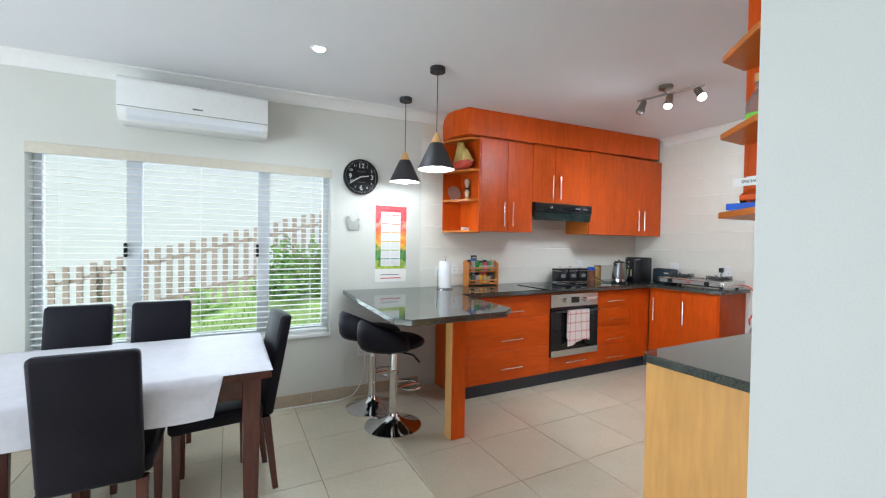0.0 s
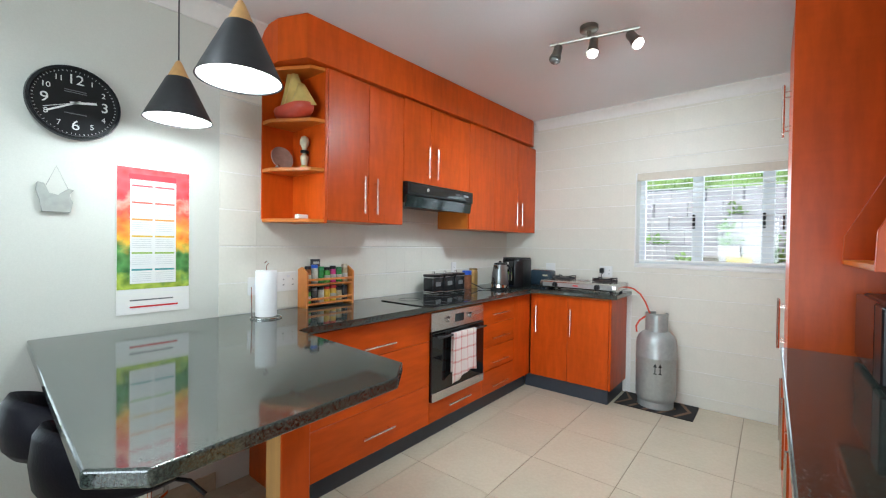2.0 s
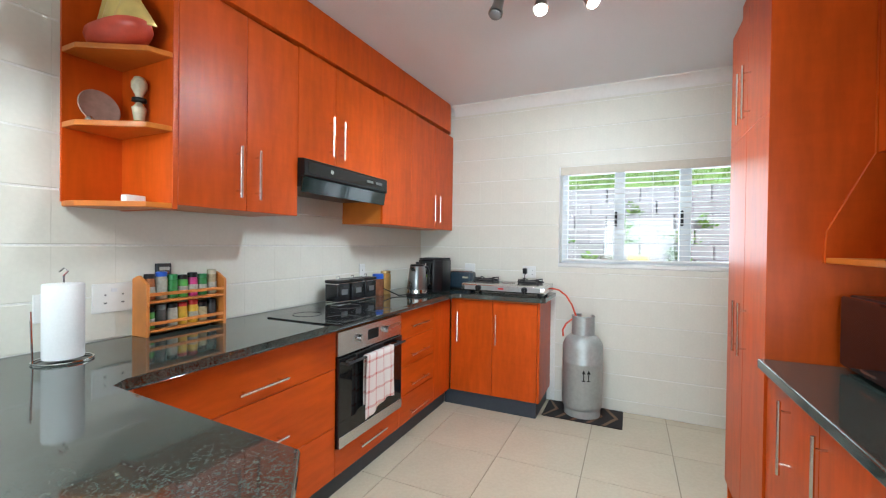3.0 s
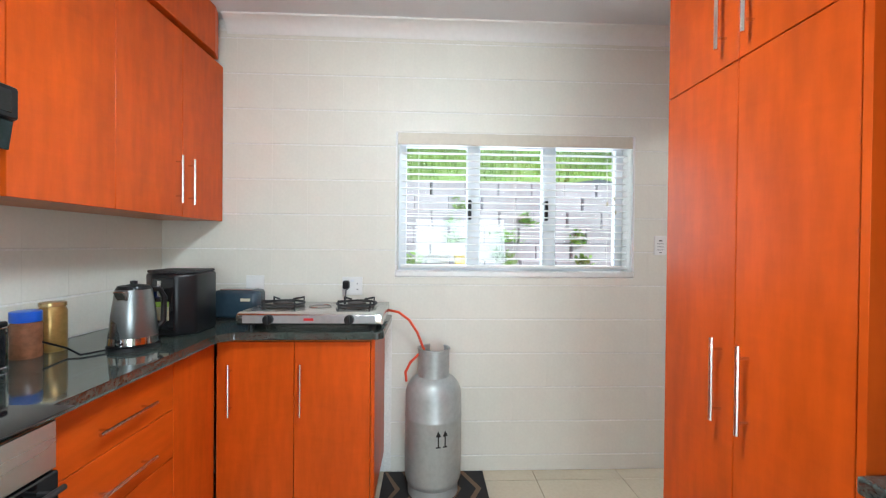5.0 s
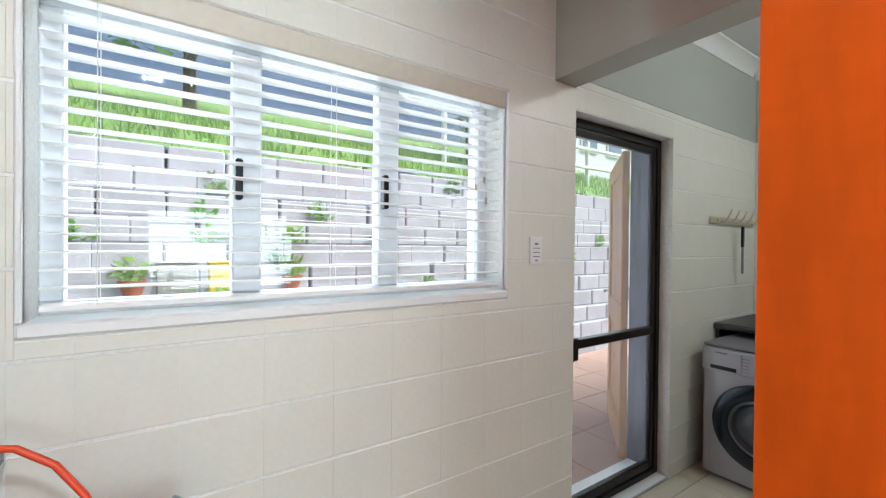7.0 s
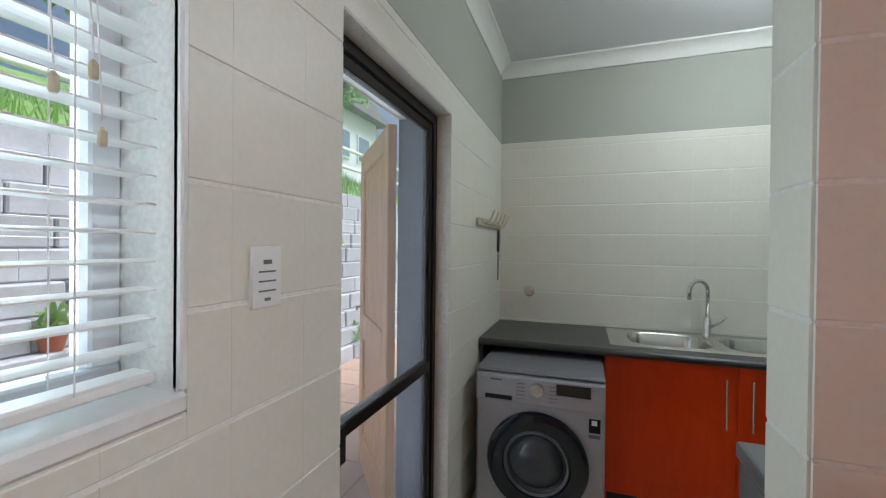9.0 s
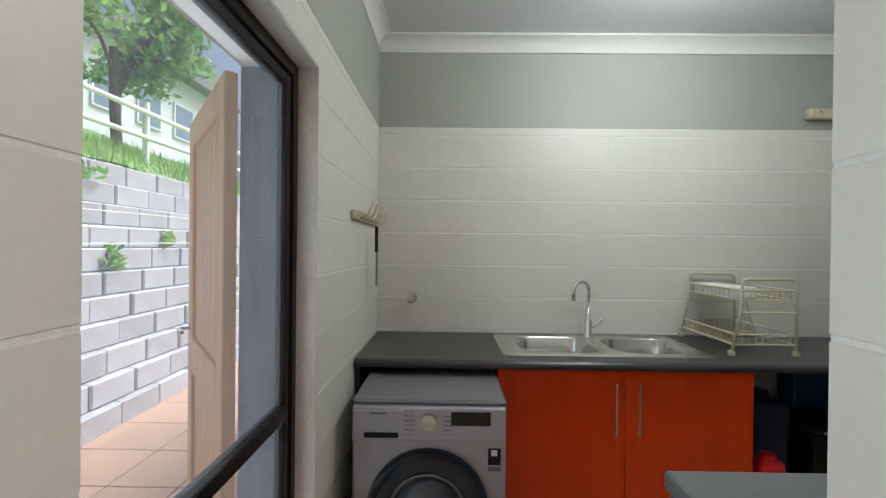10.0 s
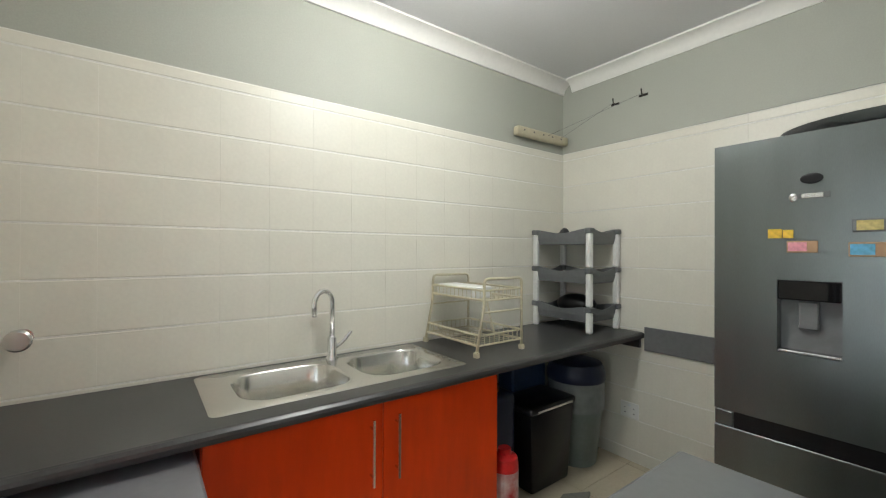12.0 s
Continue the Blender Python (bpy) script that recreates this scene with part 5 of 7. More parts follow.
calendar()
orn = thing("wall_ornament", 0.925, YN - 0.01, 1.43, "small grey teapot-shaped ornament hung by a string", "ornament")
GSTONE = mat("grey_plaster", (0.36, 0.37, 0.34), 0.8, vary=0.15)
part("body", prism([(0.885, 1.43), (0.972, 1.43), (0.980, 1.475), (0.965, 1.505), (0.985, 1.525), (0.965, 1.53), (0.935, 1.498), (0.905, 1.505), (0.895, 1.545), (0.872, 1.55), (0.868, 1.515), (0.882, 1.48)], YN - 0.016, YN - 0.003, 0.003, axis="y", seg=1), GSTONE, orn)
part("string", tube([(0.90, YN - 0.008, 1.54), (0.93, YN - 0.004, 1.62), (0.965, YN - 0.008, 1.53)], 0.0012, 4), GSTONE, orn)


def pendant(x, y):
    t = thing("pendant_lamp", x, y, 1.80, "black cone pendant lamp with pale wooden top, lit", "lamp", "pendants over the bar")
    zc = ceil_z(x)
    part("canopy", lathe([(0.05, zc - 0.032), (0.052, zc - 0.03), (0.052, zc - 0.001)], x, y, 24), BLACKMAT, t, smooth=40)
    part("cord", tube([(x, y, 2.08), (x, y, zc - 0.03)], 0.003, 6), BLACKMAT, t)
    part("wooden_cap", lathe([(0.042, 2.008), (0.038, 2.016), (0.022, 2.052), (0.012, 2.074), (0.006, 2.082)], x, y, 24), PALEWOOD, t, "pale wooden cap", smooth=40)
    part("shade", lathe([(0.124, 1.830), (0.128, 1.830), (0.045, 2.007), (0.041, 2.007), (0.1235, 1.834)], x, y, 40, caps=False), BLACKMAT, t, "black metal cone shade", smooth=50)
    part("shade_lining", lathe([(0.1215, 1.833), (0.040, 2.004), (0.0, 2.004)], x, y, 40, caps=False), mat("white_enamel", (0.8, 0.78, 0.72), 0.4, vary=0.02, bump=0), t, "white inside of the shade", smooth=50)
    b = part("bulb", lathe([(0.0, 1.815), (0.03, 1.820), (0.048, 1.842), (0.048, 1.864), (0.03, 1.894), (0.016, 1.924), (0.014, 2.002)], x, y, 20), BULB, t, "lit round bulb", smooth="all")
    b.visible_shadow = False



def ceil_z(x):
    return CK - 0.025 * (XE - x)


pendant(1.230, 2.45)
pendant(1.268, 3.10)


def spot_bar():
    SPOTMETAL = mat("dark_brushed_nickel", (0.30, 0.28, 0.25), 0.3, 1.0, vary=0.06, bump=0.0)
    t = thing("spotlight_bar", 3.0, 1.95, 2.5, "brushed nickel ceiling bar with three spotlights", "lamp")
    zc = ceil_z(2.93)
    part("canopy", lathe([(0.045, zc - 0.028), (0.05, zc - 0.024), (0.05, zc - 0.001)], 2.93, 1.955, 24), SPOTMETAL, t, smooth=40)
    part("stem", tube([(2.93, 1.955, zc - 0.028), (2.93, 1.955, zc - 0.06)], 0.009), SPOTMETAL, t)
    zb = zc - 0.065
    part("bar", tube([(2.885, 2.165, zb), (2.985, 1.700, zb)], 0.0085), SPOTMETAL, t, smooth=40)
    for (x, y), d, lit in (((2.893, 2.125), (-0.35, 0.10, -0.9), False), ((2.935, 1.93), (-0.30, -0.02, -0.95), True), ((2.978, 1.735), (-0.20, -0.55, -0.8), True)):
        dv = Vector(d).normalized()
        c0 = Vector((x, y, zb - 0.045))
        q = dv.to_track_quat("Z", "Y").to_matrix().to_4x4()
        m = Matrix.Translation(c0) @ q
        bm = lathe([(0.0, -0.04), (0.020, -0.038), (0.024, -0.03), (0.026, 0.02), (0.034, 0.045), (0.034, 0.055), (0.030, 0.053), (0.0, 0.045)], 0, 0, 24)
        bm.transform(m)
        hd = part("spot_head", bm, SPOTMETAL, t, smooth=40)
        part("arm", tube([(x, y, zb), tuple(c0)], 0.006), SPOTMETAL, t)
        bm = lathe([(0.0, 0.046), (0.027, 0.054), (0.026, 0.066), (0.0, 0.074)], 0, 0, 20)
        bm.transform(m)
        g = part("bulb", bm, BULB if lit else mat("unlit_bulb", (0.25, 0.25, 0.25), 0.15), hd, "lit bulb" if lit else "unlit bulb", smooth="all")
        g.visible_shadow = False


spot_bar()
dl = thing("downlight", 0.465, 2.526, 2.5, "small round recessed ceiling downlight, lit", "lamp")
zc = ceil_z(0.465)
part("trim_ring", lathe([(0.036, zc - 0.006), (0.048, zc - 0.005), (0.052, zc - 0.0005), (0.036, zc - 0.0005)], 0.465, 2.526, 28, caps=False), WHITEP, dl, smooth=40)
part("lens", lathe([(0.0, zc - 0.016), (0.022, zc - 0.013), (0.035, zc - 0.005), (0.035, zc - 0.001)], 0.465, 2.526, 28), BULB, dl, "glowing lens").visible_shadow = False


def wall_plate(name, kind, a, z, w, h, wall, label, slots=()):
    """A switch or socket plate on the north (n), east (e) or utility west (w) wall."""
    def bx(u0, u1, d0, d1, z0, z1, bv=0.0):
        if wall == "n":
            return box(u0, u1, YN - 0.006 - d1, YN - 0.006 - d0, z0, z1, bv)
        if wall == "e":
            return box(XE - 0.007 - d1, XE - 0.007 - d0, u0, u1, z0, z1, bv)
        return box(XW + 0.007 + d0, XW + 0.007 + d1, u0, u1, z0, z1, bv)
    loc = {"n": (a, YN, z), "e": (XE, a, z), "w": (XW, a, z)}[wall]
    t = thing(name, *loc, label, kind, "switches and sockets")
    part("plate", bx(a - w / 2, a + w / 2, 0, 0.008, z - h / 2, z + h / 2, 0.002), WHITEP, t)
    for u, v, sw, sh in slots:
        part("slot" if sh < 0.012 else "rocker", bx(a + u - sw / 2, a + u + sw / 2, 0.0075, 0.0095, z + v - sh / 2, z + v + sh / 2, 0.0), GREYP if sh < 0.012 else WHITEA, t)
    return t


SK = ((-0.03, 0.012, 0.006, 0.006), (0.03, 0.012, 0.006, 0.006), (-0.03, -0.02, 0.01, 0.006), (0.03, -0.02, 0.01, 0.006), (0.0, 0.03, 0.02, 0.014))
wall_plate("wall_socket", "socket", 1.952, 1.085, 0.145, 0.115, "n", "white double wall socket above the worktop", SK)
wall_plate("wall_switch", "switch", 1.76, 1.07, 0.10, 0.10, "n", "white isolator switch behind the towel roll", ((0, 0, 0.03, 0.03),))
wall_plate("wall_socket", "socket", 1.03, 0.40, 0.115, 0.115, "n", "white wall socket with a plug above the skirting", SK)
wall_plate("wall_socket", "socket", 3.60, 1.10, 0.07, 0.115, "n", "narrow white wall socket behind the kettle", ((0, 0.01, 0.006, 0.006),))
wall_plate("wall_socket", "socket", 2.335, 1.085, 0.115, 0.105, "e", "white wall socket with a black plug", SK)
wall_plate("wall_switch", "switch", 2.885, 1.10, 0.10, 0.085, "e", "blank white wall plate behind the stove", ())
wall_plate("wall_switch", "switch", 0.522, 1.335, 0.075, 0.115, "e", "white light switch with three rockers", ((0, 0.028, 0.02, 0.008), (0, 0.010, 0.042, 0.003), (0, -0.008, 0.042, 0.003), (0, -0.026, 0.042, 0.003), (0, -0.042, 0.014, 0.006)))
wall_plate("wall_socket", "socket", -1.235, 0.34, 0.125, 0.10, "w", "white double wall socket near the floor", SK)
pl = thing("plug", 2.365, 1, 1.10, "black three-pin plug in the wall socket", "plug")
pl.location = (XE - 0.02, 2.365, 1.09)
OFF[pl.name] = Vector(pl.location)
part("plug_body", box(XE - 0.060, XE - 0.0165, 2.347, 2.383, 1.07, 1.118, 0.008, seg=2), BLACK, pl)
part("plug_cable", tube([(XE - 0.04, 2.365, 1.07), (XE - 0.045, 2.367, 1.02), (XE - 0.03, 2.372, 0.97), (XE - 0.02, 2.39, 0.924)], 0.004, 6), GREYP, pl)
cd = thing("extension_cord", 0.8, 3.38, 0, "white cable running from the socket along the skirting", "cable")
part("plug_body", box(1.01, 1.05, YN - 0.05, YN - 0.0155, 0.37, 0.41, 0.006), WHITEP, cd)
part("cable", tube([(1.03, YN - 0.04, 0.37), (1.025, YN - 0.05, 0.25), (1.0, YN - 0.05, 0.12), (0.93, YN - 0.05, 0.03), (0.80, YN - 0.06, 0.006), (0.5, YN - 0.045, 0.006), (0.1, YN - 0.04, 0.006), (-0.6, YN - 0.04, 0.006)], 0.005, 6), WHITEP, cd, smooth="all")

# ---- things on the kitchen worktop ----


def towel_roll():
    t = thing("paper_towel_holder", 1.712, 3.20, ZT, "white paper towel roll on a wire stand", "paper towel")
    x, y = 1.712, 3.20
    part("roll", lathe([(0.018, ZT + 0.012), (0.052, ZT + 0.012), (0.053, ZT + 0.02), (0.053, ZT + 0.245), (0.051, ZT + 0.25), (0.018, ZT + 0.25)], x, y, 28), mat("paper_towel", (0.80, 0.80, 0.80), 0.9, vary=0.03, grain=150, bump=0.15), t, smooth=50)
    part("stand", tube([(x + 0.075 * math.cos(a * math.pi / 12), y + 0.075 * math.sin(a * math.pi / 12), ZT + 0.005) for a in range(24)], 0.003, 6, closed=True), CHROME, t)
    part("spindle", tube([(x, y, ZT + 0.004), (x, y, ZT + 0.275), (x + 0.012, y, ZT + 0.29), (x, y, ZT + 0.30), (x - 0.012, y, ZT + 0.288)], 0.003, 6), CHROME, t)
    part("wire_side", tube([(x - 0.075, y, ZT + 0.005), (x - 0.08, y, ZT + 0.17)], 0.003, 6), CHROME, t)


towel_roll()


def jar(name, x, y, z, r, h, body, lid, label, group, cat="jar", lidh=0.02):
    t = thing(name, x, y, z, label, cat, group)
    part("jar_body", lathe([(0.0, z), (r * 0.96, z), (r, z + 0.004), (r, z + h * 0.9), (r * 0.85, z + h), (0.0, z + h)], x, y, 14), body, t, smooth=45)
    part("lid", lathe([(r * 0.95, z + h), (r * 0.95, z + h + lidh), (r * 0.85, z + h + lidh + 0.002), (0.0, z + h + lidh + 0.002)], x, y, 14), lid, t, smooth=45)
    return t


def spice_rack():
    t = thing("spice_rack", 2.19, 3.33, ZT, "orange varnished wooden spice rack, fully stocked", "spice rack")
    W = mat("varnished_rack_wood", (0.56, 0.20, 0.04), 0.35, vary=0.15, grain=12, bump=0.02)
    x0, x1 = 2.015, 2.372
    for x in (x0, x1 - 0.014):
        part("side", prism([(3.30, ZT), (3.398, ZT), (3.398, ZT + 0.235), (3.36, ZT + 0.25), (3.30, ZT + 0.215)], x, x + 0.014, 0.002, axis="x", seg=1), W, t)
    for z in (ZT + 0.015, ZT + 0.135):
        part("shelf", box(x0 + 0.0145, x1 - 0.0145, 3.305, 3.395, z, z + 0.010, 0.001), W, t)
        part("front_rail", box(x0 + 0.0145, x1 - 0.0145, 3.300, 3.308, z + 0.030, z + 0.044, 0.002), W, t)
    cols = [(0.30, 0.10, 0.03), (0.05, 0.12, 0.45), (0.04, 0.22, 0.05), (0.55, 0.05, 0.22), (0.10, 0.35, 0.06), (0.40, 0.33, 0.20), (0.55, 0.30, 0.03), (0.05, 0.05, 0.05)]
    mats = [mat("spice_" + str(i), c, 0.25, vary=0.3, grain=60) for i, c in enumerate(cols)]
    LIDS = [BLACK, BLUEP, mat("green_lid", (0.03, 0.22, 0.06), 0.3), REDP, CREAMP]
    YEL, DARK = mat("yellow_spice_tin", (0.68, 0.42, 0.03), 0.3, vary=0.2), mats[7]
    PALE = mat("pale_spice_label", (0.42, 0.40, 0.33), 0.4, vary=0.3, grain=70)
    G = LIDS[2]
    ROWS = [(ZT + 0.0255, [(mats[4], BLACK, 0.070), (DARK, GREYP, 0.075), (PALE, BLACK, 0.078), (YEL, REDP, 0.078), (YEL, REDP, 0.080), (mats[5], BLACK, 0.066), (DARK, BLACK, 0.076)]),
            (ZT + 0.1455, [(mats[0], BLACK, 0.090), (PALE, BLUEP, 0.096), (mats[2], G, 0.080), (mats[4], BLACK, 0.078), (mats[3], BLACK, 0.084), (mats[2], G, 0.080), (mats[5], CREAMP, 0.092)])]
    rnd = random.Random(4)
    for z, row in ROWS:
        for i, (body, lid, h) in enumerate(row):
            x = x0 + 0.040 + i * 0.0460 + rnd.uniform(-0.002, 0.002)
            r = rnd.uniform(0.0205, 0.0225)
            t = jar("spice_jar", x, 3.352, z, r, h, body, lid, "small glass spice jar with coloured lid", "spice jars", lidh=rnd.uniform(0.012, 0.022))
            part("jar_label", lathe([(r + 0.0004, z + h * 0.2), (r + 0.0004, z + h * 0.62)], x, 3.352, 14, caps=False), PALE if rnd.random() < 0.6 else body, t, "printed paper label", smooth=45)

    bx = thing("spice_box", 2.13, 3.385, ZT + 0.1455, "small black spice carton behind the jars", "box", "spice jars")
    part("carton", box(2.10, 2.158, 3.3745, 3.3945, ZT + 0.1455, ZT + 0.295, 0.001), BLACKMAT, bx)
    part("carton_print", box(2.108, 2.150, 3.3735, 3.3744, ZT + 0.265, ZT + 0.280), PALE, bx, "pale print")
    part("carton_picture", box(2.118, 2.146, 3.3735, 3.3744, ZT + 0.235, ZT + 0.258), mats[0], bx, "brown picture")


spice_rack()
TIN = mat("black_tin", (0.012, 0.012, 0.014), 0.22, vary=0.2, bump=0.01)
for i in range(3):
    x, y = 3.155 + i * 0.150, 3.27
    t = thing("canister", x, y, ZT, "square black kitchen canister with chrome rims", "canister", "black canisters")
    z0 = ZT + 0.0065 if x < 3.27 else ZT
    part("tin_body", box(x - 0.062, x + 0.062, y - 0.055, y + 0.055, z0, ZT + 0.135, 0.010, seg=2), TIN, t, smooth=50)
    part("lid", box(x - 0.064, x + 0.064, y - 0.057, y + 0.057, ZT + 0.1355, ZT + 0.155, 0.006, seg=2), TIN, t, smooth=50)
    part("lid_grip", tube([(x - 0.015, y, ZT + 0.155), (x - 0.012, y, ZT + 0.175), (x + 0.012, y, ZT + 0.175), (x + 0.015, y, ZT + 0.155)], 0.003, 6), CHROME, t)
    for z in (z0 + 0.006, ZT + 0.128):
        part("chrome_rim", box(x - 0.0635, x + 0.0635, y - 0.0565, y + 0.0565, z, z + 0.006, 0.001), CHROME, t)
    part("label_plate", box(x - 0.03, x + 0.03, y - 0.0565, y - 0.0552, ZT + 0.06, ZT + 0.095), GREYP, t, "pale printed label")
jar("glass_jar", 3.665, 3.30, ZT, 0.045, 0.125, mat("brown_jar_content", (0.25, 0.10, 0.05), 0.2, vary=0.4), BLUEP, "jar of brown powder with a bright blue lid", "", lidh=0.035)
jar("coffee_tin", 3.755, 3.29, ZT, 0.042, 0.165, mat("gold_tin", (0.45, 0.28, 0.09), 0.3, 0.6, vary=0.25), mat("gold_lid", (0.55, 0.38, 0.16), 0.25, 0.7), "gold and brown coffee tin", "", "tin", lidh=0.014)


def kettle():
    x, y, z = 3.80, 3.03, ZT
    t = thing("electric_kettle", x, y, z, "brushed steel cordless electric kettle", "kettle")
    part("power_base", lathe([(0.085, z), (0.085, z + 0.014), (0.078, z + 0.018), (0.0, z + 0.018)], x, y, 28), BLACK, t, smooth=40)
    part("jug", lathe([(0.0, z + 0.019), (0.076, z + 0.019), (0.080, z + 0.03), (0.070, z + 0.14), (0.058, z + 0.225), (0.0, z + 0.225)], x, y, 32), mat("dark_brushed_steel", (0.26, 0.27, 0.27), 0.28, 0.9, vary=0.06, grain=60, bump=0.01), t, smooth=40)
    part("base_band", lathe([(0.0785, z + 0.0195), (0.0815, z + 0.022), (0.0795, z + 0.048), (0.0775, z + 0.048)], x, y, 32, caps=False), CHROME, t, "bright chrome base band", smooth=40)
    part("lid", lathe([(0.057, z + 0.225), (0.05, z + 0.238), (0.012, z + 0.244), (0.012, z + 0.256), (0.0, z + 0.258)], x, y, 28), BLACK, t, smooth=40)
    part("spout", prism([(x - 0.05, z + 0.17), (x - 0.085, z + 0.222), (x - 0.045, z + 0.222)], y - 0.02, y + 0.02, 0.004, axis="y", seg=1), STEEL, t)
    part("handle", tube([(x + 0.052, y - 0.01, z + 0.215), (x + 0.10, y - 0.03, z + 0.215), (x + 0.125, y - 0.035, z + 0.18), (x + 0.12, y - 0.035, z + 0.08), (x + 0.09, y - 0.02, z + 0.05), (x + 0.07, y - 0.015, z + 0.05)], 0.011, 10), BLACK, t, smooth="all")
    part("cable", tube([(x - 0.07, y + 0.05, z + 0.008), (x - 0.13, y + 0.09, z + 0.006), (x - 0.09, y + 0.17, z + 0.02), (3.62, YN - 0.03, z + 0.11)], 0.004, 6), BLACK, t, smooth="all")


kettle()


def air_fryer():
    t = thing("coffee_machine", 4.08, 3.08, ZT, "glossy black coffee machine with a green label", "coffee machine")
    x0, x1, y0, y1 = 3.985, 4.21, 2.925, 3.145
    part("body", prism([(x0 + 0.05, y0), (x1, y0), (x1, y1), (x0 + 0.05, y1), (x0, y1 - 0.06), (x0, y0 + 0.06)], ZT, ZT + 0.27, 0.012, seg=2), BLACK, t, smooth=45)
    part("glossy_front", box(x0 - 0.004, x0 - 0.0005, y0 + 0.065, y1 - 0.065, ZT + 0.03, ZT + 0.25, 0.001), BLACKGLASS, t)
    part("top_rim", prism([(x0 + 0.05, y0 + 0.006), (x1 - 0.006, y0 + 0.006), (x1 - 0.006, y1 - 0.006), (x0 + 0.05, y1 - 0.006), (x0 + 0.006, y1 - 0.06), (x0 + 0.006, y0 + 0.06)], ZT + 0.2705, ZT + 0.282, 0.003, seg=1), BLACKMAT, t)
    lab = part("label", box(x0 - 0.0055, x0 - 0.0042, y0 + 0.085, y1 - 0.075, ZT + 0.07, ZT + 0.15), mat("cream_label", (0.55, 0.52, 0.36), 0.5), t, "cream and green label")
    part("label_band", box(x0 - 0.0068, x0 - 0.0056, y0 + 0.085, y1 - 0.075, ZT + 0.128, ZT + 0.15), mat("green_label_band", (0.25, 0.42, 0.05), 0.5), lab)
    part("silver_strip", box(x0 - 0.0055, x0 - 0.0042, y1 - 0.10, y1 - 0.085, ZT + 0.17, ZT + 0.24), STEEL, t)


air_fryer()
to = thing("toaster", 4.43, 2.93, ZT, "dark blue-grey two-slice toaster", "toaster")
part("shell", box(4.36, 4.50, 2.80, 3.03, ZT + 0.008, ZT + 0.155, 0.022, seg=3), mat("dark_blue_enamel", (0.03, 0.05, 0.07), 0.25, vary=0.1), to, smooth=50)
part("top_plate", box(4.385, 4.475, 2.83, 3.0, ZT + 0.1552, ZT + 0.160, 0.002), STEEL, to)
part("base", box(4.37, 4.49, 2.81, 3.02, ZT, ZT + 0.010), BLACK, to)
part("logo_bar", box(4.358, 4.3598, 2.83, 2.88, ZT + 0.10, ZT + 0.115), CREAMP, to, "small pale print")


def gas_stove():
    t = thing("gas_stove", 4.31, 2.46, ZT, "stainless steel two-burner gas stove", "stove")
    x0, x1, y0, y1 = 4.10, 4.47, 2.115, 2.785
    part("body", prism([(x0 + 0.018, ZT + 0.022), (x1, ZT + 0.022), (x1, ZT + 0.085), (x0 + 0.03, ZT + 0.085), (x0, ZT + 0.076), (x0, ZT + 0.034)], y0, y1, 0.006, axis="y", seg=2), STEEL, t, smooth=40)
    part("front_panel", box(x0 - 0.003, x0 - 0.0005, y0 + 0.03, y1 - 0.03, ZT + 0.036, ZT + 0.072, 0.001), mat("grey_front_panel", (0.42, 0.42, 0.42), 0.3, 0.7), t)
    part("badge", box(x0 - 0.005, x0 - 0.0032, 2.43, 2.475, ZT + 0.048, ZT + 0.060), REDP, t, "small red maker's badge")
    for y in (2.265, 2.635):
        bm = lathe([(0.0, 0.0), (0.024, 0.0), (0.022, 0.018), (0.0, 0.02)], 0, 0, 18)
        bm.transform(Matrix.Translation((x0 - 0.003, y, ZT + 0.054)) @ Matrix.Rotation(radians(-90), 4, "Y"))
        k = part("knob", bm, BLACK, t, "black control knob", smooth=40)
        part("knob_grip", box(x0 - 0.034, x0 - 0.020, y - 0.004, y + 0.004, ZT + 0.036, ZT + 0.072, 0.002), BLACK, k)
        cx = 4.30
        br = part("burner", lathe([(0.0, ZT + 0.085), (0.085, ZT + 0.085), (0.092, ZT + 0.088), (0.085, ZT + 0.089), (0.05, ZT + 0.090), (0.045, ZT + 0.106), (0.0, ZT + 0.108)], cx, y, 28), mat("burner_iron", (0.05, 0.035, 0.03), 0.5, 0.4), t, smooth=45)
        part("pan_ring", tube([(cx + 0.10 * math.cos(a * math.pi / 14), y + 0.10 * math.sin(a * math.pi / 14), ZT + 0.102) for a in range(28)], 0.006, 6, closed=True), BLACKMAT, t)
        for k2 in range(4):
            a = radians(45 + 90 * k2)
            c2, s2 = math.cos(a), math.sin(a)
            part("pan_support", tube([(cx + 0.108 * c2, y + 0.108 * s2, ZT + 0.086), (cx + 0.112 * c2, y + 0.112 * s2, ZT + 0.122), (cx + 0.05 * c2, y + 0.05 * s2, ZT + 0.118)], 0.005, 6), BLACKMAT, t)
    part("lid_mark", tube([(4.30 + 0.055 * math.cos(a * math.pi / 12), 2.45 + 0.055 * math.sin(a * math.pi / 12), ZT + 0.0862) for a in range(24)], 0.002, 4, closed=True), STEEL, t)
    for y in (y0 + 0.05, y1 - 0.05):
        for x in (x0 + 0.05, x1 - 0.04):
            part("foot", lathe([(0.014, ZT), (0.014, ZT + 0.024)], x, y, 10), BLACK, t)


gas_stove()
CX, CY = 4.385, 1.865


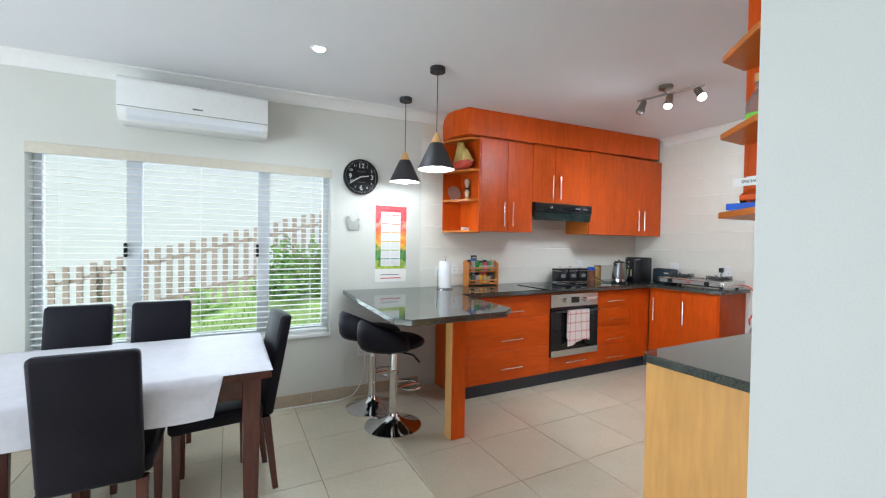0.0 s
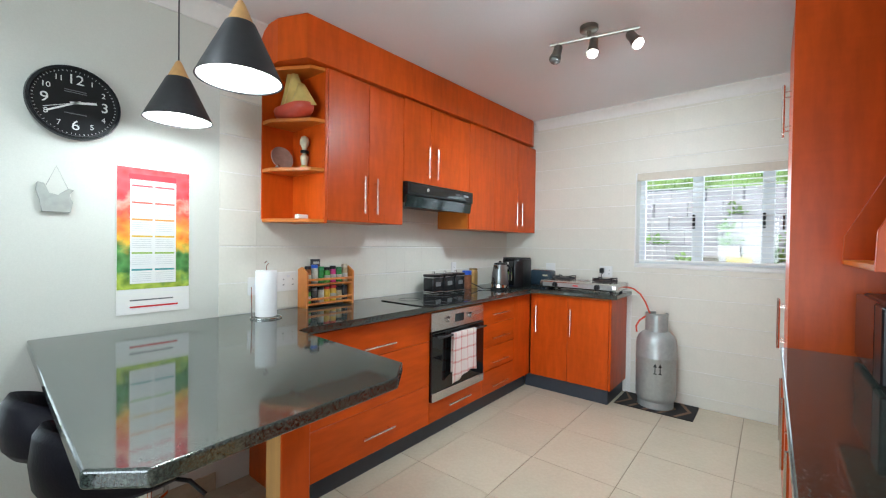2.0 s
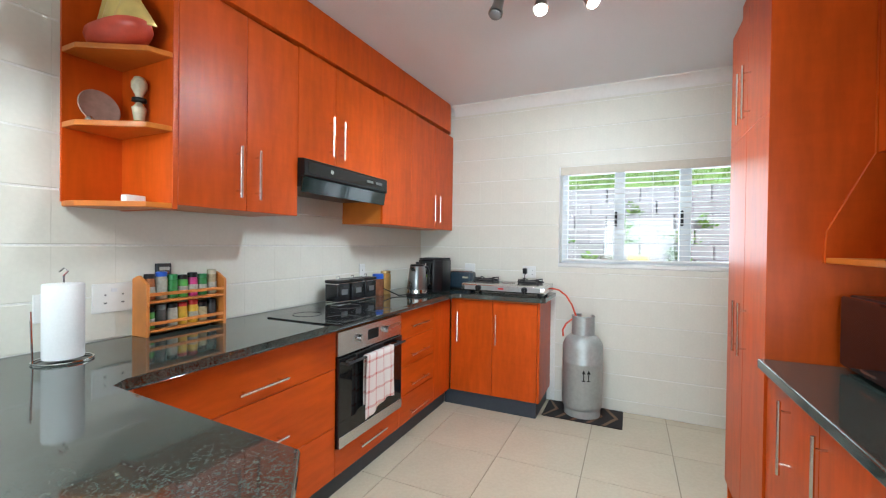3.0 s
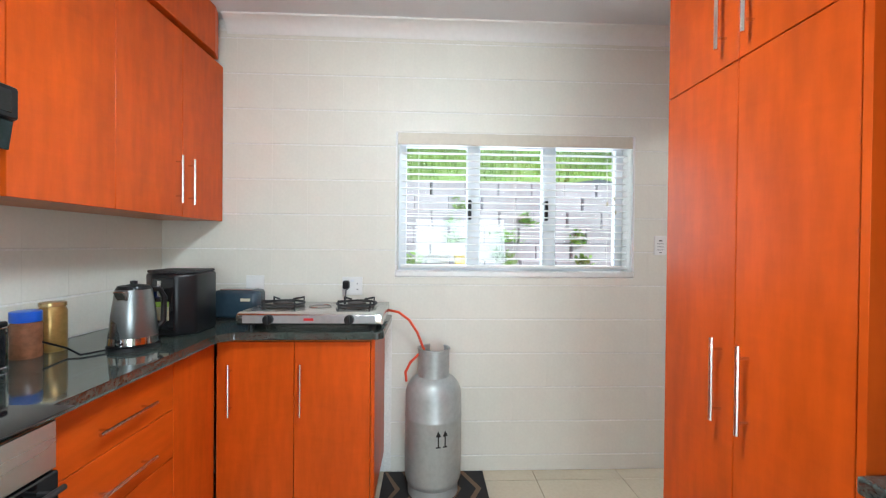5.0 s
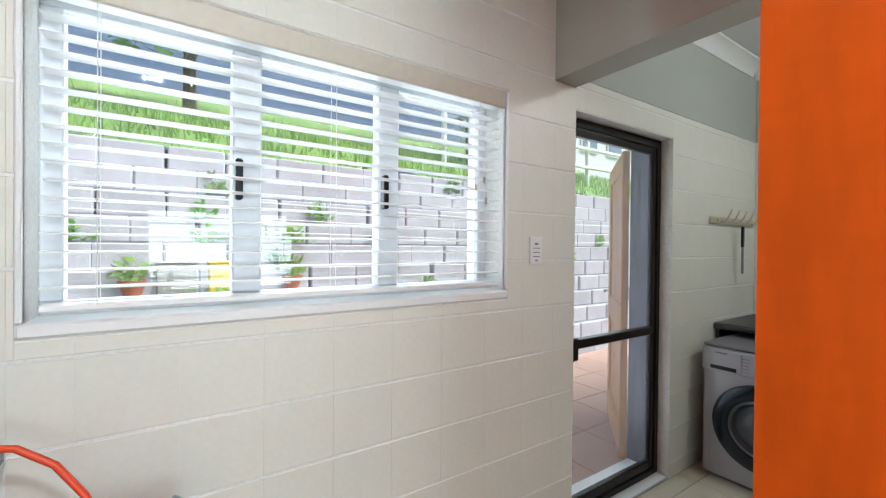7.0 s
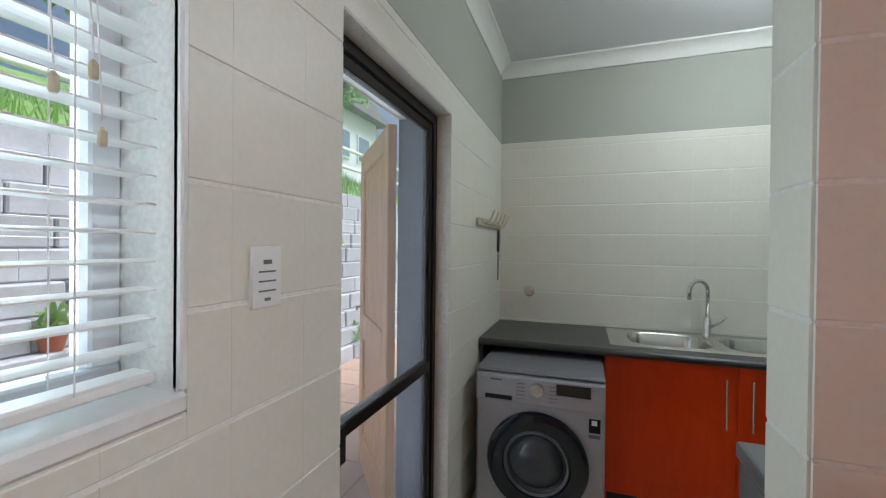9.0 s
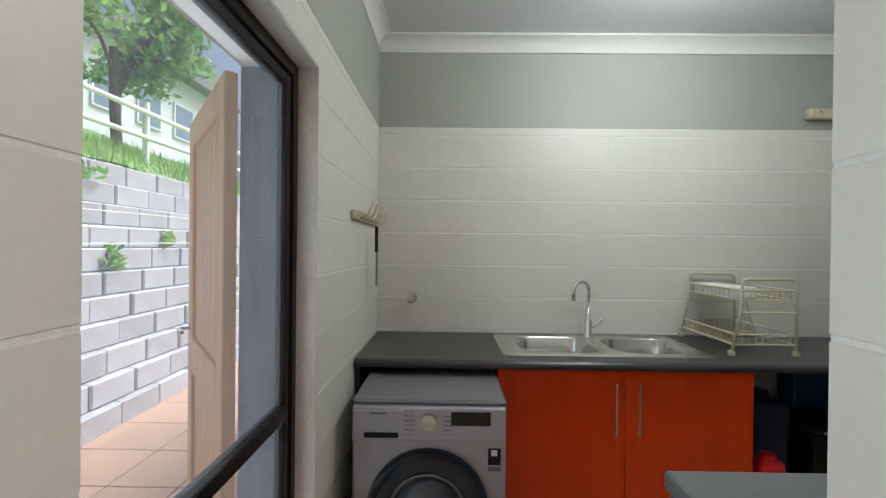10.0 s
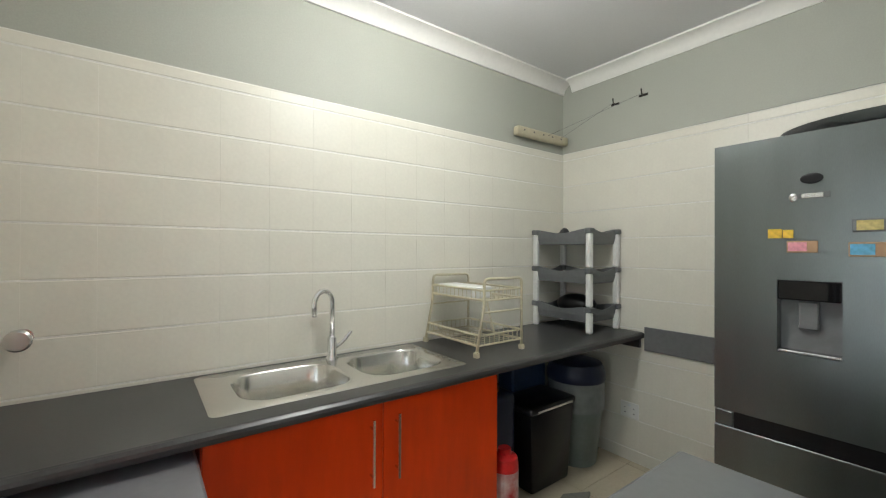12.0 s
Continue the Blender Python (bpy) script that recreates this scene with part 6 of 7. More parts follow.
def gas_cylinder():
    t = thing("gas_cylinder", CX, CY, 0, "silver painted gas cylinder standing on a mat", "gas cylinder")
    z0 = 0.008
    R = 0.150
    shoulder = [(R * math.cos(a) ** 0.75 if a < 1.5 else 0.03, z0 + 0.515 + 0.115 * math.sin(a)) for a in [radians(10 * k) for k in range(1, 9)]]
    part("tank", lathe([(0.0, z0 + 0.05), (0.10, z0 + 0.035), (R - 0.012, z0 + 0.055), (R, z0 + 0.09), (R, z0 + 0.40), (R + 0.002, z0 + 0.405), (R + 0.002, z0 + 0.415), (R, z0 + 0.42), (R, z0 + 0.515)] + shoulder + [(0.0, z0 + 0.632)], CX, CY, 48), SILVERPAINT, t, smooth=50)
    part("foot_ring", lathe([(0.128, z0), (0.135, z0), (0.135, z0 + 0.055), (0.128, z0 + 0.055), (0.128, z0)], CX, CY, 40, caps=False), SILVERPAINT, t, smooth=40)
    bm = bmesh.new()
    seg = 44
    rows = []
    for i in range(seg + 1):
        a = radians(15 + 300 * i / seg)
        ring = []
        for r, z in ((0.080, 0.60), (0.084, 0.60), (0.084, 0.765), (0.080, 0.765)):
            ring.append(bm.verts.new((CX + r * math.cos(a), CY + r * math.sin(a), z)))
        rows.append(ring)
    for a, b2 in zip(rows, rows[1:]):
        for k in range(4):
            bm.faces.new((a[k], a[(k + 1) % 4], b2[(k + 1) % 4], b2[k]))
    bm.faces.new(rows[0][::-1])
    bm.faces.new(rows[-1])
    part("collar", bm, SILVERPAINT, t, smooth=40)
    part("collar_rim", tube([(CX + 0.083 * math.cos(radians(15 + 300 * i / 30)), CY + 0.083 * math.sin(radians(15 + 300 * i / 30)), 0.768) for i in range(31)], 0.006, 8), SILVERPAINT, t, smooth="all")
    part("valve", lathe([(0.016, 0.63), (0.016, 0.68), (0.022, 0.685), (0.022, 0.71), (0.0, 0.712)], CX, CY, 16), mat("brass", (0.55, 0.38, 0.14), 0.3, 0.9), t, "brass valve", smooth=40)
    for s in (-0.018, 0.018):
        a = radians(196) + s / R
        cx, cy = CX + (R + 0.0012) * math.cos(a), CY + (R + 0.0012) * math.sin(a)
        tx, ty = -math.sin(a), math.cos(a)
        for nm, pts in (("arrow_head", [(-0.014, 0.355), (0.014, 0.355), (0.0, 0.385)]), ("arrow_shaft", [(-0.0035, 0.305), (0.0035, 0.305), (0.0035, 0.357), (-0.0035, 0.357)]), ("arrow_foot", [(-0.012, 0.298), (0.012, 0.298), (0.012, 0.305), (-0.012, 0.305)])):
            bm = bmesh.new()
            lo = [bm.verts.new((cx + tx * u, cy + ty * u, z)) for u, z in pts]
            hi = [bm.verts.new((cx + tx * u + 0.0008 * math.cos(a), cy + ty * u + 0.0008 * math.sin(a), z)) for u, z in pts]
            bm.faces.new(lo)
            bm.faces.new(hi[::-1])
            for i in range(len(pts)):
                j = (i + 1) % len(pts)
                bm.faces.new((lo[i], lo[j], hi[j], hi[i]))
            part(nm, bm, BLACK, t)
    h = thing("gas_hose", 4.45, 2.0, 0.69, "orange-red rubber gas hose from stove to cylinder", "hose")
    part("hose", tube([(4.44, 2.12, 0.965), (4.43, 2.06, 0.955), (4.41, 2.0, 0.915), (4.395, 1.955, 0.85), (4.39, 1.925, 0.775), (4.388, 1.90, 0.72), (4.386, 1.875, 0.69)], 0.007, 10), REDHOSE, h, smooth="all")
    part("hose_loop", tube([(4.37, 1.945, 0.74), (4.355, 1.99, 0.70), (4.35, 2.015, 0.65), (4.352, 2.01, 0.60)], 0.007, 10), REDHOSE, h, smooth="all")


gas_cylinder()
mt = thing("floor_mat", 4.38, 1.86, 0, "black mat with brown chevron stripes under the cylinder", "mat")
part("mat_base", box(4.205, 4.555, 1.57, 2.145, 0.0005, 0.006, 0.002), mat("black_rubber_mat", (0.012, 0.011, 0.011), 0.8, bump=0.1), mt)
CHEV = mat("brown_chevron", (0.16, 0.10, 0.06), 0.85, bump=0.1)
for k in range(5):
    y = 1.60 + k * 0.11
    for s in (0, 1):
        a = [(4.21 + 0.17 * s, y + 0.085 * (1 - s)), (4.21 + 0.17 * s, y + 0.028 + 0.085 * (1 - s)), (4.38 + 0.17 * s, y + 0.028 + 0.085 * s), (4.38 + 0.17 * s, y + 0.085 * s)]
        part("chevron", prism([(p2[0], min(p2[1], 2.14)) for p2 in a], 0.0062, 0.0078), CHEV, mt)

# things on the south shelves
GREENGL = mat("green_bottle_glass", (0.10, 0.30, 0.06), 0.08, vary=0.2, glass=0.5)
CLEARGL = mat("clear_bottle_glass", (0.75, 0.78, 0.74), 0.05, vary=0.05, bump=0, glass=0.85)
for x, y, r, h, m, lb in ((1.60, 0.72, 0.040, 0.15, CLEARGL, "clear glass bottle with cork and green label"), (1.675, 0.62, 0.038, 0.16, GREENGL, "slim green glass bottle on the shelf")):
    z = 1.7575
    t = thing("bottle", x, y, z, lb, "bottle", "bottles on the shelf")
    part("glass", lathe([(0.0, z), (r, z), (r, z + h * 0.55), (r * 0.45, z + h * 0.78), (r * 0.36, z + h * 0.82), (r * 0.36, z + h), (0.0, z + h)], x, y, 20), m, t, smooth=40)
    part("cork", lathe([(r * 0.32, z + h), (r * 0.42, z + h + 0.004), (r * 0.42, z + h + 0.03), (0.0, z + h + 0.03)], x, y, 14), PALEWOOD, t, "cork stopper", smooth=40)
    part("label", lathe([(r + 0.0006, z + 0.012), (r + 0.0006, z + 0.042)], x, y, 20, caps=False), mat("lime_label", (0.22, 0.62, 0.05), 0.5), t, "lime green label")
jar("storage_jar", 1.62, 0.66, 2.0425, 0.06, 0.22, CLEARGL, STEEL, "tall clear glass storage jar with metal lid", "", lidh=0.02)


def toy_car_box():
    z = 1.4675
    t = thing("toy_car_box", 1.62, 0.70, z, "boxed orange toy car in white and blue packaging", "toy box")
    x0, x1, y0, y1 = 1.515, 1.735, 0.655, 0.775
    part("base", box(x0, x1, y0, y1, z, z + 0.022, 0.001), BLUEP, t, "blue carton base")
    part("back", box(x0, x1, y0, y0 + 0.003, z + 0.0225, z + 0.105), WHITEP, t)
    part("top", box(x0, x1, y0, y0 + 0.06, z + 0.1055, z + 0.108), WHITEP, t)
    part("side", box(x0, x0 + 0.002, y0 + 0.0032, y1 - 0.02, z + 0.078, z + 0.105), WHITEP, t)
    text(t, "lettering", "SPECIAL", Matrix.Translation((x0 - 0.0006, 0.705, z + 0.092)) @ Matrix.Rotation(radians(-90), 4, "Z") @ Matrix.Rotation(radians(90), 4, "X"), 0.013, BLACK)
    OR = mat("orange_car_paint", (0.70, 0.10, 0.01), 0.2, coat=0.4, vary=0.05)
    c = part("car_body", prism([(x0 + 0.02, z + 0.032), (x1 - 0.02, z + 0.032), (x1 - 0.022, z + 0.05), (x1 - 0.07, z + 0.056), (x1 - 0.095, z + 0.075), (x0 + 0.07, z + 0.075), (x0 + 0.045, z + 0.056), (x0 + 0.02, z + 0.052)], y0 + 0.02, y1 - 0.03, 0.004, axis="y", seg=1), OR, t, "orange toy car")
    for x in (x0 + 0.055, x1 - 0.055):
        bm = lathe([(0.0, 0), (0.014, 0), (0.014, 0.01), (0.0, 0.01)], 0, 0, 14)
        bm.transform(Matrix.Translation((x, y1 - 0.022, z + 0.037)) @ Matrix.Rotation(radians(90), 4, "X"))
        part("car_wheel", bm, BLACK, c)


toy_car_box()

# ---- utility room things ----


def dish_rack():
    t = thing("dish_rack", 2.52, -1.53, ZU, "cream plastic-coated two-tier dish rack", "dish rack")
    x0, x1, xt, y0, y1 = 2.385, 2.705, 2.655, -1.745, -1.305
    z = ZU

    def left(h):
        return xt if h > 0.25 else x1 + (xt - x1) * h / 0.25
    for y in (y0, y1):
        part("end_frame", tube([(x0, y, z + 0.012), (x0, y, z + 0.355), (x0 + 0.006, y, z + 0.375), (x0 + 0.025, y, z + 0.382), (xt - 0.025, y, z + 0.382), (xt - 0.006, y, z + 0.375), (xt, y, z + 0.355), (xt, y, z + 0.25), (x1, y, z + 0.012)], 0.0075, 8), CREAMP, t, smooth="all")
        for h in (0.055, 0.105, 0.215, 0.275, 0.325):
            part("end_bar", tube([(x0, y, z + h), (left(h), y, z + h)], 0.005, 6), CREAMP, t)
        for k in range(1, 9):
            x = x0 + k * (left(0.1) - x0) / 9
            part("wire", tube([(x, y, z + 0.055), (x, y, z + 0.105)], 0.0026, 5), CREAMP, t)
            part("wire", tube([(x * 0.85 + x0 * 0.15, y, z + 0.275), (x * 0.85 + x0 * 0.15, y, z + 0.325)], 0.0026, 5), CREAMP, t)
    for h in (0.055, 0.105, 0.275, 0.325):
        for x in (x0, left(h)):
            part("rail", tube([(x, y0, z + h), (x, y1, z + h)], 0.006, 6), CREAMP, t)
    for k in range(12):
        y = y0 + 0.03 + k * (y1 - y0 - 0.06) / 11
        part("wire", tube([(x0, y, z + 0.105), (x0 + 0.002, y, z + 0.050), (left(0.05) - 0.002, y, z + 0.050), (left(0.105), y, z + 0.105)], 0.0020, 5), CREAMP, t)
        part("wire", tube([(x0, y, z + 0.325), (x0, y, z + 0.270), (xt, y, z + 0.270), (xt, y, z + 0.325)], 0.0020, 5), CREAMP, t)
    part("top_tray", box(x0 + 0.12, xt - 0.008, y0 + 0.03, y1 - 0.10, z + 0.2735, z + 0.335, 0.006), WHITEP, t, "white cutlery tray")
    part("brace", tube([(xt - 0.02, y1 - 0.002, z + 0.275), (x0 + 0.20, y1 - 0.002, z + 0.105)], 0.005, 6), CREAMP, t)
    for x in (x0, x1):
        for y in (y0, y1):
            part("foot", box(x - 0.012, x + 0.012, y - 0.014, y + 0.014, z, z + 0.026, 0.003), CREAMP, t)


dish_rack()


def shelf_rack():
    t = thing("storage_rack", 1.58, -1.55, ZU, "grey plastic basket rack with white posts", "rack")
    x0, x1, y0, y1, z = 1.440, 1.750, -1.745, -1.315, ZU
    for x in (x0, x1):
        for y in (y0, y1):
            for s in range(3):
                part("post", box(x - 0.019, x + 0.019, y - 0.019, y + 0.019, z + (0.0, 0.170, 0.417)[s], z + (0.135, 0.382, 0.639)[s], 0.008), WHITEP, t)
                part("collar", box(x - 0.025, x + 0.025, y - 0.025, y + 0.025, z + (0.1355, 0.3825, 0.6395)[s], z + (0.1695, 0.4165, 0.672)[s], 0.006), GREYP, t, "grey post collar")
    for zb in (0.113, 0.360, 0.615):
        b2 = bmesh.new()
        n = 20
        rows = []
        outl = [(x0, y0), (x1, y0), (x1, y1), (x0, y1)]
        pts = []
        for i in range(4):
            a, c2 = outl[i], outl[(i + 1) % 4]
            for k in range(n):
                f = k / n
                dip = 0.026 * math.sin(math.pi * f) ** 2 if i in (1, 3) or i in (0, 2) else 0
                pts.append((a[0] + (c2[0] - a[0]) * f, a[1] + (c2[1] - a[1]) * f, dip))
        mx, my = (x0 + x1) / 2, (y0 + y1) / 2
        rings = []
        for sc, dz in ((0.99, 0.055), (1.03, 0.056), (1.02, 0.0), (0.95, -0.045), (0.91, -0.045), (0.96, 0.02)):
            rings.append([b2.verts.new((mx + (p2[0] - mx) * sc, my + (p2[1] - my) * sc, z + zb + dz - (p2[2] if dz > 0.01 else 0))) for p2 in pts])
        for a, c2 in zip(rings, rings[1:] + rings[:1]):
            for i in range(len(pts)):
                j = (i + 1) % len(pts)
                b2.faces.new((a[i], a[j], c2[j], c2[i]))
        bk2 = part("basket", b2, GREYP, t, "grey plastic basket")
        part("basket_floor", box(x0 + 0.02, x1 - 0.02, y0 + 0.02, y1 - 0.02, z + zb - 0.045, z + zb - 0.038), GREYP, bk2)
    single("black_bag", ball(1.55, -1.55, z + 0.0755 + 0.075, 0.10, 0.15, 0.075), BLACK, "black bundle lying in the lowest basket", "bag", smooth="all")
    single("onion", ball(1.63, -1.38, z + 0.0755 + 0.03, 0.032, 0.032, 0.03), mat("onion_skin", (0.55, 0.36, 0.20), 0.5), "small pale onion in the lowest basket", "vegetable", smooth="all")
    single("black_pouch", ball(1.62, -1.60, z + 0.578 + 0.055, 0.05, 0.03, 0.055), BLACKMAT, "small black object in the top basket", "pouch", smooth="all")


shelf_rack()


def bin_(name, x, y, w, d, h, body, lid, label):
    t = thing(name, x, y, 0, label, "bin", "bins under the worktop")
    bm = box(x - w / 2, x + w / 2, y - d / 2, y + d / 2, 0, h, 0.02, seg=2)
    for v in bm.verts:
        k = 0.84 + 0.16 * v.co.z / h
        v.co.x, v.co.y = x + (v.co.x - x) * k, y + (v.co.y - y) * k
    part("tub", bm, body, t, smooth=40)
    part("lid", box(x - w / 2 - 0.008, x + w / 2 + 0.008, y - d / 2 - 0.008, y + d / 2 + 0.008, h + 0.001, h + 0.045, 0.018, seg=3), lid, t, smooth=40)
    return t


NAVY = mat("navy_plastic", (0.012, 0.018, 0.05), 0.35, vary=0.15)
DKGREEN = mat("grey_green_plastic", (0.16, 0.19, 0.18), 0.4, vary=0.1)
rbn = thing("round_bin", 1.67, -1.47, 0, "round grey bin with navy blue swing lid", "bin", "bins under the worktop")
part("tub", lathe([(0.0, 0), (0.125, 0), (0.132, 0.012), (0.172, 0.40), (0.176, 0.41), (0.178, 0.53), (0.182, 0.545), (0.0, 0.545)], 1.67, -1.47, 32), DKGREEN, rbn, smooth=35)
part("lid", lathe([(0.186, 0.546), (0.190, 0.556), (0.188, 0.60), (0.165, 0.655), (0.10, 0.675), (0.0, 0.678)], 1.67, -1.47, 32), NAVY, rbn, "navy blue lid", smooth=50)
part("bin_bag", lathe([(0.1795, 0.36), (0.1835, 0.40), (0.1815, 0.47), (0.1850, 0.544)], 1.67, -1.47, 32, caps=False), mat("grey_bin_bag", (0.20, 0.22, 0.22), 0.35, vary=0.2, grain=20, bump=0.4), rbn, "grey bag folded over the rim", smooth="all")
bb = bin_("black_bin", 2.07, -1.465, 0.40, 0.26, 0.46, BLACK, BLACK, "black pedal bin with a bag over its rim")
part("rim_bar", box(1.90, 2.22, -1.336, -1.324, 0.468, 0.484, 0.004), STEEL, bb, "steel rim bar")
single("blue_box", box(1.82, 2.14, -1.735, -1.60, 0.0, 0.70, 0.01), mat("dark_blue_crate", (0.012, 0.035, 0.10), 0.45, vary=0.2), "dark blue plastic box behind the bins", "box")
wb = thing("water_container", 2.42, -1.5, 0, "dark blue water container under the worktop", "container")
part("tank", box(2.31, 2.53, -1.66, -1.40, 0, 0.60, 0.04, seg=3), NAVY, wb, smooth=45)
part("cap", lathe([(0.045, 0.60), (0.045, 0.635), (0.0, 0.64)], 2.42, -1.50, 18), BLACK, wb, smooth=40)
rb = thing("red_bottle", 2.545, -1.27, 0, "red plastic bottle with white lettering", "bottle")
part("bottle_body", lathe([(0.0, 0), (0.066, 0.0), (0.070, 0.02), (0.070, 0.33), (0.064, 0.36), (0.035, 0.375), (0.032, 0.40), (0.0, 0.40)], 2.545, -1.27, 24), REDP, rb, smooth=40)
part("print_bar", lathe([(0.0708, 0.16), (0.0708, 0.30)], 2.545, -1.27, 24, caps=False), mat("red_and_white_print", (0.60, 0.03, 0.03), 0.35, vary=0.2, grain=9, big=14, tint=(0.8, 0.75, 0.72)), rb, "white print")
single("floor_cloth", prism([(1.95, -1.17), (2.35, -0.98), (2.62, -0.93), (2.52, -1.12), (2.1, -1.25)], 0.0005, 0.022, 0.008), mat("grey_floor_cloth", (0.20, 0.20, 0.18), 0.95, vary=0.15, bump=0.3), "folded grey cloth on the floor by the bins", "cloth")
wl = thing("wall_board", XW, -0.95, 0.75, "grey board fixed along the wall behind the worktop", "wall board")
part("board", box(XW + 0.0065, XW + 0.020, -1.135, -0.53, 0.755, 0.905, 0.002), GREYP, wl)


def clothes_line():
    t = thing("clothes_line_reel", 1.69, YS, 2.22, "cream wall-mounted retractable clothes line", "clothes line")
    part("casing", box(1.415, 1.965, YS + 0.007, YS + 0.062, 2.19, 2.255, 0.014, seg=2), CREAMP, t, smooth=45)
    for k in range(5):
        part("line_outlet", box(1.50 + k * 0.10, 1.512 + k * 0.10, YS + 0.0615, YS + 0.064, 2.222, 2.232), GREYP, t)
    for x, y, z in ((1.52, -1.345, 2.405), (1.66, -1.15, 2.41)):
        part("line", tube([(x, YS + 0.06, 2.227), (XW + 0.04, y, z)], 0.0012, 5), GREYP, t, "thin grey cord pulled out to the hook")
    for nm, y, z in (("wall_hook", -1.345, 2.405), ("wall_hook", -1.15, 2.41)):
        h = thing(nm, XW, y, z, "small dark metal hook screwed into the wall", "hook", "wall hooks")
        part("plate", box(XW + 0.0005, XW + 0.008, y - 0.03, y + 0.03, z - 0.008, z + 0.008, 0.002), BRONZE, h)
        part("prong", tube([(XW + 0.006, y, z), (XW + 0.04, y + 0.005, z), (XW + 0.05, y + 0.008, z + 0.03)], 0.004, 6), BRONZE, h)


clothes_line()


def hook_rack():
    t = thing("coat_hook_rail", XE, -1.30, 1.52, "cream plastic hook rail on the tiled wall", "hook rail")
    part("rail", box(XE - 0.024, XE - 0.0065, -1.70, -1.05, 1.512, 1.556, 0.014, seg=2), CREAMP, t, smooth=45)
    for k in range(5):
        y = -1.64 + k * 0.115
        part("hook", tube([(XE - 0.02, y, 1.53), (XE - 0.045, y, 1.525), (XE - 0.066, y - 0.01, 1.555), (XE - 0.078, y - 0.03, 1.605)], 0.006, 6), CREAMP, t, smooth="all")
        part("hook_slot", box(XE - 0.0255, XE - 0.0242, y + 0.035, y + 0.055, 1.53, 1.545), GREYP, t)
    b2 = thing("fly_swatter", XE - 0.05, -1.43, 1.19, "long brush with black grip hanging from the hook rail", "brush")
    part("grip", box(XE - 0.066, XE - 0.050, -1.442, -1.418, 1.36, 1.50, 0.004), BLACK, b2, "black grip")
    part("blade", box(XE - 0.062, XE - 0.056, -1.445, -1.415, 1.18, 1.36, 0.003), GREYP, b2)


hook_rack()
wv = thing("wall_tap", 4.345, YS, 1.09, "chrome stop valve on the tiled wall", "valve")
bm = lathe([(0.030, 0), (0.030, 0.006), (0.012, 0.010), (0.012, 0.050), (0.030, 0.052), (0.036, 0.058), (0.036, 0.072), (0.030, 0.078), (0.0, 0.080)], 0, 0, 20)
bm.transform(Matrix.Translation((4.345, YS + 0.0065, 1.09)) @ Matrix.Rotation(radians(-90), 4, "X"))
part("valve_body", bm, STEEL, wv, smooth=40)

# ornaments on the open end shelf
bt = thing("boat_ornament", 1.895, 3.27, 2.005, "model sailing boat with golden sails and red hull", "ornament")
GOLD = mat("golden_sail", (0.58, 0.42, 0.13), 0.4, 0.2, vary=0.3, grain=12)
hull = ball(1.880, 3.235, 2.062, 0.080, 0.160, 0.062, u=24, v=12)
for v in hull.verts:
    v.co.z = max(min(v.co.z, 2.068 + 0.25 * abs(v.co.y - 3.235) ** 1.5), 2.0055)
part("hull", hull, mat("red_hull", (0.50, 0.06, 0.03), 0.4), bt, smooth=50)
for dx, dy, h in ((0.025, 0.085, 0.15), (0.0, 0.025, 0.205), (-0.015, -0.045, 0.185), (-0.01, -0.10, 0.12)):
    bm = bmesh.new()
    base = Vector((1.885 + dx, 3.235 + dy, 2.066))
    ring = []
    for k in range(5):
        row = []
        for q in range(5):
            f, w = k / 4, (q - 2) / 2
            half = 0.075 * (1 - 0.8 * f)
            row.append(bm.verts.new(base + Vector((-0.035 * (1 - w * w) * (1 - 0.4 * f) + 0.5 * w * half, -w * half + 0.012 * f, h * f))))
        ring.append(row)
    for r1, r2 in zip(ring, ring[1:]):
        for q in range(4):
            bm.faces.new((r1[q], r1[q + 1], r2[q + 1], r2[q]))
    sl_ = part("sail", bm, GOLD, bt, smooth="all")
    sl_.modifiers.new("thickness", "SOLIDIFY").thickness = 0.003
BONE = mat("bone_white_glaze", (0.62, 0.54, 0.38), 0.35, vary=0.35, grain=30)
tp = thing("trophy", 1.945, 3.25, 1.735, "small gold and white figurine trophy", "trophy")
for nm, prof, m in (("plinth_block", [(0.024, 1.7355), (0.026, 1.740), (0.022, 1.758), (0.016, 1.762)], GOLD), ("lower_cup", [(0.016, 1.7625), (0.020, 1.785), (0.024, 1.81), (0.014, 1.822), (0.010, 1.830)], BONE), ("band", [(0.012, 1.8305), (0.024, 1.834), (0.024, 1.846), (0.012, 1.850)], BLACK), ("upper_cup", [(0.012, 1.8505), (0.014, 1.862), (0.026, 1.885), (0.026, 1.905), (0.016, 1.925), (0.0, 1.932)], BONE)):
    part(nm, lathe(prof, 1.945, 3.225, 18), m, tp, smooth=45)
pt = thing("ornament_plate", 1.87, 3.33, 1.735, "round brown plate standing on the shelf", "plate")
bm = lathe([(0.0, 0), (0.055, 0.0), (0.068, 0.008), (0.066, 0.011), (0.05, 0.005), (0.0, 0.005)], 0, 0, 32)
bm.transform(Matrix.Translation((1.872, 3.345, 1.803)) @ Matrix.Rotation(radians(78), 4, "X"))
part("dish", bm, mat("brown_glazed_plate", (0.42, 0.25, 0.20), 0.3, vary=0.2), pt, smooth=50)
single("small_bell", lathe([(0.0, 1.7355), (0.016, 1.7355), (0.014, 1.745), (0.008, 1.755), (0.0, 1.758)], 1.825, 3.30, 14), STEEL, "tiny metal ornament on the shelf", "ornament", smooth=50)
single("white_box", box(1.88, 1.945, 3.18, 3.215, 1.4525, 1.478, 0.002), WHITEP, "small white box on the bottom shelf", "box")

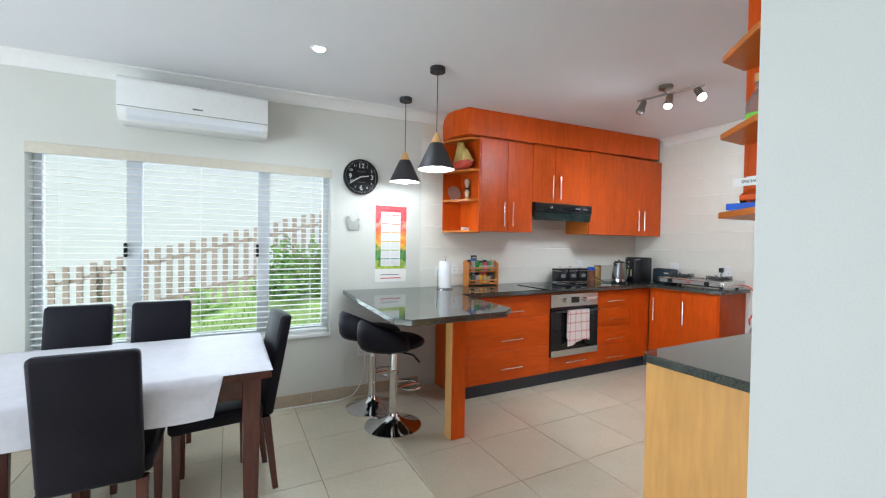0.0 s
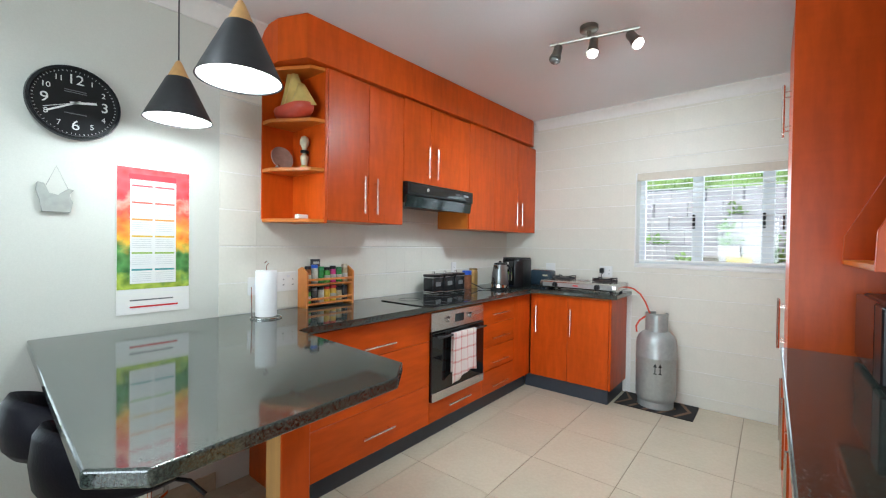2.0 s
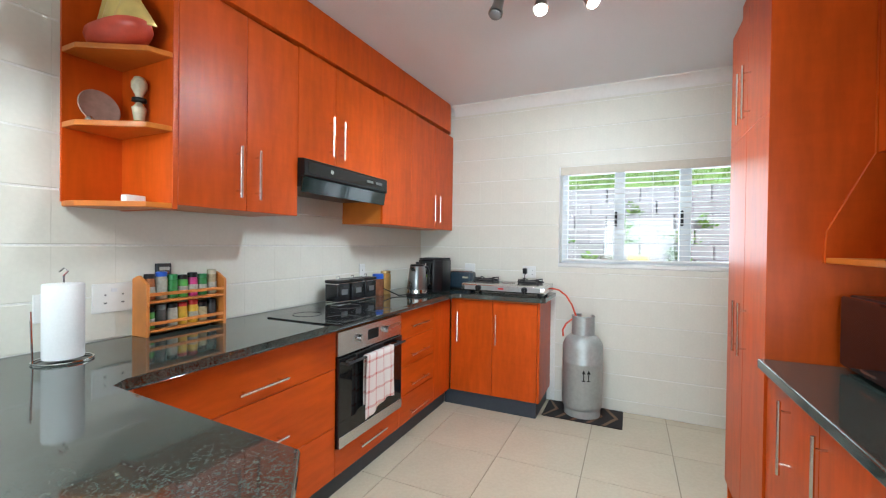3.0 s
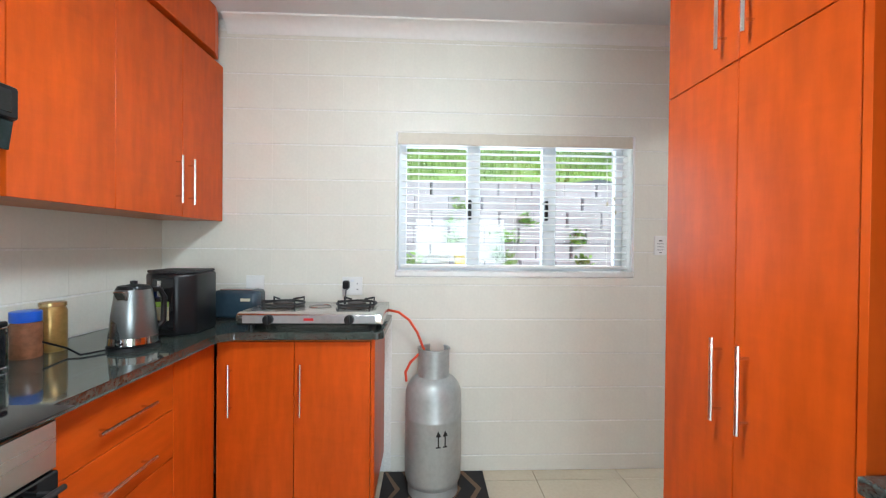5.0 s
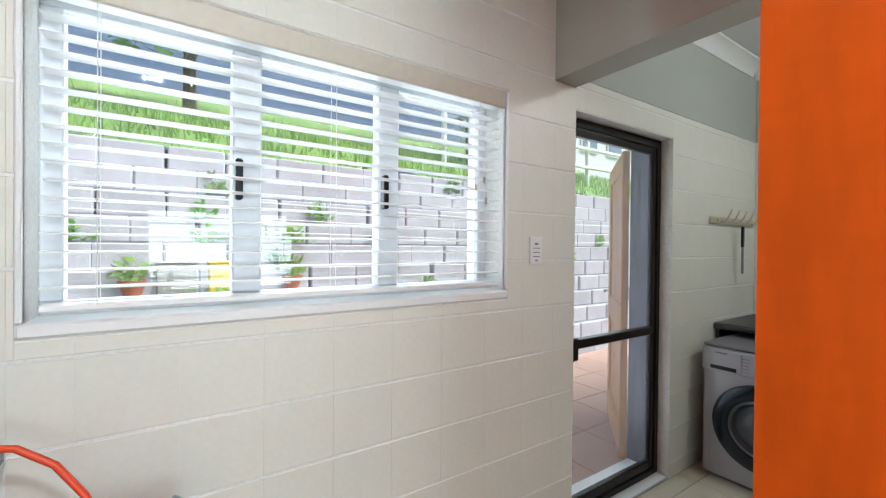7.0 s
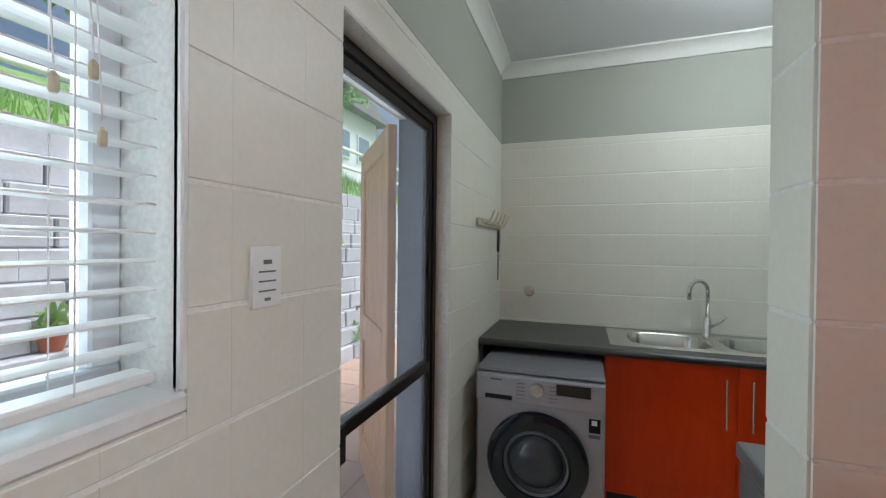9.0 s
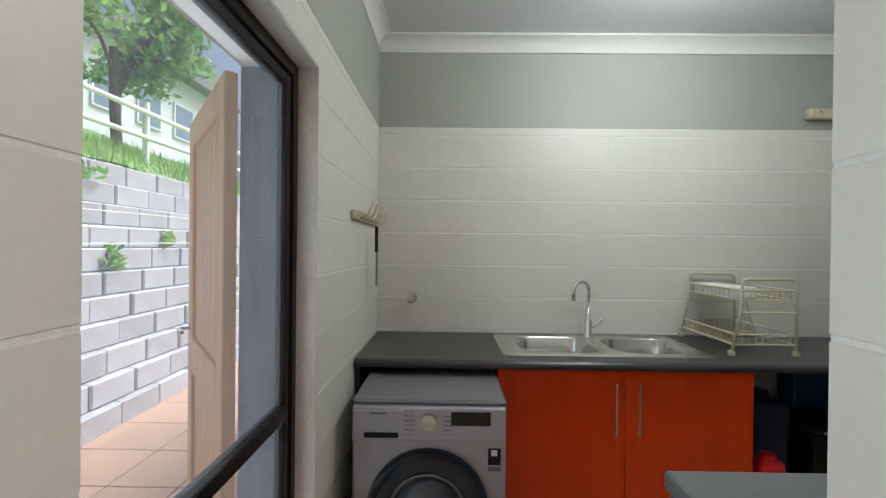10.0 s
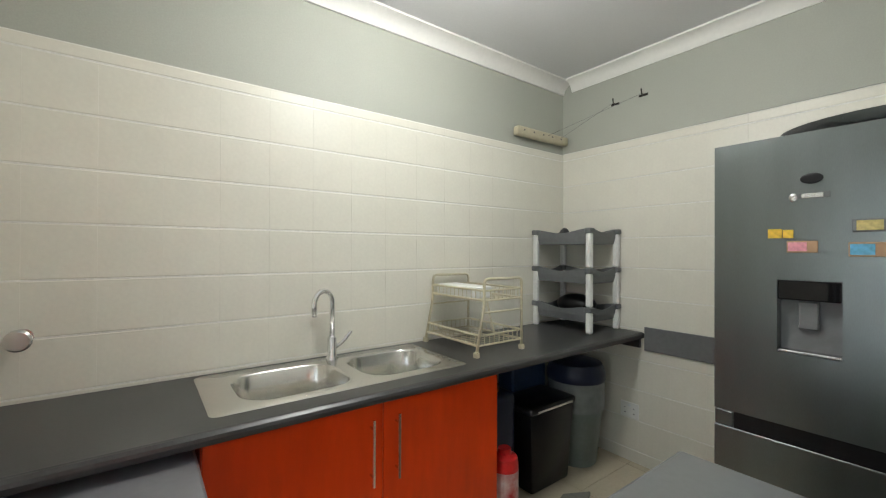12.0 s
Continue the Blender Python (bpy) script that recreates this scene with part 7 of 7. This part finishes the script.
# ---- outside ----
PAVE = mat("terracotta_paving", (0.42, 0.27, 0.20), 0.8, vary=0.15, grain=30, big=3, bump=0.1, island=0.3)
BLOCK = mat("concrete_retaining_block", (0.44, 0.43, 0.47), 0.9, vary=0.22, grain=45, big=5, bump=0.25, island=0.3)
GRASS = mat("grass_blades", (0.17, 0.27, 0.07), 0.7, vary=0.5, grain=35, big=1.5, bump=0.6)


def leafy(name, colour, vary):
    """Leaf surface that lets part of the light through."""
    m = mat(name, colour, 0.5, vary=vary, grain=3, big=1.5, bump=0.0)
    n, l = m.node_tree.nodes, m.node_tree.links
    b = n["Principled BSDF"]
    t, x = n.new("ShaderNodeBsdfTranslucent"), n.new("ShaderNodeMixShader")
    x.inputs[0].default_value = 0.5
    l.new(b.inputs["Base Color"].links[0].from_socket, t.inputs["Color"])
    l.new(b.outputs[0], x.inputs[1])
    l.new(t.outputs[0], x.inputs[2])
    l.new(x.outputs[0], n["Material Output"].inputs["Surface"])
    return m


LEAF = leafy("green_leaves", (0.16, 0.32, 0.06), 0.6)
LEAF2 = leafy("bright_green_leaves", (0.24, 0.38, 0.10), 0.5)
BARK = mat("bark", (0.10, 0.075, 0.05), 0.9, vary=0.3, bump=0.4)
SOIL = mat("dark_soil", (0.05, 0.04, 0.03), 0.95, vary=0.3, bump=0.4)
PICKET = mat("weathered_picket", (0.40, 0.32, 0.28), 0.8, vary=0.2, grain=20, bump=0.1)
RENDERW = mat("white_house_plaster", (0.66, 0.68, 0.72), 0.8, vary=0.05, grain=40, bump=0.05)
SCREEN = bpy.data.materials.new("fly_screen_mesh")
SCREEN.use_nodes = True
sn, sl = SCREEN.node_tree.nodes, SCREEN.node_tree.links
tr_, df_, mx_ = sn.new("ShaderNodeBsdfTransparent"), sn.new("ShaderNodeBsdfDiffuse"), sn.new("ShaderNodeMixShader")
df_.inputs["Color"].default_value = (0.45, 0.45, 0.47, 1)
mx_.inputs[0].default_value = 0.04
sl.new(tr_.outputs[0], mx_.inputs[1])
sl.new(df_.outputs[0], mx_.inputs[2])
sl.new(mx_.outputs[0], sn["Material Output"].inputs["Surface"])
dobj = bpy.data.objects["door_1"]
for z0, z1 in ((0.101, 0.844), (0.891, 1.895)):
    m_ = part("screen_mesh", box(XE + 0.082, XE + 0.083, EDOOR[0] + 0.08, EDOOR[1] - 0.08, z0, z1), SCREEN, dobj, "fine grey fly screen")
    m_.visible_shadow = False
single("ground", box(-150, 160, -150, 160, -0.35, -0.16), GRASS, "rough grass stretching to the horizon", "ground", kind="structure")
single("yard_slab", box(XE + 0.255, 6.9, -9, 7, -0.159, -0.034), SOIL, "yard slab beside the house", "ground", kind="structure")


def clump(name, x, y, z, r, h, n, size, material, label, cat, seed, flat=False):
    """A heap of small leaf blades, uneven in outline."""
    rnd = random.Random(seed)
    verts, faces = [], []
    for _ in range(n):
        a, q = rnd.uniform(0, 2 * math.pi), rnd.random() ** 0.5
        lump = 0.7 + 0.3 * math.sin(3 * a + seed) + 0.15 * math.sin(7 * a)
        px, py = x + r * q * lump * math.cos(a), y + r * q * lump * math.sin(a)
        pz = z + h * rnd.random() * (1 - 0.75 * q * q)
        d = Vector((rnd.uniform(-1, 1), rnd.uniform(-1, 1), rnd.uniform(-0.2, 1))).normalized()
        e = d.cross(Vector((rnd.uniform(-1, 1), rnd.uniform(-1, 1), rnd.uniform(-1, 1)))).normalized()
        s = size * rnd.uniform(0.6, 1.4)
        p = Vector((px, py, pz))
        b = len(verts)
        verts += [p, p + d * s * 0.5 + e * s * 0.22, p + d * s, p + d * s * 0.5 - e * s * 0.22]
        faces.append((b, b + 1, b + 2, b + 3))
    me = bpy.data.meshes.new(name)
    me.from_pydata([tuple(v) for v in verts], [], faces)
    me.materials.append(material)
    ob = new(name, me)
    return ob


def plant(name, x, y, z, r, h, n, size, material, label, cat, seed, group=""):
    t = thing(name, x, y, z, label, cat, group)
    c = clump("foliage", x, y, z, r, h, n, size, material, label, cat, seed)
    c.parent = t
    c.matrix_parent_inverse = Matrix.Translation(-Vector((x, y, z)))
    rnd = random.Random(seed)
    bm = bmesh.new()
    for k in range(4):
        a = rnd.uniform(0, 6.28)
        tube([(x, y, z), (x + 0.4 * r * math.cos(a), y + 0.4 * r * math.sin(a), z + h * 0.6)], max(0.004, 0.012 * r), 5, bm)
    part("stems", bm, BARK, t)
    return t


# leaning retaining wall of hollow blocks, with planting in its pockets
rw = thing("retaining_wall", 6.9, -1, -0.03, "leaning grey concrete block retaining wall with plants", "retaining wall", kind="structure")
bm = box(-0.15, 0.15, -0.207, 0.207, 0, 0.194, 0.012)
bme = bpy.data.meshes.new("block")
bm.to_mesh(bme)
bm.free()
bme.materials.append(BLOCK)
rnd = random.Random(2)
for k in range(11):
    for i in range(24):
        y = -6.0 + i * 0.425 + (0.21 if k % 2 else 0) + rnd.uniform(-0.012, 0.012)
        ob = new("block", bme)
        ob.parent = rw
        ob.location = (6.80 + k * 0.066 + rnd.uniform(-0.01, 0.01) - 6.9, y + 1, k * 0.198)
OFF[rw.name] = Vector((6.9, -1, -0.03))
part("earth_fill", prism([(6.88, -0.15), (7.62, 2.16), (9.5, 2.16), (9.5, -0.15)], -6.3, 4.4, axis="y"), SOIL, rw)
bank = bmesh.new()
rows = []
for i in range(25):
    row = []
    for j in range(40):
        x, y = 7.45 + i * 0.32, -10 + j * 0.42
        row.append(bank.verts.new((x, y, 2.15 + 0.36 * (x - 7.45) + 0.10 * noise.noise((x * 1.3, y * 1.3, 0)))))
    rows.append(row)
for a, b in zip(rows, rows[1:]):
    for j in range(39):
        bank.faces.new((a[j], a[j + 1], b[j + 1], b[j]))
single("grass_bank", bank, GRASS, "steep green grass bank above the wall", "grass", kind="structure", smooth="all")
gv, gf = [], []
for _ in range(5200):
    x, y = 7.45 + 3.2 * rnd.random(), rnd.uniform(-9, 5)
    z = 2.13 + 0.36 * (x - 7.45) + 0.10 * noise.noise((x * 1.3, y * 1.3, 0))
    a, h = rnd.uniform(0, 6.28), rnd.uniform(0.08, 0.26)
    b = len(gv)
    gv += [(x - 0.012 * math.cos(a), y - 0.012 * math.sin(a), z), (x + 0.012 * math.cos(a), y + 0.012 * math.sin(a), z), (x + rnd.uniform(-0.08, 0.08), y + rnd.uniform(-0.08, 0.08), z + h)]
    gf.append((b, b + 1, b + 2))
me = bpy.data.meshes.new("grass_tufts")
me.from_pydata(gv, [], gf)
me.materials.append(LEAF2)
tagged(new("grass_tufts", me), "long grass blades on the bank", "grass", kind="stuff")
for i in range(34):
    k = rnd.randrange(1, 11)
    y = rnd.uniform(-5.5, 3.8)
    plant("wall_plant", 6.66 + k * 0.066, y, k * 0.198 - 0.02, rnd.uniform(0.10, 0.24), rnd.uniform(0.10, 0.25), 70, 0.085, LEAF if i % 3 else LEAF2, "small green plant growing from the block wall", "plant", 100 + i, "wall plants")
TERRA = mat("terracotta_pot", (0.50, 0.16, 0.08), 0.7, vary=0.12)
for i, (y, k) in enumerate(((0.95, 5), (2.05, 5), (0.05, 5), (-0.35, 4), (1.5, 4))):
    x, z = 6.655 + k * 0.066, k * 0.198 - 0.03
    t = thing("flower_pot", x - 0.01, y, z, "small terracotta flower pot on the wall", "flower pot", "flower pots")
    part("pot", lathe([(0.0, z), (0.05, z), (0.075, z + 0.10), (0.085, z + 0.10), (0.085, z + 0.125), (0.07, z + 0.125), (0.0, z + 0.11)], x - 0.01, y, 18), TERRA, t, smooth=40)
    c = clump("foliage", x - 0.01, y, z + 0.11, 0.12, 0.16, 60, 0.09, LEAF2, "", "", 300 + i)
    c.parent = t
    c.matrix_parent_inverse = Matrix.Translation(-Vector((x - 0.01, y, z)))
yb = mat("yellow_plastic", (0.70, 0.55, 0.05), 0.4)
for i, (y, m) in enumerate(((1.45, yb), (1.78, mat("grey_cream_plastic", (0.26, 0.25, 0.21), 0.5)))):
    t = thing("plastic_tub", 6.98, y, 0.96, "pale yellow plastic tub standing on the block wall", "tub", "tubs on the wall")
    part("tub_body", box(6.90, 7.06, y - 0.13, y + 0.13, 0.96, 1.20, 0.012), m, t)
    part("tub_rim", box(6.893, 7.067, y - 0.137, y + 0.137, 1.2005, 1.215, 0.004), m, t)
cl = thing("washing_line", 6.2, -1, 1.45, "thin white washing lines across the yard", "washing line")
for z, x in ((1.42, 6.1), (1.52, 6.4), (1.62, 6.25)):
    part("line", tube([(x, -7, z + 0.05), (x, -1.5, z - 0.03), (x, 4.5, z + 0.05)], 0.005, 5), WHITEP, cl)
fence2 = thing("pole_fence", 8.6, -3, 2.5, "white painted pole fence along the top of the bank", "fence")
for y in (-9.0, -7.2, -5.4, -3.6, -1.8):
    part("post", tube([(8.75, y, 2.5), (8.75, y, 3.55)], 0.045, 10), WHITEP, fence2)
for z in (2.98, 3.36):
    part("rail", tube([(8.70, -9.5, z + 0.05), (8.70, -0.8, z - 0.02)], 0.038, 10), WHITEP, fence2)


def tree(x, y, z, h, r, seed, name="tree"):
    t = thing(name, x, y, z, "leafy green tree on the bank", "tree", "trees on the bank")
    rnd = random.Random(seed)
    bm = tube([(x, y, z - 0.1), (x + 0.1, y, z + h * 0.35), (x + 0.05, y + 0.1, z + h * 0.6)], 0.10, 8)
    for v in bm.verts:
        k = 1 - 0.5 * (v.co.z - z) / h
        v.co.x, v.co.y = x + (v.co.x - x) * k, y + (v.co.y - y) * k
    tops = []
    for i in range(9):
        a = rnd.uniform(0, 6.28)
        q = Vector((x + r * 0.75 * math.cos(a) * rnd.uniform(0.4, 1), y + r * 0.75 * math.sin(a) * rnd.uniform(0.4, 1), z + h * rnd.uniform(0.5, 0.95)))
        tube([(x + 0.05, y, z + h * rnd.uniform(0.3, 0.55)), tuple((q + Vector((x, y, z + h * 0.5))) / 2), tuple(q)], 0.03, 6, bm)
        tops.append(q)
    part("trunk", bm, BARK, t)
    for i, q in enumerate(tops):
        c = clump("crown", q.x, q.y, q.z - r * 0.25, r * 0.55, r * 0.6, 330, 0.20, LEAF if i % 2 else LEAF2, "", "", seed * 17 + i)
        c.parent = t
        c.matrix_parent_inverse = Matrix.Translation(-Vector((x, y, z)))
    return t


tree(9.6, -3.0, 2.85, 3.2, 1.5, 5)
tree(10.5, -7.0, 3.1, 3.4, 1.6, 6)
tree(10.8, 1.6, 3.2, 3.0, 1.5, 7)
tree(11.0, 4.4, 3.2, 3.4, 1.7, 8)
fh = thing("far_house", 17, -15.0, 3.0, "pale neighbouring house with blue-grey windows", "house")
part("wall", box(15, 21, -19, -11, -0.16, 8.0), RENDERW, fh)
part("roof", prism([(-19.6, 8.0), (-10.4, 8.0), (-15, 9.8)], 14.4, 21.6, axis="x"), mat("grey_roof_tiles", (0.18, 0.17, 0.18), 0.8, vary=0.2, bump=0.2), fh)
for y in (-17.6, -15.7, -13.8, -12.0):
    w_ = part("window", box(14.93, 14.999, y - 0.6, y + 0.6, 5.6, 7.0, 0.01), WHITEA, fh)
    part("pane", box(14.92, 14.929, y - 0.52, y + 0.52, 5.68, 6.92), mat("far_pane", (0.16, 0.22, 0.30), 0.1), w_)
single("door_reveal", box(XE + 0.108, XE + 0.252, EDOOR[0] + 0.0005, EDOOR[0] + 0.004, 0.013, EDOOR[3] - 0.001), mat("slate_blue_reveal_paint", (0.075, 0.075, 0.10), 0.5, vary=0.5, grain=8, big=3, stretch=(4, 4, 0.4)), "slate grey painted outer door reveal", "reveal", kind="structure")
single("door_mat", box(4.95, 5.45, -0.25, 0.25, -0.0195, -0.006, 0.004), mat("grey_door_mat", (0.06, 0.065, 0.07), 0.95, bump=0.3), "dark grey door mat on the paving", "mat")

# north garden


def lawn_h(x, y):
    k = min(1, max(0, (y - 4.3) / 2.7))
    return -0.12 + k * (0.50 + 0.27 * max(-2.6, min(x, 4))) + 0.02 * noise.noise((x * 2, y * 2, 0))


lawn = bmesh.new()
rows = []
for i in range(46):
    row = []
    for j in range(26):
        x, y = -8 + i * 0.36, YN + 0.23 + j * 0.26
        row.append(lawn.verts.new((x, y, lawn_h(x, y))))
    rows.append(row)
for a, b in zip(rows, rows[1:]):
    for j in range(25):
        lawn.faces.new((a[j], a[j + 1], b[j + 1], b[j]))
single("lawn", lawn, GRASS, "mown green lawn rising towards the fence", "lawn", kind="structure", smooth="all")
gv, gf = [], []
for _ in range(5000):
    x, y = rnd.uniform(-4, 3.5), YN + 0.3 + 4.0 * rnd.random()
    z = lawn_h(x, y) - 0.01
    a, h = rnd.uniform(0, 6.28), rnd.uniform(0.04, 0.11)
    b = len(gv)
    gv += [(x - 0.010 * math.cos(a), y - 0.010 * math.sin(a), z), (x + 0.010 * math.cos(a), y + 0.010 * math.sin(a), z), (x + rnd.uniform(-0.04, 0.04), y + rnd.uniform(-0.04, 0.04), z + h)]
    gf.append((b, b + 1, b + 2))
me = bpy.data.meshes.new("lawn_grass")
me.from_pydata(gv, [], gf)
me.materials.append(LEAF2)
tagged(new("lawn_grass", me), "blades of grass on the lawn", "grass", kind="stuff")
pf = thing("picket_fence", 0, 7.0, 0.3, "weathered pale picket fence stepping up the slope", "fence")
x = -4.6
while x < 4.2:
    zt = 1.44 + 0.274 * x + rnd.uniform(-0.02, 0.02)
    part("picket", box(x - 0.036, x + 0.036, 6.985, 7.01, zt - 1.05, zt, 0.006), PICKET, pf)
    x += 0.142
for off in (0.22, 0.80):
    part("rail", prism([(-4.7, 1.44 - 0.274 * 4.7 - off), (4.3, 1.44 + 0.274 * 4.3 - off), (4.3, 1.50 + 0.274 * 4.3 - off), (-4.7, 1.50 - 0.274 * 4.7 - off)], 7.011, 7.05, axis="y"), PICKET, pf)
for x in (-3.6, -1.6, 0.4, 2.4):
    zt = 1.44 + 0.274 * x
    part("post", box(x - 0.05, x + 0.05, 7.051, 7.14, zt - 1.3, zt - 0.05), PICKET, pf)
for i, (x, y) in enumerate(((1.15, 6.4), (1.7, 6.5), (2.3, 6.3), (0.75, 6.6), (-0.3, 6.75), (-1.6, 6.75))):
    big = i < 4
    plant("garden_shrub", x, y, lawn_h(x, y) - 0.03, 0.50 if big else 0.28, (0.95 if big else 0.4), 520 if big else 160, 0.12, LEAF if i % 2 else LEAF2, "leafy green shrub beside the picket fence", "shrub", 500 + i, "garden shrubs")
nh = thing("neighbour_house", 0, 11.5, 0, "white plastered neighbouring house behind the fence", "house")
part("wall", box(-14, 12, 11.0, 14.0, -0.3, 6.5), RENDERW, nh)
for x in (2.6, 3.3, 6.0):
    part("pilaster", box(x - 0.12, x + 0.12, 10.93, 10.999, -0.2, 6.4), RENDERW, nh)
part("string_course", box(-14, 12, 10.95, 10.999, 3.1, 3.25), RENDERW, nh)
part("roof", prism([(10.5, 6.5), (14.5, 6.5), (14.5, 7.6)], -14.4, 12.4, axis="x"), mat("house_roof", (0.20, 0.18, 0.17), 0.8, vary=0.2), nh)

# ---- wall tiles, floor tiles, paving: pieces ----
TILES = {}


def piece(kind, w, h, d, material, bevel):
    key = (kind, round(w, 3), round(h, 3), round(d, 3))
    if key not in TILES:
        bm = box(-w / 2, w / 2, -h / 2, h / 2, -d / 2, d / 2, 0 if kind == "tile" else bevel)
        if kind == "tile":
            long = [e for e in bm.edges if abs(e.verts[0].co.x - e.verts[1].co.x) > w / 2 and e.verts[0].co.z > 0]
            bmesh.ops.bevel(bm, geom=long, offset=min(bevel, h / 4), segments=1, affect="EDGES")
        me = bpy.data.meshes.new(kind)
        bm.to_mesh(me)
        bm.free()
        me.materials.append(material)
        TILES[key] = me
    return TILES[key]


def tile_wall(parent, face, at, a0, a1, z0, z1, ja, jz, holes=(), s=0.2, material=TILE):
    """Square tiles on a wall face: e, w: planes of x; n, s: planes of y."""
    ga, gz, th = 0.0004, 0.0040, 0.006

    def lines(lo, hi, j):
        k = math.floor((lo - j) / s)
        out = [lo]
        while j + k * s < hi - 0.012:
            if j + k * s > lo + 0.012:
                out.append(j + k * s)
            k += 1
        return out + [hi]
    ys, zs = lines(a0, a1, ja), lines(z0, z1, jz)
    bed = bmesh.new()
    for p, q in zip(ys, ys[1:]):
        for u, v in zip(zs, zs[1:]):
            spans = [(p, q, u, v)]
            for h0, h1, g0, g1 in holes:
                nxt = []
                for (b0, b1, c0, c1) in spans:
                    if b1 <= h0 or b0 >= h1 or c1 <= g0 or c0 >= g1:
                        nxt.append((b0, b1, c0, c1))
                        continue
                    if b0 < h0:
                        nxt.append((b0, h0, c0, c1))
                    if b1 > h1:
                        nxt.append((h1, b1, c0, c1))
                    m0, m1 = max(b0, h0), min(b1, h1)
                    if c0 < g0:
                        nxt.append((m0, m1, c0, g0))
                    if c1 > g1:
                        nxt.append((m0, m1, g1, c1))
                spans = nxt
            for b0, b1, c0, c1 in spans:
                w, h = b1 - b0 - ga, c1 - c0 - gz
                if w < 0.008 or h < 0.008:
                    continue
                lift = at + (th - 0.0020) * (-1 if face in "en" else 1)
                quad = [(b0, c0), (b1, c0), (b1, c1), (b0, c1)]
                bed.faces.new([bed.verts.new((lift, g, z) if face in "ew" else (g, lift, z)) for g, z in quad])
                ob = new("tile", piece("tile", w, h, th, material, 0.0035))
                mid, zm = (b0 + b1) / 2, (c0 + c1) / 2
                ob.parent = parent
                ob.matrix_basis = {"e": pose(at - th / 2, mid, zm, 90, 0, -90), "w": pose(at + th / 2, mid, zm, 90, 0, 90), "n": pose(mid, at - th / 2, zm, 90, 0, 0), "s": pose(mid, at + th / 2, zm, 90, 0, 180)}[face]
    part("grout_bed", bed, GROUT, parent)


wall = bpy.data.objects
HE = [(EWIN[0] - 0.013, EWIN[1] + 0.013, EWIN[2] - 0.026, EWIN[3] + 0.013)]
HD = [(EDOOR[0], EDOOR[1], 0.0, EDOOR[3])]
tile_wall(wall["wall_east"], "e", XE, 0.405, 2.105, 0.001, 2.535, 1.195, 0.093, HE)
tile_wall(wall["wall_east"], "e", XE, 2.105, YN - 0.002, ZT, 2.535, 1.195, 0.093, HE)
tile_wall(wall["wall_east"], "e", XE, EDOOR[1], 0.405, 0.001, 2.088, 1.195, 0.093)
tile_wall(wall["wall_east"], "e", XE, YS + 0.001, EDOOR[1], 0.001, 2.133, 0.395, 0.093, HD)
tile_wall(wall["wall_south"], "s", YS, XW + 0.001, XE - 0.007, 0.001, 2.133, 4.152, 0.083)
tile_wall(wall["wall_utility_west"], "w", XW, YS + 0.007, 0.255, 0.001, 2.138, 0.02, 0.083)
tile_wall(wall["wall_north"], "n", YN, 1.56, XE - 0.007, ZT, 2.54, 1.56, 0.093)
tile_wall(wall["wall_between"], "w", 3.676, 0.262, 0.403, 0.001, 2.089, 0.26, 0.093)
tile_wall(wall["wall_between"], "s", 0.405, 3.590, 3.678, 0.001, 2.53, 3.476, 0.093)
single("utility_east_plaster", box(XE - 0.005, XE, YS, 0.26, 2.135, CU), GREYWALL, "grey-green painted plaster above the tiles", "wall", kind="structure")
single("utility_west_plaster", box(XW, XW + 0.005, YS, 0.26, 2.14, CU), GREYWALL, "grey-green painted plaster above the tiles", "wall", kind="structure")
fl = wall["floor"]
xs_ = [-3.6] + [-3.54 + 0.5 * k for k in range(0, 17)] + [XE]
ys_ = [-3.6] + [-3.225 + 0.5 * k for k in range(0, 14)] + [YN]
for a, b in zip(xs_, xs_[1:]):
    for c, d in zip(ys_, ys_[1:]):
        if b - a < 0.02 or d - c < 0.02 or (a >= 1.3 and d < YS):
            continue
        ob = new("floor_tile", piece("floor_tile", b - a - 0.004, d - c - 0.004, 0.008, FLOORTILE, 0.001))
        ob.parent, ob.location = fl, ((a + b) / 2, (c + d) / 2, -0.004)
yd = wall["yard_slab"]
for i in range(5):
    for j in range(20):
        x, y = 4.83 + i * 0.42, -6.2 + j * 0.42
        ob = new("paving_tile", piece("paving_tile", min(0.412, 6.9 - x), 0.412, 0.022, PAVE, 0.003))
        ob.parent, ob.location = yd, (x + 0.21 if x + 0.42 < 6.9 else (x + 6.9) / 2, y + 0.21, -0.023 - 0.0)
